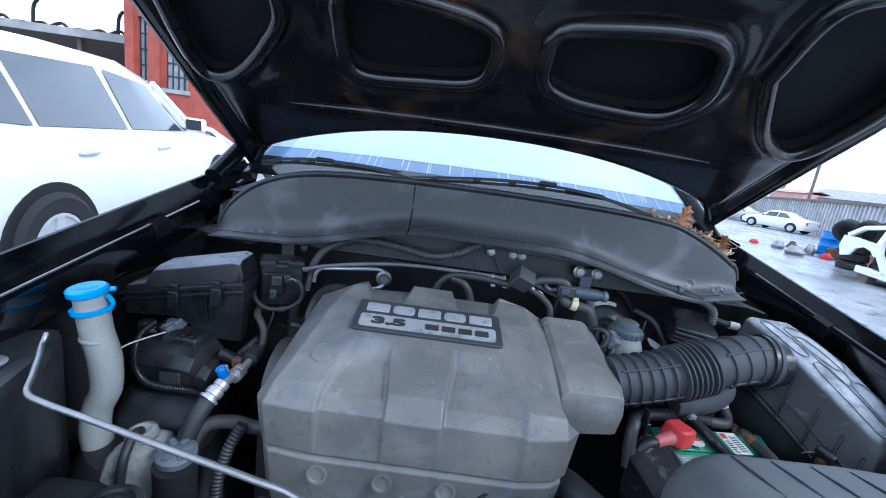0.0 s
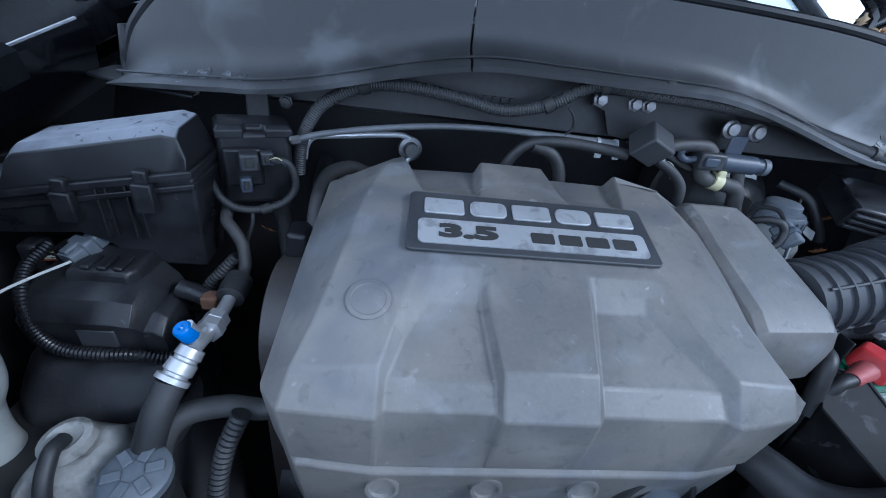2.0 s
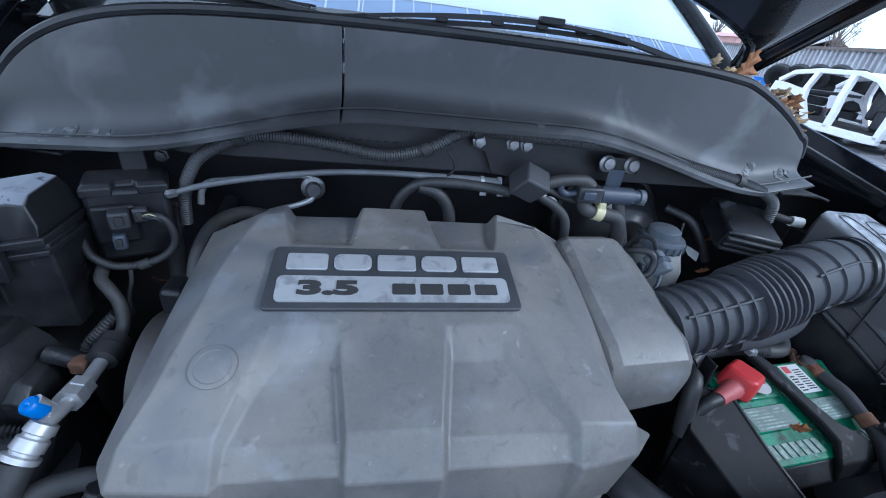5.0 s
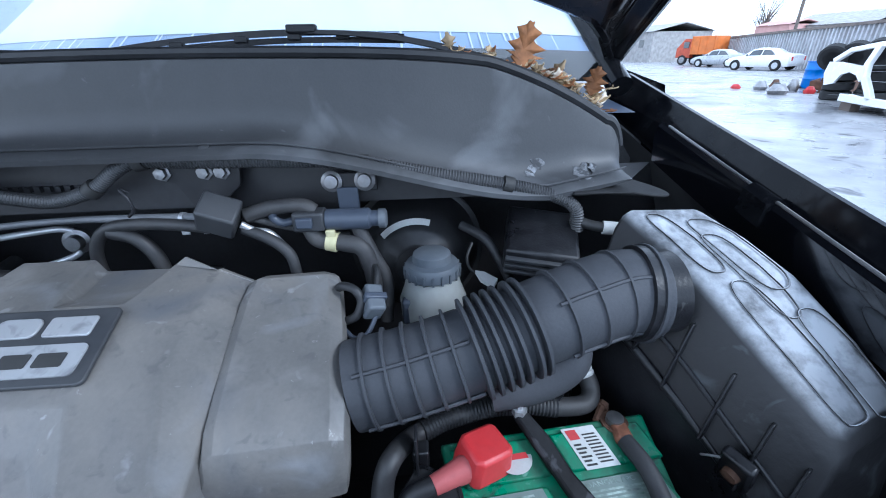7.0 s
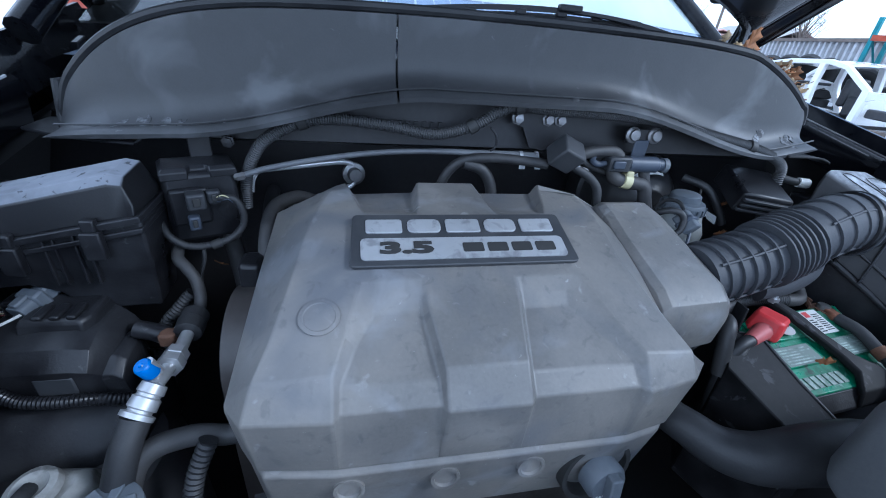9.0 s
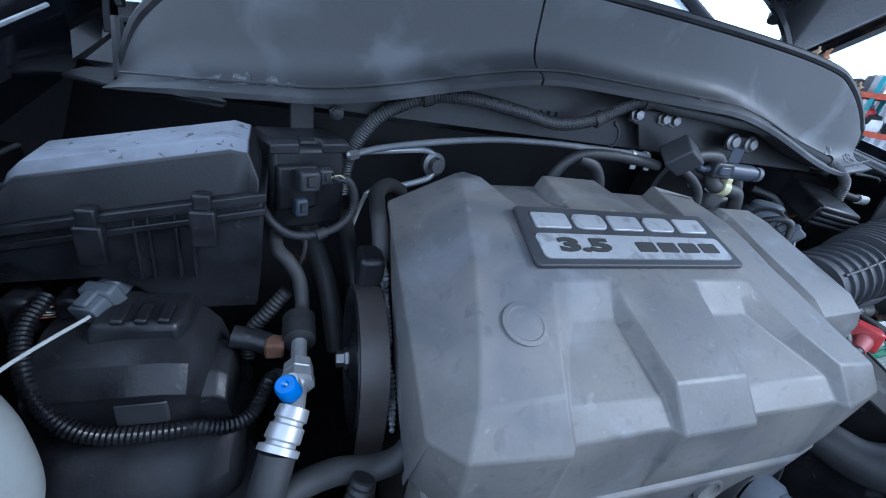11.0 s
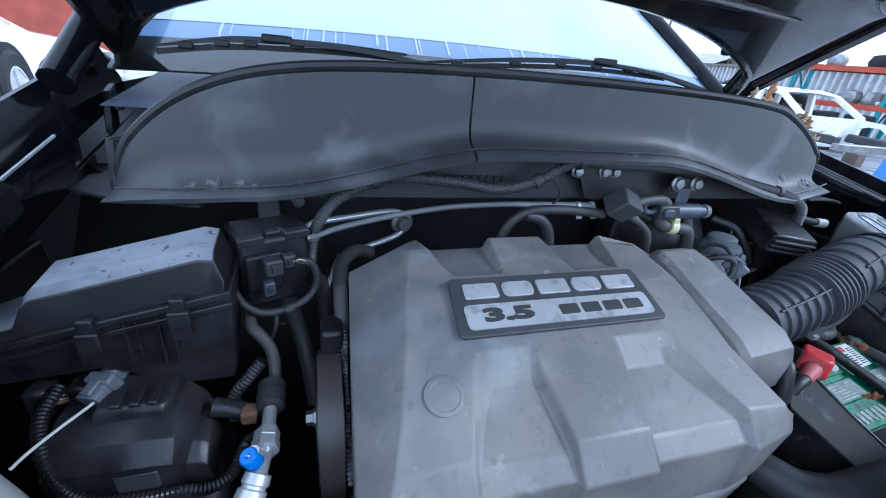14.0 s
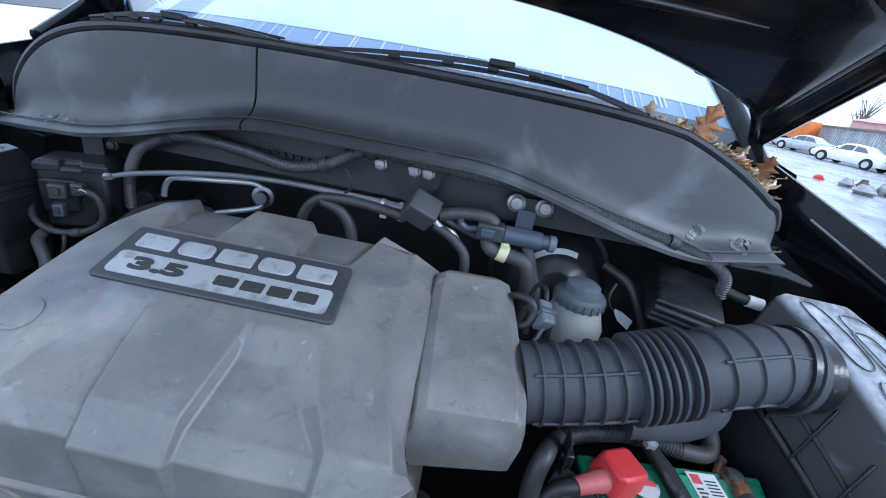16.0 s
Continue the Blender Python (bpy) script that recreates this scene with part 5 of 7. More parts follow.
part("hose", tube(DP, 0.044, 28, radii=[0.045, 0.044, 0.043, 0.044, 0.045, 0.046, 0.047]), M_duct, duct)
for k in range(7):
    p, d = duct_at(0.345 + 0.026 * k)
    part("bellows_fold", lathe(p - d * 0.004, d, [(0, 0.045), (0.0015, 0.0525), (0.0045, 0.0525), (0.006, 0.045)], 28), M_duct, duct)
for k in (0.05, 0.11, 0.17, 0.23, 0.29, 0.60, 0.70, 0.82):
    p, d = duct_at(k)
    part("hoop", lathe(p - d * 0.002, d, [(0, 0.044), (0.0008, 0.0482), (0.0032, 0.0482), (0.004, 0.044)], 28), M_duct, duct)
for a0, b0 in ((0.03, 0.33), (0.58, 0.92)):
    for ang in (50, 150, 250, 330):
        pts = []
        for k in range(7):
            p, d = duct_at(a0 + (b0 - a0) * k / 6)
            s = d.cross(Vector((0, 0, 1))).normalized()
            u = s.cross(d)
            pts.append(p + (s * math.cos(radians(ang)) + u * math.sin(radians(ang))) * 0.0455)
        part("long_rib", tube(pts, 0.0022, 6), M_duct, duct)
p, d = duct_at(0.90)
part("clamp", lathe(p, d, [(0, 0.048), (0.001, 0.0505), (0.010, 0.0505), (0.011, 0.048)], 32), M_plastic, duct)
p, d = duct_at(0.945)
part("clamp", lathe(p, d, [(0, 0.048), (0.001, 0.0525), (0.004, 0.0525), (0.005, 0.048)], 32), M_duct, duct)
part("resonator_stub", tube([(0.462, 0.708, 0.995), (0.460, 0.700, 0.972), (0.43, 0.697, 0.952), (0.38, 0.697, 0.942)], 0.026, 18), M_duct, duct)

air = thing("air_filter_box", (0.62, 0.68, 0.75), "black air filter box with a frost-grey dusty lid", "air filter box")
# lid: a sloping slab, rear edge high
LL = [(0.542, 0.795, 1.104), (0.564, 0.752, 1.083), (0.588, 0.700, 1.056), (0.613, 0.632, 1.018), (0.632, 0.580, 0.987), (0.642, 0.568, 0.978)]
LR = [(0.645, 0.797, 1.101), (0.677, 0.756, 1.081), (0.702, 0.712, 1.058), (0.719, 0.648, 1.022), (0.724, 0.602, 0.995), (0.715, 0.590, 0.985)]


def lid_at(f, off, up=0.0):
    """A point of the lid: f from rear to front, off from its inner to its outer edge."""
    f *= len(LL) - 1
    i = min(len(LL) - 2, int(f))
    l_, r_ = Vector(LL[i]).lerp(Vector(LL[i + 1]), f - i), Vector(LR[i]).lerp(Vector(LR[i + 1]), f - i)
    return l_.lerp(r_, off) + Vector((0, -0.47, 0.88)) * up


rings = []
for k, ((xr, yr, zr), (xl, yl, zl)) in enumerate(zip(LR, LL)):
    d = 0.0 if k < 5 else 0.006
    rings.append([Vector((xl - 0.030, yl - 0.016, zl - 0.100)), Vector((xl - 0.006, yl - 0.004, zl - 0.020)), Vector((xl + 0.002, yl, zl - 0.006 - d)), Vector((xl + 0.012, yl + 0.002, zl - d)), Vector((xr - 0.012, yr + 0.002, zr - d)), Vector((xr, yr + 0.002, zr - 0.008 - d)), Vector((xr + 0.006, yr, zr - 0.03)), Vector((xr + 0.012, yr - 0.006, zr - 0.10))])
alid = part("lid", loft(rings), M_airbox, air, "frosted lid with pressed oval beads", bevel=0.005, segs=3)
for a, b, o0, o1 in ((0.04, 0.36, 0.16, 0.40), (0.40, 0.84, 0.20, 0.50), (0.08, 0.44, 0.50, 0.86), (0.18, 0.52, 0.44, 0.70), (0.50, 0.88, 0.56, 0.86)):
    ring, om, oh = [], (o0 + o1) / 2, (o1 - o0) / 2
    for k in range(33):
        u = 2 * math.pi * k / 32
        c, q = math.cos(u), math.sin(u)
        c = math.copysign(min(1.0, abs(c) ** 0.45), c)
        ring.append(lid_at((a + b) / 2 + (b - a) / 2 * c, om + oh * math.copysign(abs(q) ** 0.7, q), 0.0008))
    part("bead", tube(ring, 0.0009, 6, straight=True), M_airbox, alid)
part("flange", loft([[Vector(p) for p in ((0.505, 0.795, z0 + 0.03), (0.528, 0.738, z0), (0.565, 0.660, z0 - 0.042), (0.602, 0.570, z0 - 0.094), (0.620, 0.548, z0 - 0.108), (0.665, 0.548, z0 - 0.118), (0.73, 0.578, z0 - 0.106), (0.73, 0.66, z0 - 0.05), (0.64, 0.80, z0 + 0.03))] for z0 in (0.988, 0.978)]), M_plastic, air, bevel=0.003)
part("lower_case", loft([[Vector(p) for p in ((0.512, 0.79, z0 + 0.03 * q), (0.533, 0.735, z0), (0.570, 0.660, z0 - 0.04 * q), (0.607, 0.575, z0 - 0.09 * q), (0.625, 0.555, z0 - 0.10 * q), (0.66, 0.555, z0 - 0.11 * q), (0.715, 0.585, z0 - 0.10 * q), (0.72, 0.66, z0 - 0.05 * q), (0.64, 0.80, z0 + 0.03 * q))] for z0, q in ((0.980, 1), (0.90, 1), (0.60, 0))]), M_plastic, air, bevel=0.004)
part("spout", lathe((0.536, 0.722, 1.037), (1, 0.05, 0.0), [(0, 0.042), (0.022, 0.043), (0.034, 0.044), (0.040, 0.0)], 28), M_plastic, air)
for k in range(6):
    q = lid_at(0.16 + 0.132 * k, 0.0)
    a, b = q + Vector((-0.036, -0.017, -0.098)), q + Vector((-0.012, -0.006, -0.030))
    part("rib", loft([[p_ + Vector((0.004, 0.002, 0)), p_ + Vector((-0.002, -0.001, 0)), p_ + Vector((-0.001, -0.004, 0)), p_ + Vector((0.005, -0.001, 0))] for p_ in (a, b)]), M_plastic, air, bevel=0.001)
part("step_rib", tube([lid_at(f_, 0.0) + Vector((-0.022, -0.011, -0.066)) for f_ in (0.06, 0.25, 0.45, 0.65, 0.84)], 0.0025, 8), M_plastic, air)
CM = Matrix.Translation((0.590, 0.598, 0.925)) @ Euler((0.35, 0.1, -1.15)).to_matrix().to_4x4()
catch = part("catch", box((-0.014, -0.008, -0.024), (0.014, 0.004, 0.022), CM), M_plastic, air, bevel=0.003)
part("catch_pin", lathe(CM @ Vector((0, -0.008, 0.0)), CM.to_3x3() @ Vector((0, -1, 0)), [(0, 0.008), (0.005, 0.007), (0.006, 0)], 10), M_rust, catch)
part("catch_wire", tube([CM @ Vector(p) for p in ((-0.012, -0.008, 0.012), (-0.02, -0.012, 0.006), (-0.026, -0.012, -0.004))], 0.0012, 6), M_alu, catch)
part("front_strap", tube([(0.612, 0.556, 0.865), (0.632, 0.545, 0.850), (0.66, 0.545, 0.850), (0.69, 0.558, 0.870), (0.71, 0.575, 0.90)], 0.004, 8), M_badge, air)
for k in range(5):
    part("mould_mark", box((0.553 + 0.007 * k, 0.618 - 0.016 * k, 0.80), (0.556 + 0.007 * k, 0.614 - 0.016 * k, 0.812)), M_greyprint, air)

# ---- battery ----
batt = thing("battery", (0.42, 0.605, 0.66), "green-topped car battery, grimy, with a white label", "battery")
BT = frame_on((0.350, 0.543, 0.860), (0.563, 0.565, 0.860), (0.324, 0.658, 0.905)) @ Matrix(((1, -0.24, 0, 0), (0, 0.764, 0, 0), (0, 0, 1, 0), (0, 0, 0, 1)))   # it leans forward in its tray
BX = [(0.0, 0.0), (0.205, 0.0), (0.250, 0.165), (0.025, 0.165)]
part("case", loft([[BT @ Vector((x, y, z)) for x, y in BX] for z in (-0.20, -0.012)]), M_plastic, batt, bevel=0.004)
part("top", loft([[BT @ Vector((x, y, z)) for x, y in BX] for z in (-0.012, 0.002)]), M_green, batt, "green moulded battery top", bevel=0.003)
for x0, x1, y0, y1 in ((0.03, 0.115, 0.105, 0.155), (0.135, 0.235, 0.105, 0.155), (0.02, 0.105, 0.052, 0.095), (0.125, 0.22, 0.052, 0.095)):
    part("vent_cover", box((x0, y0, 0.001), (x1, y1, 0.006), BT), M_green, batt, bevel=0.003)
lab = part("label", box((0.150, 0.104, 0.0062), (0.186, 0.158, 0.0068), BT), M_label, batt, "white barcode label")
for k in range(9):
    part("print_bar", box((0.168, 0.110 + 0.0045 * k, 0.0069), (0.182, 0.1120 + 0.0045 * k, 0.0072), BT), M_ink, lab)
part("print_patch", box((0.153, 0.142, 0.0069), (0.164, 0.155, 0.0072), BT), M_red, lab)
for k in range(6):
    part("print_line", box((0.153, 0.108 + 0.0052 * k, 0.0069), (0.164 - 0.003 * (k % 2), 0.1105 + 0.0052 * k, 0.0072), BT), M_ink, lab)
warn = part("warning_print", box((0.135, 0.055, 0.0062), (0.215, 0.093, 0.0066), BT), M_greyprint, batt)
text_mesh("print", "DANGER / POISON", M_faded, warn, BT @ Matrix.Translation((0.175, 0.087, 0.0068)), 0.0085, 0.0002)
for k in range(5):
    part("print_bar", box((0.139, 0.058 + 0.005 * k, 0.0067), (0.208 - 0.006 * (k % 3), 0.0605 + 0.005 * k, 0.007), BT), M_faded, warn)
warn = part("warning_print", box((0.028, 0.055, 0.0062), (0.098, 0.093, 0.0066), BT), M_greyprint, batt)
for k in range(6):
    part("print_bar", box((0.032, 0.058 + 0.0055 * k, 0.0067), (0.092 - 0.005 * (k % 4), 0.0605 + 0.0055 * k, 0.007), BT), M_faded, warn)
for k in range(7):
    part("maker_mark", box((0.020 + 0.0125 * k, 0.012, 0.002), (0.029 + 0.0125 * k, 0.034, 0.0035), BT), M_faded, batt)
for k in range(4):
    part("maker_mark", box((0.150 + 0.013 * k, 0.012, 0.002), (0.160 + 0.013 * k, 0.034, 0.0035), BT), M_faded, batt)
part("maker_roundel", lathe(BT @ Vector((0.088, 0.132, 0.006)), (0, 0, 1), [(0, 0.018), (0.0006, 0.018), (0.0007, 0)], 24), M_label, batt)
part("maker_bar", box((0.074, 0.128, 0.0067), (0.102, 0.137, 0.0074), BT), M_red, batt)

term = thing("positive_terminal_cover", (0.365, 0.65, 0.90), "red plastic cover over the positive battery terminal", "terminal cover")
RT = Matrix.Translation((0.366, 0.640, 0.912)) @ Euler((radians(4), radians(8), radians(28))).to_matrix().to_4x4()
part("cover", prism([(x, y) for x, y in rounded(0.050, 0.046, 0.008, 3)], -0.016, 0.016, RT, taper=0.86), M_red, term, bevel=0.004)
part("boot", tube([(0.350, 0.630, 0.908), (0.330, 0.622, 0.906), (0.315, 0.616, 0.904)], 0.012, 12, radii=[0.014, 0.011, 0.0095]), M_pink, term)
part("cable", tube([(0.318, 0.617, 0.904), (0.295, 0.612, 0.897), (0.28, 0.606, 0.87), (0.275, 0.60, 0.82), (0.28, 0.59, 0.75)], 0.009, 12), M_rubber, term)
part("cable", tube([(0.325, 0.622, 0.90), (0.30, 0.608, 0.893), (0.283, 0.59, 0.86), (0.275, 0.57, 0.80)], 0.006, 12), M_hose, term)

neg = thing("negative_clamp", (0.515, 0.665, 0.90), "corroded copper battery clamp with a black earth cable", "battery clamp")
part("post", lathe((0.512, 0.672, 0.896), (0, 0, 1), [(0, 0.010), (0.018, 0.009), (0.019, 0)], 16), M_steel, neg)
part("clamp", lathe((0.512, 0.672, 0.898), (0, 0, 1), [(0, 0.010), (0.0, 0.0145), (0.010, 0.0145), (0.010, 0.010)], 16), M_rust, neg)
part("clamp_jaw", box((0.505, 0.648, 0.899), (0.522, 0.668, 0.912)), M_copper, neg, bevel=0.003)
part("clamp_bolt", lathe((0.500, 0.684, 0.905), (0.6, 0.8, 0), [(-0.01, 0.004), (0.012, 0.004), (0.012, 0.0075), (0.018, 0.0075), (0.018, 0)], 6), M_rust, neg)
part("cable", tube([(0.514, 0.650, 0.905), (0.522, 0.620, 0.902), (0.526, 0.590, 0.890), (0.524, 0.560, 0.880), (0.505, 0.52, 0.86), (0.48, 0.49, 0.85), (0.47, 0.47, 0.78)], 0.009, 12), M_rubber, neg)
part("tape_band", lathe((0.526, 0.592, 0.891), (0, -1, -0.3), [(0, 0.0105), (0.016, 0.0105)], 14), M_rust, neg)
part("earth_wire", tube([(0.522, 0.57, 0.90), (0.545, 0.545, 0.895), (0.59, 0.53, 0.895), (0.65, 0.525, 0.90), (0.70, 0.52, 0.90)], 0.0055, 10), M_rubber, neg)

bar = thing("battery_hold_down", (0.42, 0.6, 0.90), "grey-black plastic battery hold-down bracket", "bracket")
part("arm", loft([[BT @ Vector((x - w, y, z)), BT @ Vector((x + w, y, z)), BT @ Vector((x + w, y, z + 0.012)), BT @ Vector((x - w, y, z + 0.012))] for x, y, z, w in ((0.118, 0.185, 0.004, 0.008), (0.120, 0.15, 0.008, 0.010), (0.122, 0.10, 0.008, 0.009), (0.128, 0.05, 0.008, 0.012), (0.140, 0.02, 0.006, 0.024), (0.145, -0.012, -0.004, 0.045), (0.145, -0.030, -0.02, 0.055))]), M_guard, bar, bevel=0.003)
part("foot", loft([[BT @ Vector((x, y, z)) for y, z in ((-0.028, -0.025), (-0.002, -0.008), (0.002, 0.002), (-0.03, -0.012))] for x in (0.0, 0.10, 0.20)]), M_plastic, bar, bevel=0.003)
part("hook_bolt", lathe(BT @ Vector((0.117, 0.185, 0.012)), (0, 0, 1), [(0, 0.008), (0.008, 0.008), (0.008, 0.004), (0.020, 0.004), (0.02, 0)], 6), M_alu, bar)
guard = thing("battery_guard", (0.30, 0.57, 0.66), "matt black plastic guard beside the battery", "guard")
GT = [(0.300, 0.640, 0.905), (0.338, 0.617, 0.904), (0.352, 0.560, 0.878), (0.372, 0.500, 0.852), (0.300, 0.485, 0.845), (0.262, 0.590, 0.884)]
part("panel", loft([[Vector((x, y, 0.66)) for x, y, z in GT], [Vector(p) for p in GT]]), M_guard, guard, bevel=0.002)
part("edge_strip", tube([GT[0], GT[1], GT[2], GT[3]], 0.0022, 8, straight=True), M_plastic, guard)
part("corner_clip", box((0.296, 0.634, 0.900), (0.312, 0.650, 0.925)), M_plastic, guard, bevel=0.002)

mid = thing("breather_hose", (0.40, 0.71, 0.89), "ribbed rubber breather hose with a pale banded end", "hose")
part("hose", tube([(0.484, 0.730, 0.966), (0.491, 0.726, 0.940), (0.500, 0.712, 0.918), (0.490, 0.697, 0.910), (0.46, 0.693, 0.911), (0.42, 0.697, 0.914), (0.381, 0.697, 0.913), (0.335, 0.686, 0.912), (0.298, 0.664, 0.915), (0.277, 0.628, 0.928), (0.268, 0.612, 0.905), (0.268, 0.60, 0.86)], 0.0105, 14), M_hose, mid)
part("ribbed_sleeve", tube([(0.455, 0.693, 0.9112), (0.42, 0.697, 0.914), (0.381, 0.697, 0.913), (0.335, 0.686, 0.912), (0.305, 0.669, 0.914)], 0.0118, 14, ribs=0.004, depth=0.08), M_rubber, mid)
part("pale_band", tube([(0.4895, 0.7265, 0.945), (0.492, 0.7245, 0.937), (0.495, 0.720, 0.929)], 0.0118, 14, ribs=0.005, depth=0.08), M_label, mid)
part("clip", tube([(0.452, 0.694, 0.920), (0.446, 0.692, 0.930), (0.452, 0.693, 0.936), (0.460, 0.694, 0.930), (0.456, 0.694, 0.920)], 0.0022, 8), M_plastic, mid)
part("stay", box((0.299, 0.628, 0.885), (0.302, 0.648, 0.950)), M_plastic, mid, bevel=0.001)

# ---- left side: washer neck, coolant bottle, resonator, air-con line ----
wash = thing("washer_filler", (-0.62, 0.55, 0.70), "milky washer filler neck with an open bright blue cap", "washer bottle")
part("neck", tube([(-0.628, 0.572, 1.052), (-0.626, 0.573, 1.03), (-0.622, 0.575, 0.99), (-0.612, 0.577, 0.94), (-0.612, 0.577, 0.89), (-0.628, 0.577, 0.85), (-0.632, 0.577, 0.80), (-0.615, 0.577, 0.74), (-0.60, 0.575, 0.66)], 0.022, 22, radii=[0.022, 0.022, 0.022, 0.023, 0.022, 0.0215, 0.022, 0.024, 0.025]), M_milky, wash)
part("bead", lathe((-0.621, 0.575, 0.983), (-0.08, 0.02, -1), [(0, 0.0222), (0.002, 0.0236), (0.005, 0.0236), (0.007, 0.0222)], 28), M_milky, wash)
wc = part("cap", lathe((-0.629, 0.571, 1.052), (-0.10, -0.10, 1), [(0, 0.023), (0.002, 0.0265), (0.010, 0.027), (0.013, 0.024), (0.0135, 0.016), (0.0125, 0.014), (0.0125, 0)], 32), M_bluecap, wash, "bright blue snap cap")
part("cap_tab", box((-0.008, 0.016, 0.005), (0.008, 0.034, 0.010), Matrix.Translation((-0.629, 0.571, 1.052)) @ Matrix.Rotation(-1.0, 4, "Z")), M_bluecap, wc, bevel=0.003)
part("retaining_ring", lathe((-0.626, 0.572, 1.026), (-0.12, -0.1, 1), [(0, 0.022), (0.0, 0.0265), (0.006, 0.0265), (0.006, 0.022)], 32), M_bluecap, wash)
part("cap_strap", tube([(-0.600, 0.574, 1.029), (-0.595, 0.575, 1.042), (-0.602, 0.574, 1.054)], 0.0035, 8), M_bluecap, wash)

cool = thing("coolant_bottle", (-0.50, 0.54, 0.66), "grimy translucent coolant bottle with a grey ribbed cap", "coolant bottle")
part("bottle", loft([[Vector((x, y, z)) for x, y in ((-0.580 - s, 0.520 - s), (-0.54, 0.512 - s), (-0.500 + s, 0.520 - s), (-0.490 + s, 0.565), (-0.505, 0.600 + s), (-0.572 - s, 0.605 + s))] for s, z in ((0.004, 0.60), (0.004, 0.77), (-0.004, 0.805), (-0.016, 0.824))]), M_grimy, cool, bevel=0.008)
part("bottle_top", lathe((-0.543, 0.562, 0.826), (-0.1, -0.1, 1), [(0, 0.024), (0.008, 0.022), (0.010, 0.016), (0.006, 0.010), (0.006, 0)], 20), M_grimy, cool)
part("filler_neck", lathe((-0.465, 0.530, 0.70), (0.03, -0.08, 1), [(0, 0.03), (0.12, 0.03)], 20), M_dark, cool)
cc = part("cap", lathe((-0.464, 0.529, 0.820), (0.05, -0.12, 1), [(0, 0.024), (0.004, 0.029), (0.014, 0.029), (0.018, 0.024), (0.019, 0)], 28), M_greycap, cool)
for k in range(6):
    part("cap_rib", box((0.009, -0.0045, 0.012), (0.024, 0.0045, 0.0215), Matrix.Translation((-0.464, 0.529, 0.820)) @ Euler((radians(6.8), radians(2.8), 0)).to_matrix().to_4x4() @ Matrix.Rotation(radians(60 * k + 20), 4, "Z")), M_greycap, cc, bevel=0.001)
part("hose", tube([(-0.543, 0.560, 0.835), (-0.541, 0.540, 0.838), (-0.538, 0.512, 0.80), (-0.538, 0.50, 0.68)], 0.007, 10), M_rubber, cool)

reso = thing("resonator_box", (-0.56, 0.69, 0.82), "black moulded pump housing below the fuse box", "housing")
part("upper", loft([[Vector((x, y, z)) for y, z in ((0.655 + dy, 0.86), (0.652 + dy, 0.905 + h), (0.668 + dy, 0.925 + h), (0.700 + dy, 0.936 + h), (0.745, 0.934 + h), (0.765, 0.86))] for x, dy, h in ((-0.655, 0.03, -0.03), (-0.640, 0.006, -0.006), (-0.58, 0, 0.0), (-0.545, 0.0, 0.0), (-0.528, 0.004, -0.006), (-0.514, 0.014, -0.022), (-0.507, 0.03, -0.045))]), M_plastic, reso, bevel=0.008, segs=3)
part("raised_lid", loft([[Vector((x, y, z)) for x, y in ((-0.605 + k, 0.690 + k), (-0.538 - k, 0.690 + k), (-0.531 - k, 0.705), (-0.531 - k, 0.748), (-0.605 + k, 0.748))] for k, z in ((0.0, 0.925), (0.002, 0.942), (0.006, 0.946))]), M_plastic, reso, bevel=0.004)
part("shoulder", loft([[Vector((x, y, z)) for y, z in ((0.665, 0.84), (0.662, 0.888 + h), (0.680, 0.902 + h), (0.72, 0.906 + h), (0.73, 0.84))] for x, h in ((-0.535, 0.0), (-0.508, 0.0), (-0.499, -0.006), (-0.495, -0.03))]), M_plastic, reso, bevel=0.006, segs=3)
part("lower", loft([[Vector((x, y, z)) for y, z in ((0.605 + dy, 0.74), (0.600 + dy, 0.815), (0.635 + dy, 0.850), (0.74, 0.865), (0.75, 0.74))] for x, dy in ((-0.65, 0.03), (-0.62, 0.0), (-0.53, 0.0), (-0.485, 0.03))]), M_plastic, reso, bevel=0.012, segs=3)
part("outlet", tube([(-0.50, 0.715, 0.912), (-0.48, 0.712, 0.908), (-0.462, 0.708, 0.903)], 0.011, 16), M_plastic, reso)
part("corroded_lug", box((-0.470, 0.694, 0.897), (-0.452, 0.712, 0.915)), M_rust, reso, bevel=0.003)
for k in range(3):
    part("slot", box((-0.588 + 0.017 * k, 0.694, 0.945), (-0.578 + 0.017 * k, 0.722, 0.950)), M_plastic, reso, bevel=0.002)
part("loom_plate", box((-0.580, 0.652, 0.872), (-0.541, 0.656, 0.897), None), M_badge, reso, bevel=0.002)

lw = thing("wiring_loom", (-0.56, 0.64, 0.86), "ribbed black wiring conduit looping over the housing", "wiring loom")
part("conduit", tube([(-0.646, 0.735, 0.945), (-0.650, 0.705, 0.935), (-0.640, 0.675, 0.915), (-0.622, 0.655, 0.888), (-0.596, 0.645, 0.874), (-0.56, 0.643, 0.870), (-0.525, 0.646, 0.868), (-0.497, 0.652, 0.858), (-0.478, 0.665, 0.858), (-0.466, 0.685, 0.875), (-0.456, 0.70, 0.87)], 0.0074, 12, ribs=0.0042), M_plastic, lw)
part("white_wire", tube([(-0.648, 0.650, 0.930), (-0.638, 0.662, 0.936), (-0.622, 0.685, 0.940), (-0.607, 0.708, 0.942), (-0.602, 0.722, 0.944)], 0.0016, 8), M_label, lw)
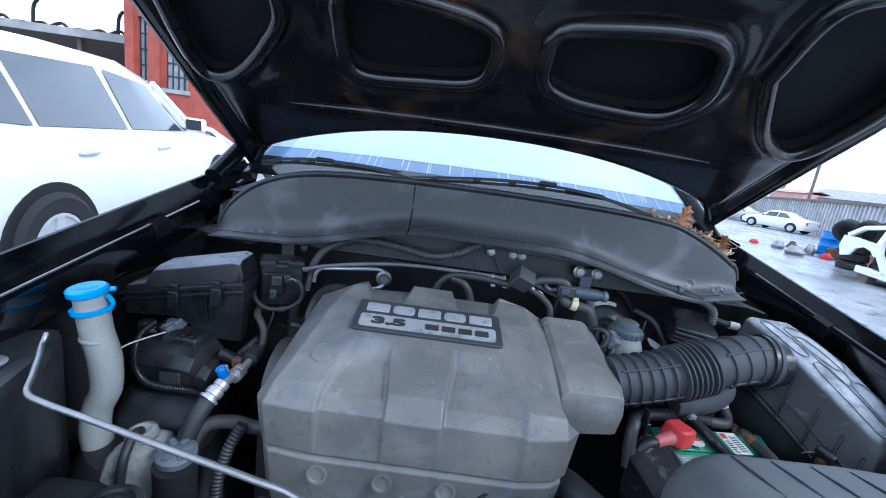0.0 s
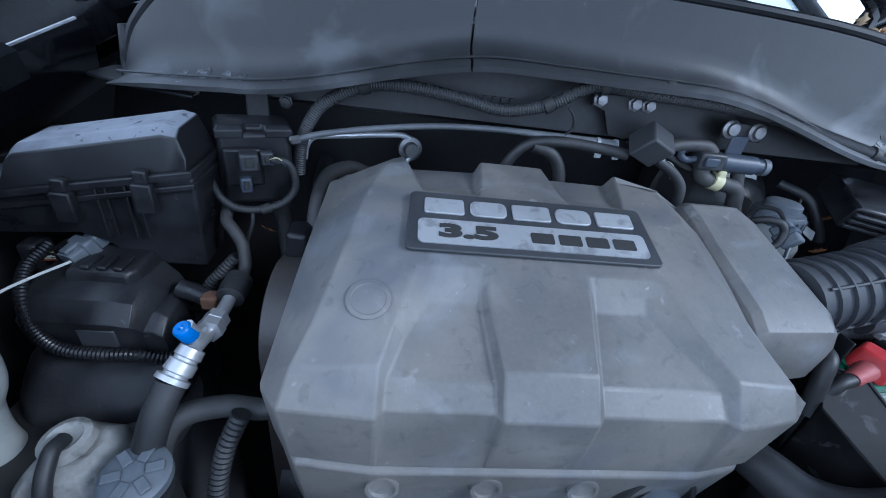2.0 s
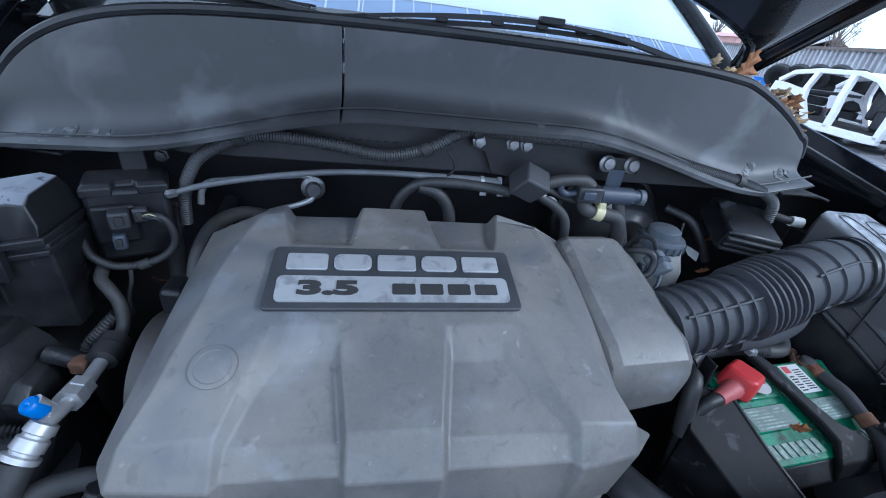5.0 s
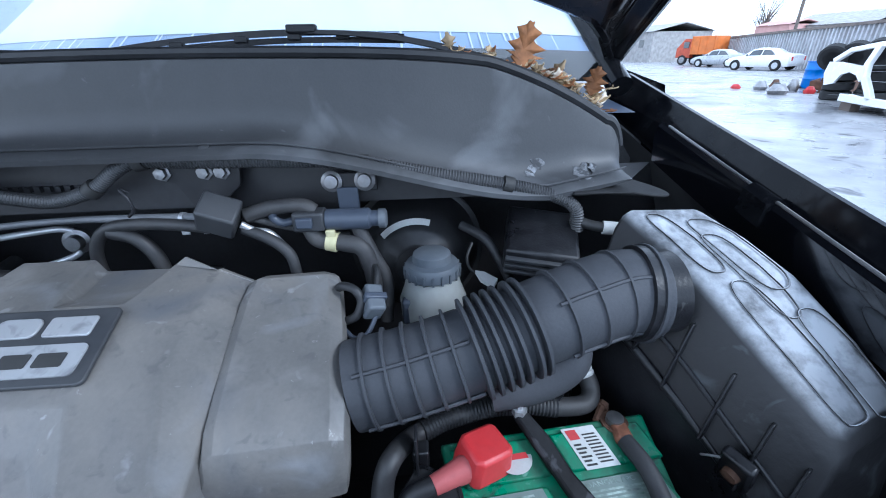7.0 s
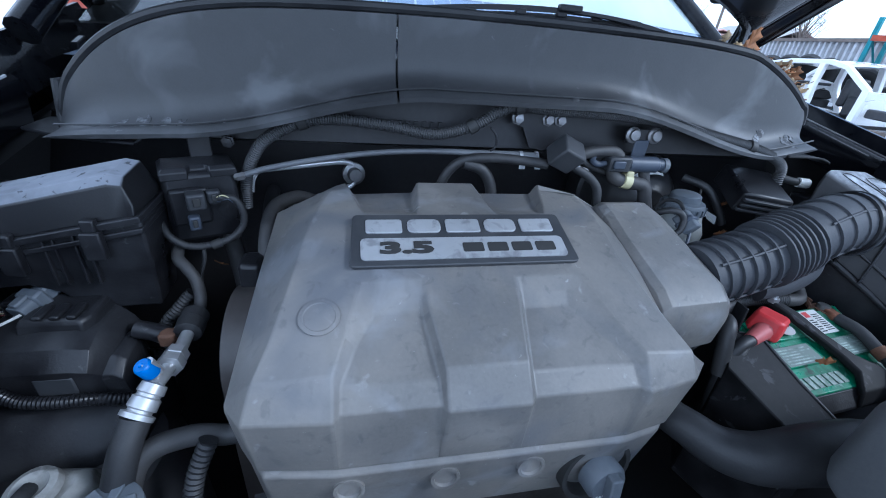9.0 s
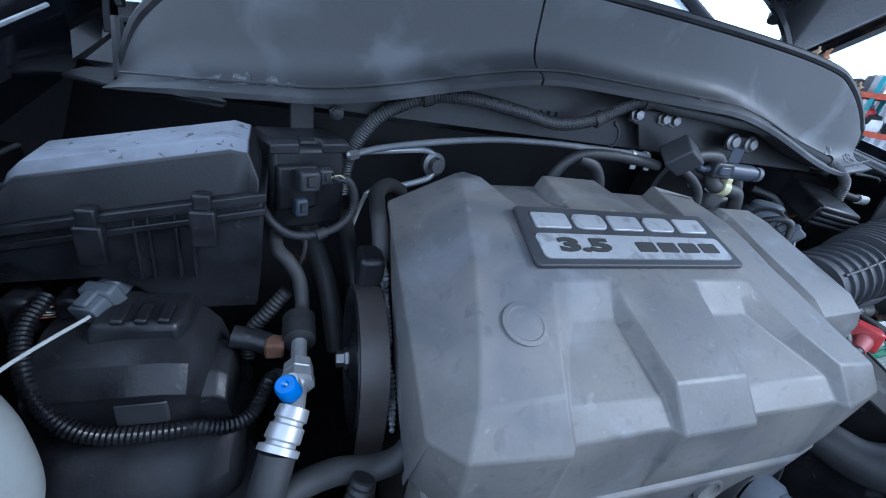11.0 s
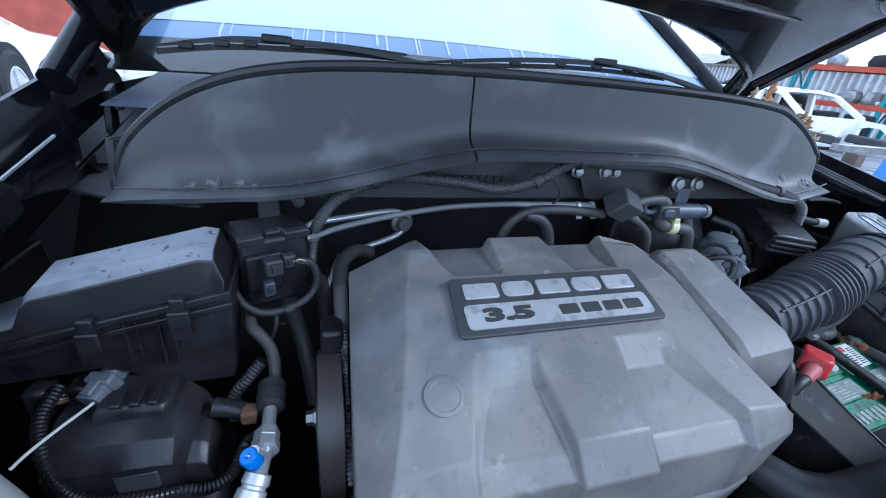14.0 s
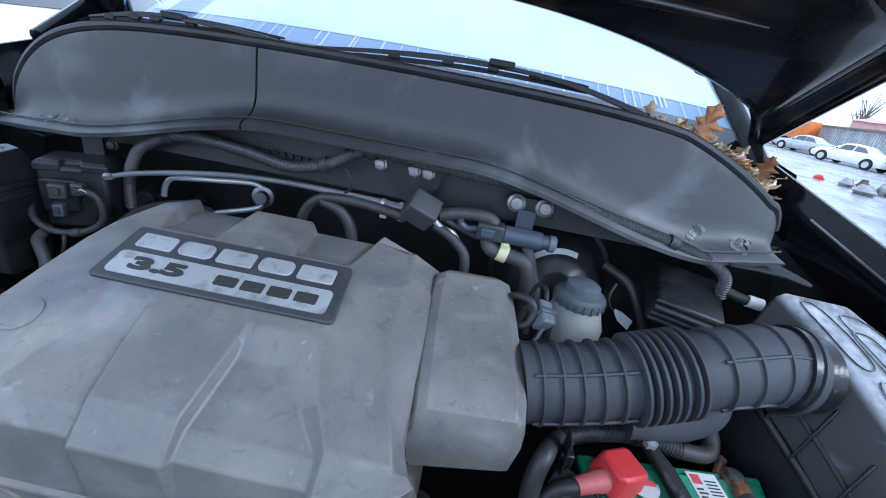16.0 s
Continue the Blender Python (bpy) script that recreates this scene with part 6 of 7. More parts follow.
for i, c in enumerate((M_pink, M_yellow, M_label, M_ink, M_yellow, M_red)):
    part("wire", tube([(-0.664 + 0.002 * i, 0.738, 0.918 + 0.003 * i), (-0.654 + 0.003 * i, 0.732, 0.925 + 0.003 * i), (-0.643, 0.735 + 0.001 * i, 0.924 + 0.002 * i)], 0.0008, 6), c, lw)
GA, GB = Vector((-0.611, 0.712, 0.940)), Vector((-0.592, 0.756, 0.956))
CB = frame_on(GA, GA + Vector((0.9, -0.39, 0.1)), GB)
plug = part("plug", prism([(x, y) for x, y in rounded(0.024, 0.020, 0.004, 3)], 0.0, 0.020, CB @ Matrix.Rotation(-math.pi / 2, 4, "X")), M_greycap, lw, "grey wiring connector", bevel=0.001)
part("plug_collar", box((-0.015, 0.016, -0.012), (0.015, 0.030, 0.013), CB), M_greycap, plug, bevel=0.003)
part("plug_tail", box((-0.010, 0.028, -0.010), (0.010, 0.050, 0.010), CB), M_greycap, plug, bevel=0.004)
part("plug_clip", box((-0.006, 0.002, 0.009), (0.006, 0.020, 0.014), CB), M_greycap, plug, bevel=0.002)
for x0 in (-0.678, -0.640):
    part("plug", box((x0, 0.728, 0.908), (x0 + 0.022, 0.756, 0.946)), M_plastic, lw, bevel=0.005)
part("corrugated_branch", tube([(-0.452, 0.77, 0.925), (-0.470, 0.762, 0.905), (-0.488, 0.756, 0.882), (-0.492, 0.75, 0.85)], 0.0085, 12, ribs=0.0046), M_hose, lw)

reso.location.z -= 0.012
lw.location.z -= 0.010

ac = thing("air_con_line", (-0.44, 0.62, 0.92), "aluminium air-conditioning line with a blue service cap", "pipe")
part("rubber_hose", tube([(-0.452, 0.589, 0.893), (-0.460, 0.567, 0.868), (-0.470, 0.547, 0.82), (-0.476, 0.53, 0.75), (-0.476, 0.52, 0.64)], 0.0145, 16), M_rubber, ac)
FA, FZ = Vector((-0.440, 0.616, 0.913)), Vector((-0.453, 0.588, 0.892))
part("ferrule", lathe(FA, FZ - FA, [(0, 0.008), (0.001, 0.0125), (0.010, 0.0135), (0.0115, 0.0115), (0.014, 0.0115), (0.0155, 0.0140), (0.026, 0.0145), (0.0275, 0.0120), (0.030, 0.0120), (0.031, 0.0165), (0.036, 0.0165), (0.037, 0.0)], 24), M_alu, ac)
part("pipe", tube([(-0.440, 0.612, 0.912), (-0.438, 0.640, 0.909), (-0.438, 0.67, 0.906), (-0.438, 0.705, 0.908)], 0.0075, 14), M_alu, ac)
part("nut", lathe((-0.438, 0.642, 0.909), (0.0, 1, -0.05), [(0, 0.012), (0.001, 0.0145), (0.012, 0.0145), (0.013, 0.011), (0.015, 0.0135), (0.026, 0.0135), (0.027, 0.010)], 6), M_alu, ac)
part("valve_stem", lathe((-0.439, 0.625, 0.920), (-0.25, -0.25, 1), [(0, 0.006), (0.02, 0.006)], 12), M_alu, ac)
part("service_cap", lathe((-0.443, 0.622, 0.922), (-0.3, -0.35, 1), [(0, 0.0085), (0.002, 0.0095), (0.016, 0.009), (0.018, 0.0075), (0.018, 0.003), (0.015, 0.0)], 20), M_blue, ac, "bright blue service cap")
part("foam_sleeve", lathe((-0.438, 0.700, 0.908), (-0.02, 1, 0.10), [(0, 0.012), (0.002, 0.016), (0.020, 0.017), (0.022, 0.0155), (0.034, 0.017), (0.036, 0.012)], 18), M_rubber, ac)
part("upper_pipe", tube([(-0.437, 0.735, 0.910), (-0.436, 0.752, 0.922), (-0.440, 0.762, 0.945), (-0.450, 0.768, 0.962), (-0.462, 0.778, 0.972), (-0.466, 0.80, 0.98)], 0.0075, 14), M_hose, ac)
ac.location.z -= 0.008
lh = thing("radiator_hose", (-0.40, 0.5, 0.75), "thin corrugated hose beside the engine", "hose")
part("hose", tube([(-0.385, 0.575, 0.86), (-0.40, 0.555, 0.82), (-0.405, 0.535, 0.76), (-0.39, 0.52, 0.66)], 0.010, 12, ribs=0.006), M_rubber, lh)
wind = thing("coolant_pipe_hose", (-0.36, 0.80, 1.0), "grey hose rising behind the pulley", "hose")
part("hose", tube([(-0.300, 0.93, 0.985), (-0.325, 0.90, 1.003), (-0.347, 0.86, 1.006), (-0.352, 0.82, 1.000), (-0.352, 0.786, 0.984), (-0.352, 0.766, 0.955), (-0.352, 0.755, 0.92)], 0.0105, 14), M_hose, wind)

# ---- front: prop rod, intake snorkel, large hose, left support ----
rod = thing("prop_rod", (-0.45, 0.38, 0.95), "bare steel bonnet prop rod lying across the front", "prop rod")
part("rod", tube([(-0.570, 0.445, 1.052), (-0.565, 0.432, 1.040), (-0.545, 0.408, 1.040), (-0.520, 0.377, 1.040), (-0.497, 0.349, 1.040), (-0.470, 0.338, 1.040), (-0.417, 0.325, 1.040), (-0.32, 0.301, 1.040), (-0.233, 0.280, 1.040), (-0.19, 0.269, 1.038), (-0.13, 0.245, 1.02), (-0.11, 0.20, 0.96)], 0.0031, 10), M_steel, rod)
sup = thing("headlamp_support", (-0.62, 0.38, 0.86), "black headlamp carrier with a steel bolt", "bracket")
part("carrier", loft([[Vector(p) for p in ((-0.66, 0.56, z), (-0.60, 0.46, z - 0.01), (-0.56, 0.36, z), (-0.60, 0.20, z), (-0.70, 0.22, z), (-0.70, 0.54, z))] for z in (0.70, 0.93, 1.0)]), M_plastic, sup, bevel=0.012)
part("bolt", lathe((-0.645, 0.44, 1.0), (0, 0, 1), [(0, 0.02), (0.003, 0.02), (0.004, 0.011), (0.012, 0.011), (0.013, 0)], 16), M_steel, sup)
part("lower_bracket", box((-0.60, 0.38, 0.66), (-0.50, 0.46, 0.84)), M_dark, sup, bevel=0.02)
rcap = thing("radiator", (-0.475, 0.415, 0.60), "black radiator end tank with its round filler cap", "radiator")
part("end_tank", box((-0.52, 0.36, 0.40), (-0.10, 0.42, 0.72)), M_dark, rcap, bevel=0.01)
part("neck", lathe((-0.475, 0.415, 0.70), (0, 0, 1), [(0, 0.03), (0.13, 0.03), (0.13, 0)], 20), M_plastic, rcap)
part("cap", lathe((-0.475, 0.415, 0.83), (0, 0, 1), [(0, 0.036), (0.012, 0.036), (0.013, 0.028), (0.010, 0.024), (0.014, 0.014), (0.014, 0)], 28), M_plastic, rcap)
part("top_hose", tube([(-0.42, 0.40, 0.80), (-0.36, 0.41, 0.81), (-0.30, 0.44, 0.79), (-0.28, 0.50, 0.74)], 0.022, 16), M_rubber, rcap)

M_snorkel = mat("dusty_snorkel_plastic", (0.10, 0.104, 0.11), 0.55, vary=0.2, fine=260, bump=0.05, dust=0.4, dust_colour=(0.16, 0.165, 0.17), dust_scale=9)
sn = thing("intake_snorkel", (0.40, 0.35, 0.84), "grooved charcoal intake snorkel at the front of the bay", "intake snorkel")
part("shell", loft([[Vector((x, y, z)) for y, z in ((0.20, 0.90), (0.21, 1.000 + h), (0.25, 1.030 + h), (0.35, 1.041 + h), (0.425 + dy, 1.031 + h), (0.446 + dy, 1.00 + h), (0.448 + dy, 0.90))] for x, dy, h in ((0.195, -0.06, -0.07), (0.212, -0.02, -0.024), (0.235, -0.006, -0.006), (0.27, 0.0, 0.0), (0.42, 0.006, 0.0), (0.54, 0.0, 0.0), (0.60, -0.02, -0.02), (0.63, -0.05, -0.05))]), M_snorkel, sn, bevel=0.010, segs=4)
for k in range(6):
    x = 0.275 + 0.048 * k
    part("groove_rib", tube([(x + 0.02, 0.25, 1.031), (x + 0.012, 0.32, 1.0385), (x + 0.004, 0.37, 1.0385), (x, 0.415, 1.032)], 0.0022, 6), M_badge, sn)
bh_ = thing("intake_hose", (0.22, 0.46, 0.86), "thick black hose curving under the snorkel", "hose")
part("hose", tube([(0.150, 0.62, 0.80), (0.158, 0.575, 0.835), (0.172, 0.540, 0.842), (0.198, 0.510, 0.836), (0.235, 0.488, 0.840), (0.285, 0.475, 0.856), (0.335, 0.465, 0.866), (0.40, 0.455, 0.86)], 0.03, 20, radii=[0.020, 0.021, 0.023, 0.026, 0.030, 0.034, 0.036, 0.036]), M_rubber, bh_)
part("cuff", tube([(0.150, 0.62, 0.80), (0.153, 0.600, 0.816), (0.156, 0.585, 0.828)], 0.024, 20), M_hose, bh_)

# ---- dry leaves in the corner of the scuttle ----
def leaf(at, size, turn, lean, material, curl=0.4, lobes=5):
    """A dry lobed leaf with a midrib fold, a curl and a stalk."""
    bm = bmesh.new()
    m = Matrix.Translation(at) @ Euler((lean, 0.2, turn)).to_matrix().to_4x4()
    n = lobes * 6
    c = [bm.verts.new(m @ Vector((0, size * t, size * curl * (t - 0.3) ** 2))) for t in (0.0, 0.25, 0.5, 0.75, 1.0)]
    for s in (-1, 1):
        rim = []
        for k in range(n + 1):
            t = k / n
            w = size * 0.55 * math.sin(math.pi * min(1, t * 0.92 + 0.05)) * (0.42 + 0.58 * (1 - abs(math.sin(lobes * math.pi * t))) ** 0.8)
            rim.append(bm.verts.new(m @ Vector((s * w, size * (t + 0.08 * math.sin(9 * t)), size * (curl * (t - 0.3) ** 2 + 0.35 * (w / size) ** 1.5)))))
        for k in range(n):
            i = min(4, int(k / n * 4 + 0.001))
            j = min(4, int((k + 1) / n * 4 + 0.001))
            try:
                bm.faces.new((c[i], rim[k], rim[k + 1]))
                if j != i:
                    bm.faces.new((c[i], rim[k + 1], c[j]))
            except ValueError:
                pass
    ob = part("dry_leaf", bm, material)
    so = ob.modifiers.new("solid", "SOLIDIFY")
    so.thickness = 0.0006
    return tagged(ob, "curled dry brown leaf caught in the cowl corner", "leaf", group="dry leaves")


leaf((0.455, 0.955, 1.245), 0.058, 0.3, 1.35, M_leaf, 0.6, 5)
leaf((0.545, 0.93, 1.215), 0.034, -0.5, 1.2, M_leaf, 0.7)
leaf((0.56, 0.94, 1.205), 0.032, 2.0, 1.0, M_leafpale, 0.6)
rl = random.Random(11)
for i in range(64):
    x = 0.34 + 0.225 * rl.random() ** 0.75
    b = cowl_back(x)
    leaf((x, 0.882 + b + 0.045 * rl.random(), cowl_edge(x) + 0.001 + 0.012 * rl.random()), rl.uniform(0.008, 0.020), rl.uniform(0, 6.28), rl.uniform(-0.3, 0.8), rl.choice((M_leaf, M_leafpale, M_leafpale, M_leafpale, M_leafpale)), rl.uniform(0.2, 0.9), 3)
for i in range(46):
    x = rl.uniform(0.455, 0.562)
    leaf((x, 0.884 + cowl_back(x) + 0.022 * rl.random(), cowl_edge(x) + 0.004 + 0.010 * rl.random()), rl.uniform(0.012, 0.024), rl.uniform(0, 6.28), rl.uniform(-0.2, 0.7), rl.choice((M_leafpale, M_leafpale, M_leafpale, M_leafgrey, M_leaf)), rl.uniform(0.2, 0.9), 3)
for x, y, z in ((0.05, 0.90, 1.265), (0.12, 0.90, 1.262), (0.24, 0.91, 1.256), (0.33, 0.92, 1.25), (0.43, 0.86, 1.01), (0.415, 0.83, 0.965), (-0.431, 0.860, 0.904), (0.405, 0.585, 0.886)):
    leaf((x, y, z), 0.022, x * 9, 0.5, M_leaf, 0.5, 3)
for i in range(9):
    a = Vector((rl.uniform(0.50, 0.57), rl.uniform(0.90, 0.93), rl.uniform(1.195, 1.225)))
    b = a + Vector((rl.uniform(-0.02, 0.025), rl.uniform(-0.02, 0.02), rl.uniform(0.0, 0.028)))
    tagged(part("twig", tube([a, a.lerp(b, 0.5) + Vector((0.004, 0, 0)), b], 0.0008, 5), M_leafpale), "thin dry twig among the leaves", "twig", group="dry twigs")

# ---- vehicles of the yard ----
def at_pose(ob, x, y, heading, z=0.0, pitch=0.0):
    """Stand a thing, built with its nose along +y, at a place of the yard."""
    ob.matrix_basis = Matrix.Translation((x, y, z + (ground_z(x, y) if x > 0 else 0))) @ Matrix.Rotation(radians(heading), 4, "Z") @ Matrix.Rotation(radians(pitch), 4, "X")
    return ob


def body_ring(y, sill, belt, top, w, wt):
    half = [(w * 0.92, sill), (w, sill + 0.12), (w * 1.01, (sill + belt) * 0.55), (w * 0.985, belt - 0.06), (w * 0.95, belt), (wt + 0.02, top - 0.09), (wt - 0.06, top - 0.02), (wt * 0.5, top)]
    return [Vector((x, y, z)) for x, z in half] + [Vector((-x, y, z)) for x, z in reversed(half)]


def vehicle(name, stations, paint, label, windows, wheels, r=0.33, handles=(), category="car", glass=M_carglass, rim=M_rim, mirror=None, lamps=True):
    ob = thing(name, (0, 0, 0), label, category)
    body = part("body", loft([body_ring(*s) for s in stations]), paint, ob)

    def width(y, z):
        for a, b in zip(stations, stations[1:]):
            if a[0] <= y <= b[0]:
                f = (y - a[0]) / (b[0] - a[0])
                s = [p + (q - p) * f for p, q in zip(a, b)]
                k = max(0.0, min(1.0, (z - s[2]) / max(0.05, s[3] - 0.09 - s[2])))
                return (s[4] * 0.95) * (1 - k) + (s[5] + 0.02) * k
        return 0.8

    for s in (-1, 1):
        for win_ in windows:
            q = list(win_) if len(win_) == 4 else list(win_) + [win_[-1]]
            rows_ = []
            for k in range(4):
                row = []
                for j in range(11):
                    lo_y, lo_z = (q[0][i] + (q[1][i] - q[0][i]) * j / 10 for i in (0, 1))
                    hi_y, hi_z = (q[3][i] + (q[2][i] - q[3][i]) * j / 10 for i in (0, 1))
                    y, z = lo_y + (hi_y - lo_y) * k / 3, lo_z + (hi_z - lo_z) * k / 3
                    row.append(Vector((s * (width(y, z) + 0.012), y, z)))
                rows_.append(row)
            bm = loft(rows_, closed=False)
            part("side_window", bm, glass, ob)
        for y in wheels:
            wheel(ob, s * (stations[2][4] - 0.055), y, r, s, rim)
            part("wheel_arch", loft([[Vector((s * (stations[2][4] * 1.0 + dx), y + q * math.cos(a), r + q * math.sin(a))) for a in (radians(-12 + 204 * i / 20) for i in range(21))] for dx, q in ((-0.03, r * 0.94), (0.016, r * 0.94), (0.018, r * 1.17), (-0.03, r * 1.17))], closed=False), M_dark, ob)
        for y, z in handles:
            part("door_handle", box((s * (width(y, z) * 1.04 + 0.0), y - 0.10, z - 0.012), (s * (width(y, z) * 1.04 + 0.035), y + 0.10, z + 0.014)), M_rim if paint is M_white else paint, ob, bevel=0.008)
        if mirror:
            y, z = mirror
            m_ = part("door_mirror", box((s * 0.90, y - 0.05, z - 0.07), (s * 1.10, y + 0.06, z + 0.08)), paint, ob, bevel=0.03, segs=3)
            part("mirror_glass", box((s * 0.92, y - 0.056, z - 0.05), (s * 1.08, y - 0.05, z + 0.06)), M_carglass, m_)
        if lamps:
            e, f = stations[-1], stations[0]
            part("headlamp", box((s * (e[4] - 0.30), e[0] - 0.16, e[2] - 0.22), (s * (e[4] + 0.012), e[0] - 0.01, e[2] - 0.07)), M_rim, ob, bevel=0.03)
            part("tail_lamp", box((s * (f[4] - 0.16), f[0] - 0.01, f[2] - 0.25), (s * (f[4] + 0.012), f[0] + 0.12, f[2] + 0.0)), M_red, ob, bevel=0.02)
    return ob


suv_st = [(-2.35, 0.42, 1.00, 1.10, 0.88, 0.80), (-2.28, 0.30, 1.13, 1.50, 0.96, 0.70), (-1.9, 0.26, 1.15, 1.70, 0.98, 0.68), (-0.9, 0.25, 1.13, 1.76, 0.98, 0.67), (0.0, 0.25, 1.11, 1.74, 0.98, 0.66),
          (0.55, 0.25, 1.09, 1.62, 0.98, 0.64), (1.15, 0.26, 1.07, 1.24, 0.97, 0.72), (1.5, 0.27, 1.04, 1.12, 0.96, 0.78), (2.1, 0.30, 0.96, 1.00, 0.92, 0.76), (2.45, 0.38, 0.78, 0.86, 0.78, 0.66)]
suv_win = [[(-1.95, 1.22), (-1.45, 1.18), (-1.45, 1.60), (-1.80, 1.56)], [(-1.40, 1.18), (-0.45, 1.155), (-0.50, 1.625), (-1.40, 1.61)], [(-0.38, 1.155), (0.55, 1.13), (0.28, 1.545), (-0.40, 1.62)], [(0.62, 1.13), (0.86, 1.125), (0.42, 1.47)]]
suv = vehicle("white_suv", suv_st, M_white, "white sport utility vehicle with tinted side windows", suv_win, (-1.45, 1.45), 0.38, ((-1.05, 0.99), (0.02, 0.98)), mirror=(0.70, 1.20))
part("arm_of_screen", tube([(0.66, 0.50, 1.58), (0.74, 1.12, 1.20)], 0.03, 8, straight=True), M_white, suv)
at_pose(suv, -3.95, 3.98, 9.5, 0.10, 3.5)

sed_st = [(-2.2, 0.40, 0.86, 0.92, 0.76, 0.66), (-2.1, 0.27, 0.94, 1.02, 0.86, 0.70), (-1.3, 0.22, 0.95, 1.10, 0.88, 0.66), (-0.7, 0.22, 0.94, 1.38, 0.88, 0.58), (0.0, 0.22, 0.92, 1.44, 0.88, 0.58), (0.45, 0.22, 0.91, 1.36, 0.88, 0.58),
          (1.05, 0.22, 0.89, 0.98, 0.88, 0.66), (1.9, 0.26, 0.78, 0.84, 0.84, 0.70), (2.25, 0.36, 0.62, 0.68, 0.70, 0.60)]
sed_win = [[(-1.15, 0.99), (-0.30, 0.97), (-0.28, 1.31), (-0.72, 1.28)], [(-0.22, 0.97), (0.85, 0.94), (0.42, 1.27), (-0.22, 1.32)]]


def sedan(paint, label, x, y, heading):
    return at_pose(vehicle("parked_car", sed_st, paint, label, sed_win, (-1.35, 1.35), 0.32, ((-0.55, 0.80), (0.35, 0.79)), mirror=(0.62, 0.98)), x, y, heading)


sedan(M_white, "white saloon car parked by the sheet wall", 24.6, 30.5, 20)
sedan(M_silvercar, "silver hatchback parked by the sheet wall", 27.0, 38.5, 22)
sedan(M_white, "white car parked before the brick building", -6.2, 9.6, -60)

# orange lorry
lorry = thing("orange_lorry", (0, 0, 0), "orange flatbed lorry with high sides", "lorry")
part("load_bed", box((-1.2, -3.2, 1.0), (1.2, -0.8, 2.7)), M_orange, lorry, bevel=0.05)
for k in range(4):
    for s in (-1, 1):
        part("side_post", box((s * 1.2 - 0.03, -3.1 + 0.75 * k, 1.0), (s * 1.2 + 0.06, -3.0 + 0.75 * k, 2.7)), M_orange, lorry)
part("cab", loft([[Vector((x, y, z)) for x, z in ((-1.1, 0.7), (1.1, 0.7), (1.1, 1.6), (0.95, t), (-0.95, t), (-1.1, 1.6))] for y, t in ((-0.7, 2.5), (0.2, 2.5), (0.8, 1.8), (0.9, 1.7))]), M_rack, lorry, bevel=0.04)
part("cab_window", box((-1.12, -0.45, 1.6), (1.12, 0.15, 2.2)), M_carglass, lorry, bevel=0.02)
part("chassis", box((-0.5, -3.2, 0.6), (0.5, 0.6, 0.95)), M_dark, lorry)
for s in (-1, 1):
    for y in (-2.4, 0.1):
        wheel(lorry, s * 1.0, y, 0.48, s, M_steel, 0.3)
at_pose(lorry, 29.8, 47.5, 25)

# ---- stripped white shell ----
shell_car = thing("stripped_car_shell", (0, 0, 0), "white car body shell without doors, wheels or engine", "car shell")


def strip(pts, w, x0, x1, parent=shell_car, material=M_white, name="pillar"):
    """A pressed member along a side: a band of width w through y, z points, between two x."""
    rings = []
    for i, (y, z) in enumerate(pts):
        a, b = Vector(pts[max(i - 1, 0)]), Vector(pts[min(i + 1, len(pts) - 1)])
        d = (b - a).normalized()
        n = Vector((-d.y, d.x)) * w / 2
        lean = 0.16 * max(0.0, z - 0.85)
        s = 1 if x0 > 0 else -1
        rings.append([Vector((x0 - s * lean, y + n.x, z + n.y)), Vector((x1 - s * lean, y + n.x, z + n.y)), Vector((x1 - s * lean, y - n.x, z - n.y)), Vector((x0 - s * lean, y - n.x, z - n.y))])
    return part(name, loft(rings), material, parent, bevel=0.012)


for s in (-1, 1):
    strip([(-1.5, 0.28), (-0.5, 0.24), (0.9, 0.24), (1.15, 0.26)], 0.16, s * 0.84, s * 0.72, name="sill")
    strip([(-2.05, 1.02), (-1.7, 1.24), (-1.0, 1.34), (0.0, 1.38), (0.45, 1.30), (0.85, 1.08), (1.15, 0.92)], 0.10, s * 0.84, s * 0.74, name="roof_rail")
    strip([(-0.15, 1.34), (-0.12, 0.9), (-0.08, 0.6), (-0.1, 0.26)], 0.14, s * 0.84, s * 0.74)
    strip([(1.12, 0.94), (1.12, 0.6), (1.1, 0.26)], 0.14, s * 0.84, s * 0.74)
    strip([(-1.05, 1.32), (-1.12, 0.95), (-1.05, 0.7), (-0.85, 0.45), (-0.72, 0.27)], 0.13, s * 0.84, s * 0.74)
    part("rear_quarter", loft([[Vector((s * (0.84 - dx), y, z)) for y, z in ((-1.12, 0.92), (-1.06, 0.68), (-1.12, 0.62), (-1.25, 0.74), (-1.45, 0.80), (-1.66, 0.74), (-1.80, 0.55), (-2.05, 0.50), (-2.16, 0.75), (-2.1, 1.0), (-1.75, 1.0))] for dx in (0.0, 0.05)]), M_white, shell_car)
    part("front_wing_stub", loft([[Vector((s * (0.80 - dx), y, z)) for y, z in ((1.12, 0.92), (1.12, 0.72), (1.35, 0.80), (1.6, 0.80), (1.85, 0.66), (2.05, 0.62), (2.05, 0.74), (1.6, 0.90))] for dx in (0.0, 0.05)]), M_white, shell_car)
part("roof", loft([[Vector((x, y, z - 0.03 * (x / 0.7) ** 2)) for x in (-0.70, -0.35, 0, 0.35, 0.70)] for y, z in ((-1.7, 1.28), (-1.0, 1.40), (0.0, 1.43), (0.45, 1.35))], closed=False), M_white, shell_car)
part("floor_pan", box((-0.74, -2.0, 0.24), (0.74, 1.2, 0.30)), M_dark, shell_car)
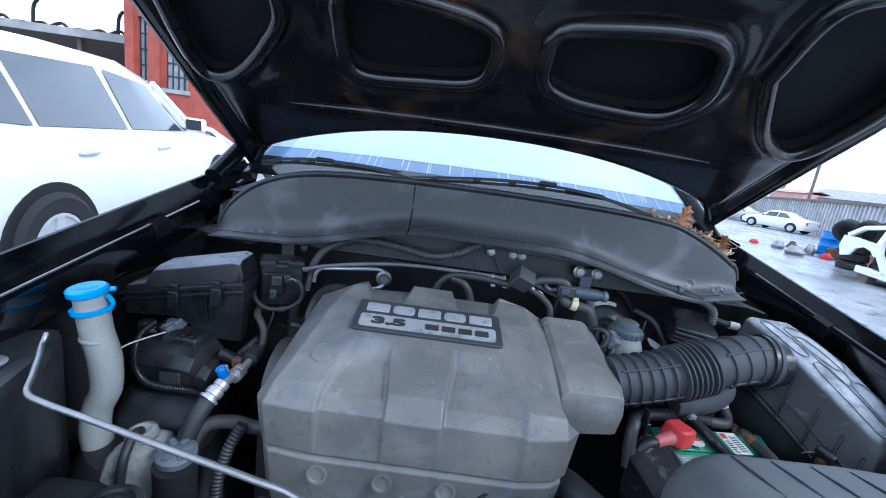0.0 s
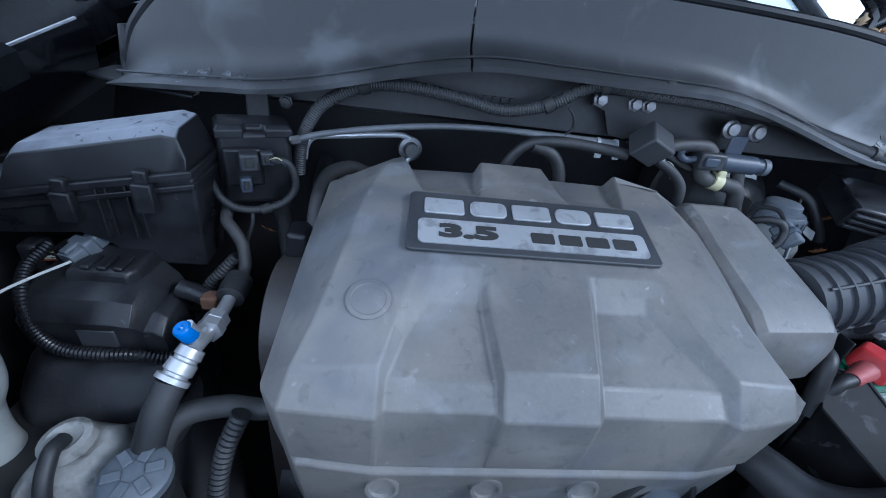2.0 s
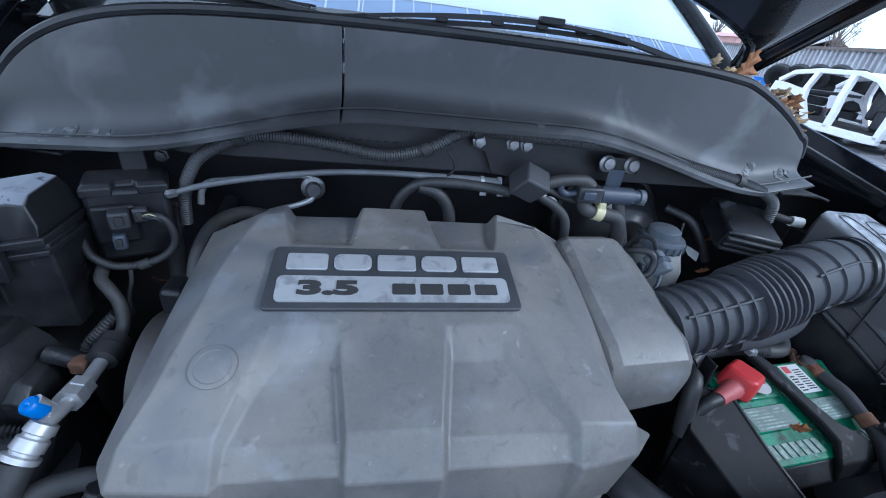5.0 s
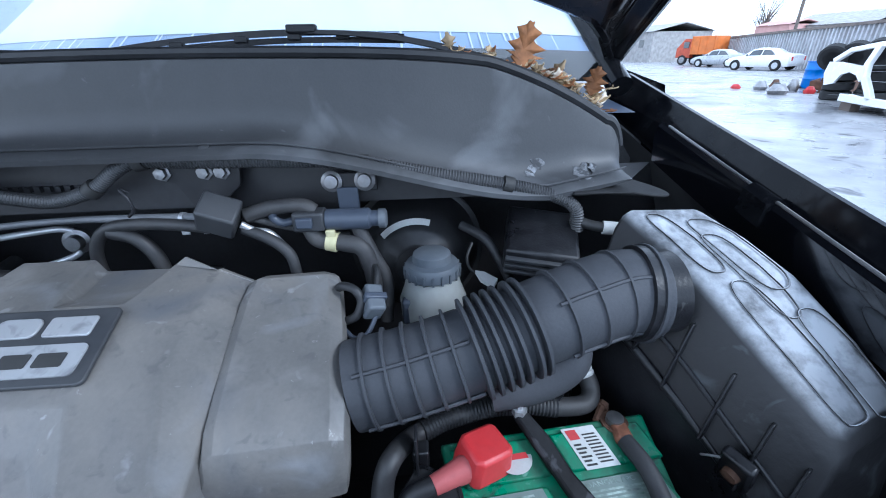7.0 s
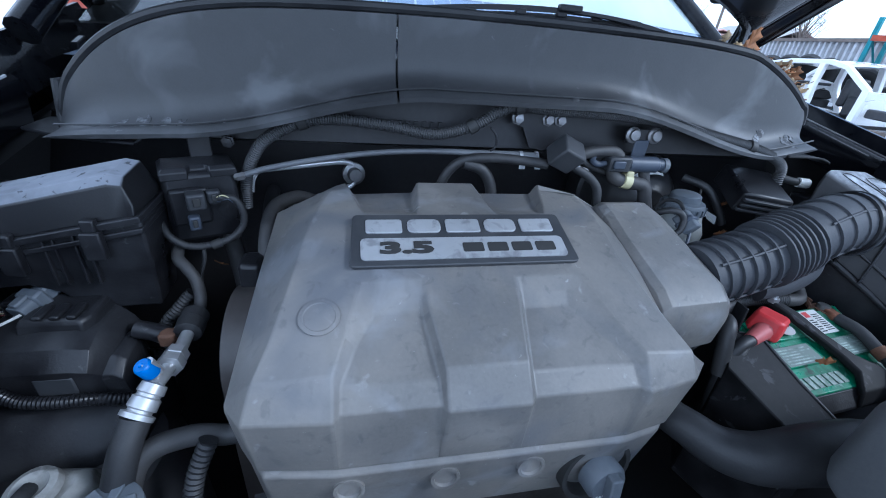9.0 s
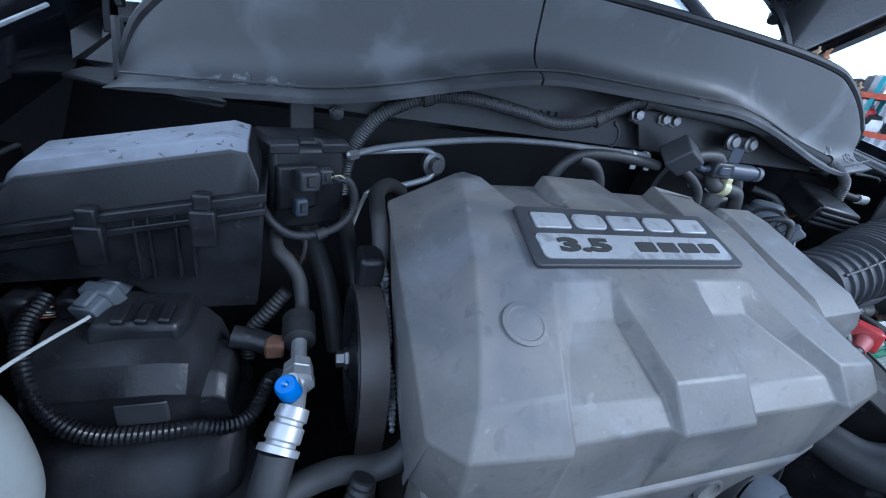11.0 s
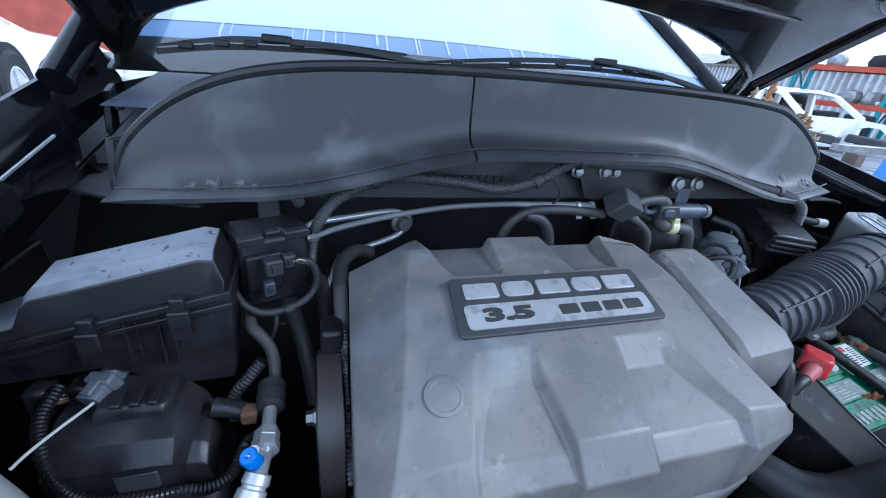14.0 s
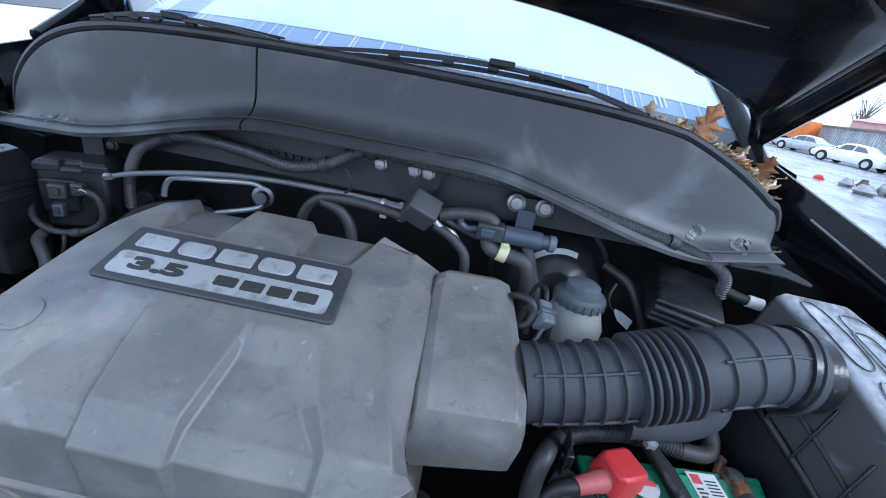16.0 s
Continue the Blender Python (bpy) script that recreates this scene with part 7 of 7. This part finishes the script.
part("bulkhead", box((-0.74, 1.05, 0.3), (0.74, 1.12, 0.92)), M_white, shell_car)
part("parcel_shelf", box((-0.7, -1.8, 0.86), (0.7, -1.2, 0.92)), M_badge, shell_car)
part("front_beam", box((-0.7, 1.95, 0.35), (0.7, 2.1, 0.5)), M_steel, shell_car, bevel=0.02)
part("front_strut", box((-0.68, 1.2, 0.45), (-0.5, 1.95, 0.62)), M_badge, shell_car, bevel=0.03)
part("front_strut", box((0.5, 1.2, 0.45), (0.68, 1.95, 0.62)), M_badge, shell_car, bevel=0.03)
part("seat", box((-0.55, -0.1, 0.3), (-0.1, 0.4, 0.75)), M_badge, shell_car, bevel=0.08)
part("seat_back", box((-0.55, -0.3, 0.5), (-0.1, -0.1, 1.1)), M_badge, shell_car, bevel=0.06)
for x, y in ((-0.6, -1.4), (0.6, -1.4), (-0.6, 1.5), (0.6, 1.5)):
    part("support_block", box((x - 0.1, y - 0.15, 0.0), (x + 0.1, y + 0.15, 0.26)), M_wood, shell_car)
at_pose(shell_car, 10.4, 8.0, 172)

# ---- tyres, barrel, rack, scrap ----
def tyre(x, y, z, lean, turn, r=0.33):
    ob = part("worn_tyre", lathe((0, 0, 0), (0, 0, 1), [(-0.10, r * 0.6), (-0.11, r * 0.85), (-0.08, r), (0.08, r), (0.11, r * 0.85), (0.10, r * 0.6), (0.06, r * 0.62), (-0.06, r * 0.62), (-0.10, r * 0.6)], 28), M_tyre)
    ob.matrix_basis = Matrix.Translation((x, y, z + ground_z(x, y))) @ Euler((lean, 0, turn)).to_matrix().to_4x4()
    return tagged(ob, "worn black tyre in a leaning pile", "tyre", group="tyre pile")


rt = random.Random(3)
for k in range(7):
    tyre(11.1 + 0.22 * k, 11.4 - 0.36 * k, 1.22 - 0.05 * abs(k - 3), 1.15, 2.0)
for k in range(6):
    for j in range(4):
        tyre(11.7 + 0.45 * k, 11.6 - 0.62 * k, 0.12 + 0.24 * j, rt.uniform(-0.06, 0.06), rt.uniform(0, 3))

barrel = thing("blue_barrel", (0, 0, 0), "blue plastic barrel standing among scrap parts", "barrel")
part("drum", lathe((0, 0, 0), (0, 0, 1), [(0, 0.27), (0.02, 0.29), (0.28, 0.29), (0.30, 0.305), (0.33, 0.305), (0.35, 0.29), (0.58, 0.29), (0.60, 0.305), (0.63, 0.305), (0.65, 0.29), (0.86, 0.285), (0.88, 0.27), (0.87, 0.0)], 28), M_blue, barrel)
part("rim", lathe((0, 0, 0.86), (0, 0, 1), [(0, 0.275), (0.0, 0.30), (0.03, 0.30), (0.03, 0.275)], 28), M_blue, barrel)
at_pose(barrel, 14.4, 15.3, 0)
pallet = thing("scrap_bin", (0, 0, 0), "low steel bin of scrap engine parts", "scrap bin")
part("bin", loft([[Vector((x * k, y * k, z)) for x, y in ((-1.0, -0.5), (1.0, -0.5), (1.0, 0.5), (-1.0, 0.5))] for k, z in ((1, 0.0), (1.05, 0.35), (1.0, 0.35), (0.98, 0.05))]), M_rust, pallet)
part("crossbar", tube([(-1.1, -0.4, 1.0), (1.1, 0.5, 0.95)], 0.05, 8, straight=True), M_dark, pallet)
part("bar_post", tube([(-1.05, -0.38, 0.0), (-1.05, -0.38, 1.0)], 0.04, 8, straight=True), M_dark, pallet)
at_pose(pallet, 14.0, 14.0, 40)
rs = random.Random(8)
for i in range(40):
    x, y = 13.2 + rs.gauss(0, 1.0) + 0.4, 13.4 + rs.gauss(0, 1.2)
    w, d, h = rs.uniform(0.15, 0.5), rs.uniform(0.15, 0.4), rs.uniform(0.1, 0.45)
    ob = part("scrap_casting", lathe((0, 0, 0), (0, 0, 1), [(0, w * 0.5), (h * 0.4, w * 0.62), (h * 0.8, w * 0.4), (h, w * 0.3), (h, 0)], 7), rs.choice((M_dark, M_rust, M_steel, M_dark, M_red, M_badge)))
    ob.matrix_basis = Matrix.Translation((x, y, ground_z(x, y) - 0.02)) @ Matrix.Rotation(rs.uniform(0, 6), 4, "Z") @ Matrix.Diagonal((1, d / w, 1, 1))
    tagged(ob, "greasy scrap engine part lying on the ground", "scrap", group="scrap heap")

rack = thing("storage_rack", (0, 0, 0), "teal and red storage rack loaded with car parts", "rack")
for k in range(4):
    for d in (0, 0.9):
        part("upright", box((d - 0.05, 2.3 * k - 0.05, 0), (d + 0.05, 2.3 * k + 0.05, 2.6)), M_teal, rack)
    part("brace", tube([(0, 2.3 * k, 0.5), (0.9, 2.3 * k, 1.3)], 0.03, 6, straight=True), M_teal, rack)
    part("brace", tube([(0.9, 2.3 * k, 1.3), (0, 2.3 * k, 2.1)], 0.03, 6, straight=True), M_teal, rack)
for z in (1.15, 2.1):
    for d in (-0.06, 0.9):
        part("beam", box((d, 0, z - 0.07), (d + 0.06, 6.9, z + 0.07)), M_rack, rack)
    part("shelf_deck", box((0, 0, z + 0.05), (0.9, 6.9, z + 0.075)), M_wood, rack)
rack.matrix_basis = Matrix.Translation((15.2, 3.8, ground_z(15.2, 3.8))) @ Matrix.Rotation(radians(12), 4, "Z")
can = part("red_canister", lathe((0, 0, 0), (0, 0, 1), [(0, 0.16), (0.5, 0.16), (0.58, 0.07), (0.66, 0.06), (0.66, 0)], 20), M_red)
can.location = (14.6, 8.4, 1.225 + ground_z(15.2, 3.8))
tagged(can, "red gas canister on the rack shelf", "canister")
for i in range(26):
    z = 1.235 if i % 2 else 2.185
    f = rs.uniform(0.3, 6.6)
    ob = part("salvaged_unit", lathe((0, 0, 0), (0, 0, 1), [(0, 0.22), (0.15, 0.26), (0.34, 0.2), (0.40, 0.0)], 8), rs.choice((M_dark, M_badge, M_steel, M_white, M_blue, M_tyre)))
    ob.matrix_basis = rack.matrix_basis @ Matrix.Translation((0.45, f, z - 0.01)) @ Matrix.Rotation(rs.uniform(0, 6), 4, "Z") @ Matrix.Diagonal((1, rs.uniform(0.6, 1.4), rs.uniform(0.5, 1.3), 1))
    tagged(ob, "used car part stored on the rack", "car part", group="stored parts")
bluep = part("blue_door", loft([[Vector((x, y, z)) for y, z in ((-0.5, 0.0), (0.5, 0.0), (0.55, 0.55), (0.2, 0.62), (-0.4, 0.6))] for x in (0.0, 0.06)]), M_blue)
bluep.matrix_basis = Matrix.Translation((7.6, 4.1, ground_z(7.6, 4.1))) @ Euler((0, radians(14), radians(-30))).to_matrix().to_4x4()
tagged(bluep, "loose blue car door leaning by the white shell", "car door")

# ---- sheet wall along the yard ----
wall_f = thing("sheet_wall", (0, 0, 0), "corrugated grey sheet-steel wall along the yard", "wall", kind="structure")
fa, fb = Vector((15.6, -4.0, ground_z(15.6, 0) - 0.02)), Vector((36.5, 56.0, ground_z(36.5, 0) - 0.02))
fd = (fb - fa).normalized()
fn = Vector((fd.y, -fd.x, 0)).normalized()
npan = 24
plen = (fb - fa).length / npan
pm = None
for i in range(npan):
    if pm is None:
        sec, u = [], 0.0
        per = plen / 6
        for k in range(6):
            sec += [(per * k, 0.0), (per * (k + 0.38), 0.0), (per * (k + 0.5), 0.16), (per * (k + 0.88), 0.16)]
        sec.append((plen, 0.0))
        bm = loft([[fd * a + fn * (b + off) + Vector((0, 0, z)) for a, b in sec] for z, off in ((0.0, 0.0), (2.55, 0.0), (2.55, 0.03), (0.0, 0.03))], closed=False)
        p0 = part("sheet_panel", bm, M_fence, wall_f)
        pm = p0.data
    else:
        p0 = new("sheet_panel", pm)
        p0.parent = wall_f
    p0.location = fa + fd * plen * i
part("top_rail", loft([[q + Vector((0, 0, z)) + fn * o for o, z in ((-0.1, 2.5), (0.28, 2.5), (0.28, 2.66), (-0.1, 2.66))] for q in (fa, fb)]), M_wood, wall_f)

# ---- beyond the wall ----
def shed(x, y, w, d, h, material, label, heading=0):
    ob = thing("far_shed", (0, 0, 0), label, "building")
    part("wall_block", box((-w / 2, -d / 2, 0), (w / 2, d / 2, h)), material, ob)
    part("roof", loft([[Vector((px, py, pz)) for px, pz in ((-w / 2 - 0.3, h), (0, h + w * 0.12), (w / 2 + 0.3, h), (0, h + w * 0.12 - 0.15))] for py in (-d / 2 - 0.3, d / 2 + 0.3)]), material, ob)
    for k in range(3):
        part("window", box((-w / 2 - 0.03, -d / 3 + d / 3 * k - 0.5, h * 0.5), (-w / 2 + 0.02, -d / 3 + d / 3 * k + 0.5, h * 0.75)), M_carglass, ob)
    return at_pose(ob, x, y, heading)


shed(70, 52, 12, 16, 3.6, M_shed, "red shed beyond the sheet wall, haze put into its pale colour", 15)
shed(52, 62, 5, 5, 4.4, M_shed, "small red roofed shed far off", 10)
shed(60, 60, 14, 10, 4.2, M_concrete, "pale low building far off", 20)
shed(38, 72, 10, 14, 4.0, M_concrete, "grey building far off down the yard", 10)
mast = thing("utility_pole", (0, 0, 0), "wooden utility pole with a cross-arm", "utility pole")
part("pole", tube([(0, 0, 0), (0.1, 0, 8.5)], 0.14, 8, straight=True), M_wood, mast)
part("cross_arm", box((-1.1, -0.07, 7.6), (1.1, 0.07, 7.8)), M_wood, mast)
at_pose(mast, 37, 43, 40)

# bare winter trees far off
def bare_tree(x, y, h, seed):
    ob = thing("bare_tree", (0, 0, 0), "bare winter tree far beyond the yard", "tree", group="bare trees")
    r = random.Random(seed)
    trunk = bmesh.new()
    crown = bmesh.new()
    tube([(0, 0, 0), (0.1, 0, h * 0.3), (0.05, 0.1, h * 0.6)], 0.15, 6, radii=[h * 0.03, h * 0.02, h * 0.012], bm=trunk)
    for i in range(26):
        z0 = h * r.uniform(0.25, 0.62)
        a = r.uniform(0, 6.28)
        l_ = h * r.uniform(0.2, 0.42)
        e = Vector((math.cos(a) * l_ * 0.6, math.sin(a) * l_ * 0.6, z0 + l_))
        tube([(0, 0, z0), e * 0.5 + Vector((0, 0, z0 * 0.5 + 0.02 * h)), e], 0.03, 4, radii=[h * 0.009, h * 0.005, h * 0.002], bm=crown)
        for j in range(5):
            b = e * r.uniform(0.6, 1.0)
            b.z = z0 + (e.z - z0) * r.uniform(0.5, 1)
            tip = b + Vector((r.uniform(-1, 1), r.uniform(-1, 1), r.uniform(0.3, 1))) * h * 0.09
            tube([b, tip], 0.02, 3, radii=[h * 0.003, h * 0.0012], bm=crown, straight=True)
    part("trunk", trunk, M_wood, ob)
    part("branches", crown, M_wood, ob)
    at_pose(ob, x, y, 0)


for i, (x, y, h) in enumerate(((30, 78, 8), (36, 84, 9), (24, 80, 7), (52, 66, 9), (56, 50, 9))):
    bare_tree(x, y, h, i)

# ---- brick building on the other side ----
brick = thing("brick_building", (0, 0, 0), "red painted brick building with barred windows", "building")
BY = 12.4
for x0, x1, z0, z1 in ((-9.70, -9.50, 0, 6), (-9.50, -9.22, 0, 2.45), (-9.50, -9.22, 4.15, 6), (-9.22, -8.72, 0, 6), (-8.72, -8.05, 0, 2.30), (-8.72, -8.05, 3.75, 6), (-8.05, -5.0, 0, 6)):
    part("wall_section", box((x0, BY, z0), (x1, BY + 0.35, z1)), M_brick, brick)
part("corner_pier", box((-9.80, BY - 0.12, 0), (-9.55, BY + 0.3, 6)), M_brick, brick, bevel=0.01)
part("pier", box((-9.15, BY - 0.10, 0), (-8.82, BY + 0.3, 6)), M_brick, brick, bevel=0.01)
part("side_wall", box((-9.70, BY + 0.35, 0), (-9.35, BY + 12, 6)), M_brick, brick)
for x0, x1, z0, z1 in ((-9.50, -9.22, 2.45, 4.15), (-8.72, -8.05, 2.30, 3.75)):
    w_ = part("window", box((x0, BY + 0.12, z0), (x1, BY + 0.15, z1)), mat("dull_pane", (0.32, 0.34, 0.36), 0.3, vary=0.3, scale=3), brick)
    n = max(2, int((x1 - x0) / 0.16))
    for k in range(n + 1):
        x = x0 + (x1 - x0) * k / n
        part("glazing_bar", box((x - 0.013, BY + 0.08, z0), (x + 0.013, BY + 0.13, z1)), M_badge, w_)
    for k in range(5):
        z = z0 + (z1 - z0) * k / 4
        part("glazing_bar", box((x0, BY + 0.085, z - 0.02), (x1, BY + 0.125, z + 0.02)), M_badge, w_)
    part("sill", box((x0 - 0.08, BY - 0.06, z0 - 0.12), (x1 + 0.08, BY + 0.1, z0)), M_concrete, brick, bevel=0.01)
canopy = thing("loading_canopy", (0, 0, 0), "flat timber canopy roof beside the brick building", "canopy")
part("roof_slab", box((-24, BY + 1.5, 3.62), (-9.75, BY + 9, 3.80)), M_wood, canopy, bevel=0.02)
part("fascia", box((-24, BY + 1.42, 3.60), (-9.75, BY + 1.5, 3.84)), M_concrete, canopy)
part("back_wall", box((-24, BY + 8.4, 0), (-9.75, BY + 8.7, 3.62)), M_white, canopy)
for k in range(4):
    part("post", box((-23 + 3.4 * k, BY + 1.7, 0), (-22.85 + 3.4 * k, BY + 1.85, 3.62)), M_wood, canopy)
junk = thing("roof_clutter", (0, 0, 0), "dark pipes and fittings lying along the canopy roof", "clutter")
for k in range(16):
    x = -21 + 0.65 * k
    part("pipe_piece", tube([(x, BY + 1.9, 3.88), (x + 0.3, BY + 2.0, 3.92 + 0.06 * (k % 3)), (x + 0.62, BY + 1.9, 3.88)], 0.05, 6), M_dark, junk)
for k in range(4):
    part("upstand", tube([(-20 + 2.8 * k, BY + 1.9, 3.8), (-19.95 + 2.8 * k, BY + 1.9, 4.4), (-19.8 + 2.8 * k, BY + 1.9, 4.65)], 0.05, 6), M_dark, junk)
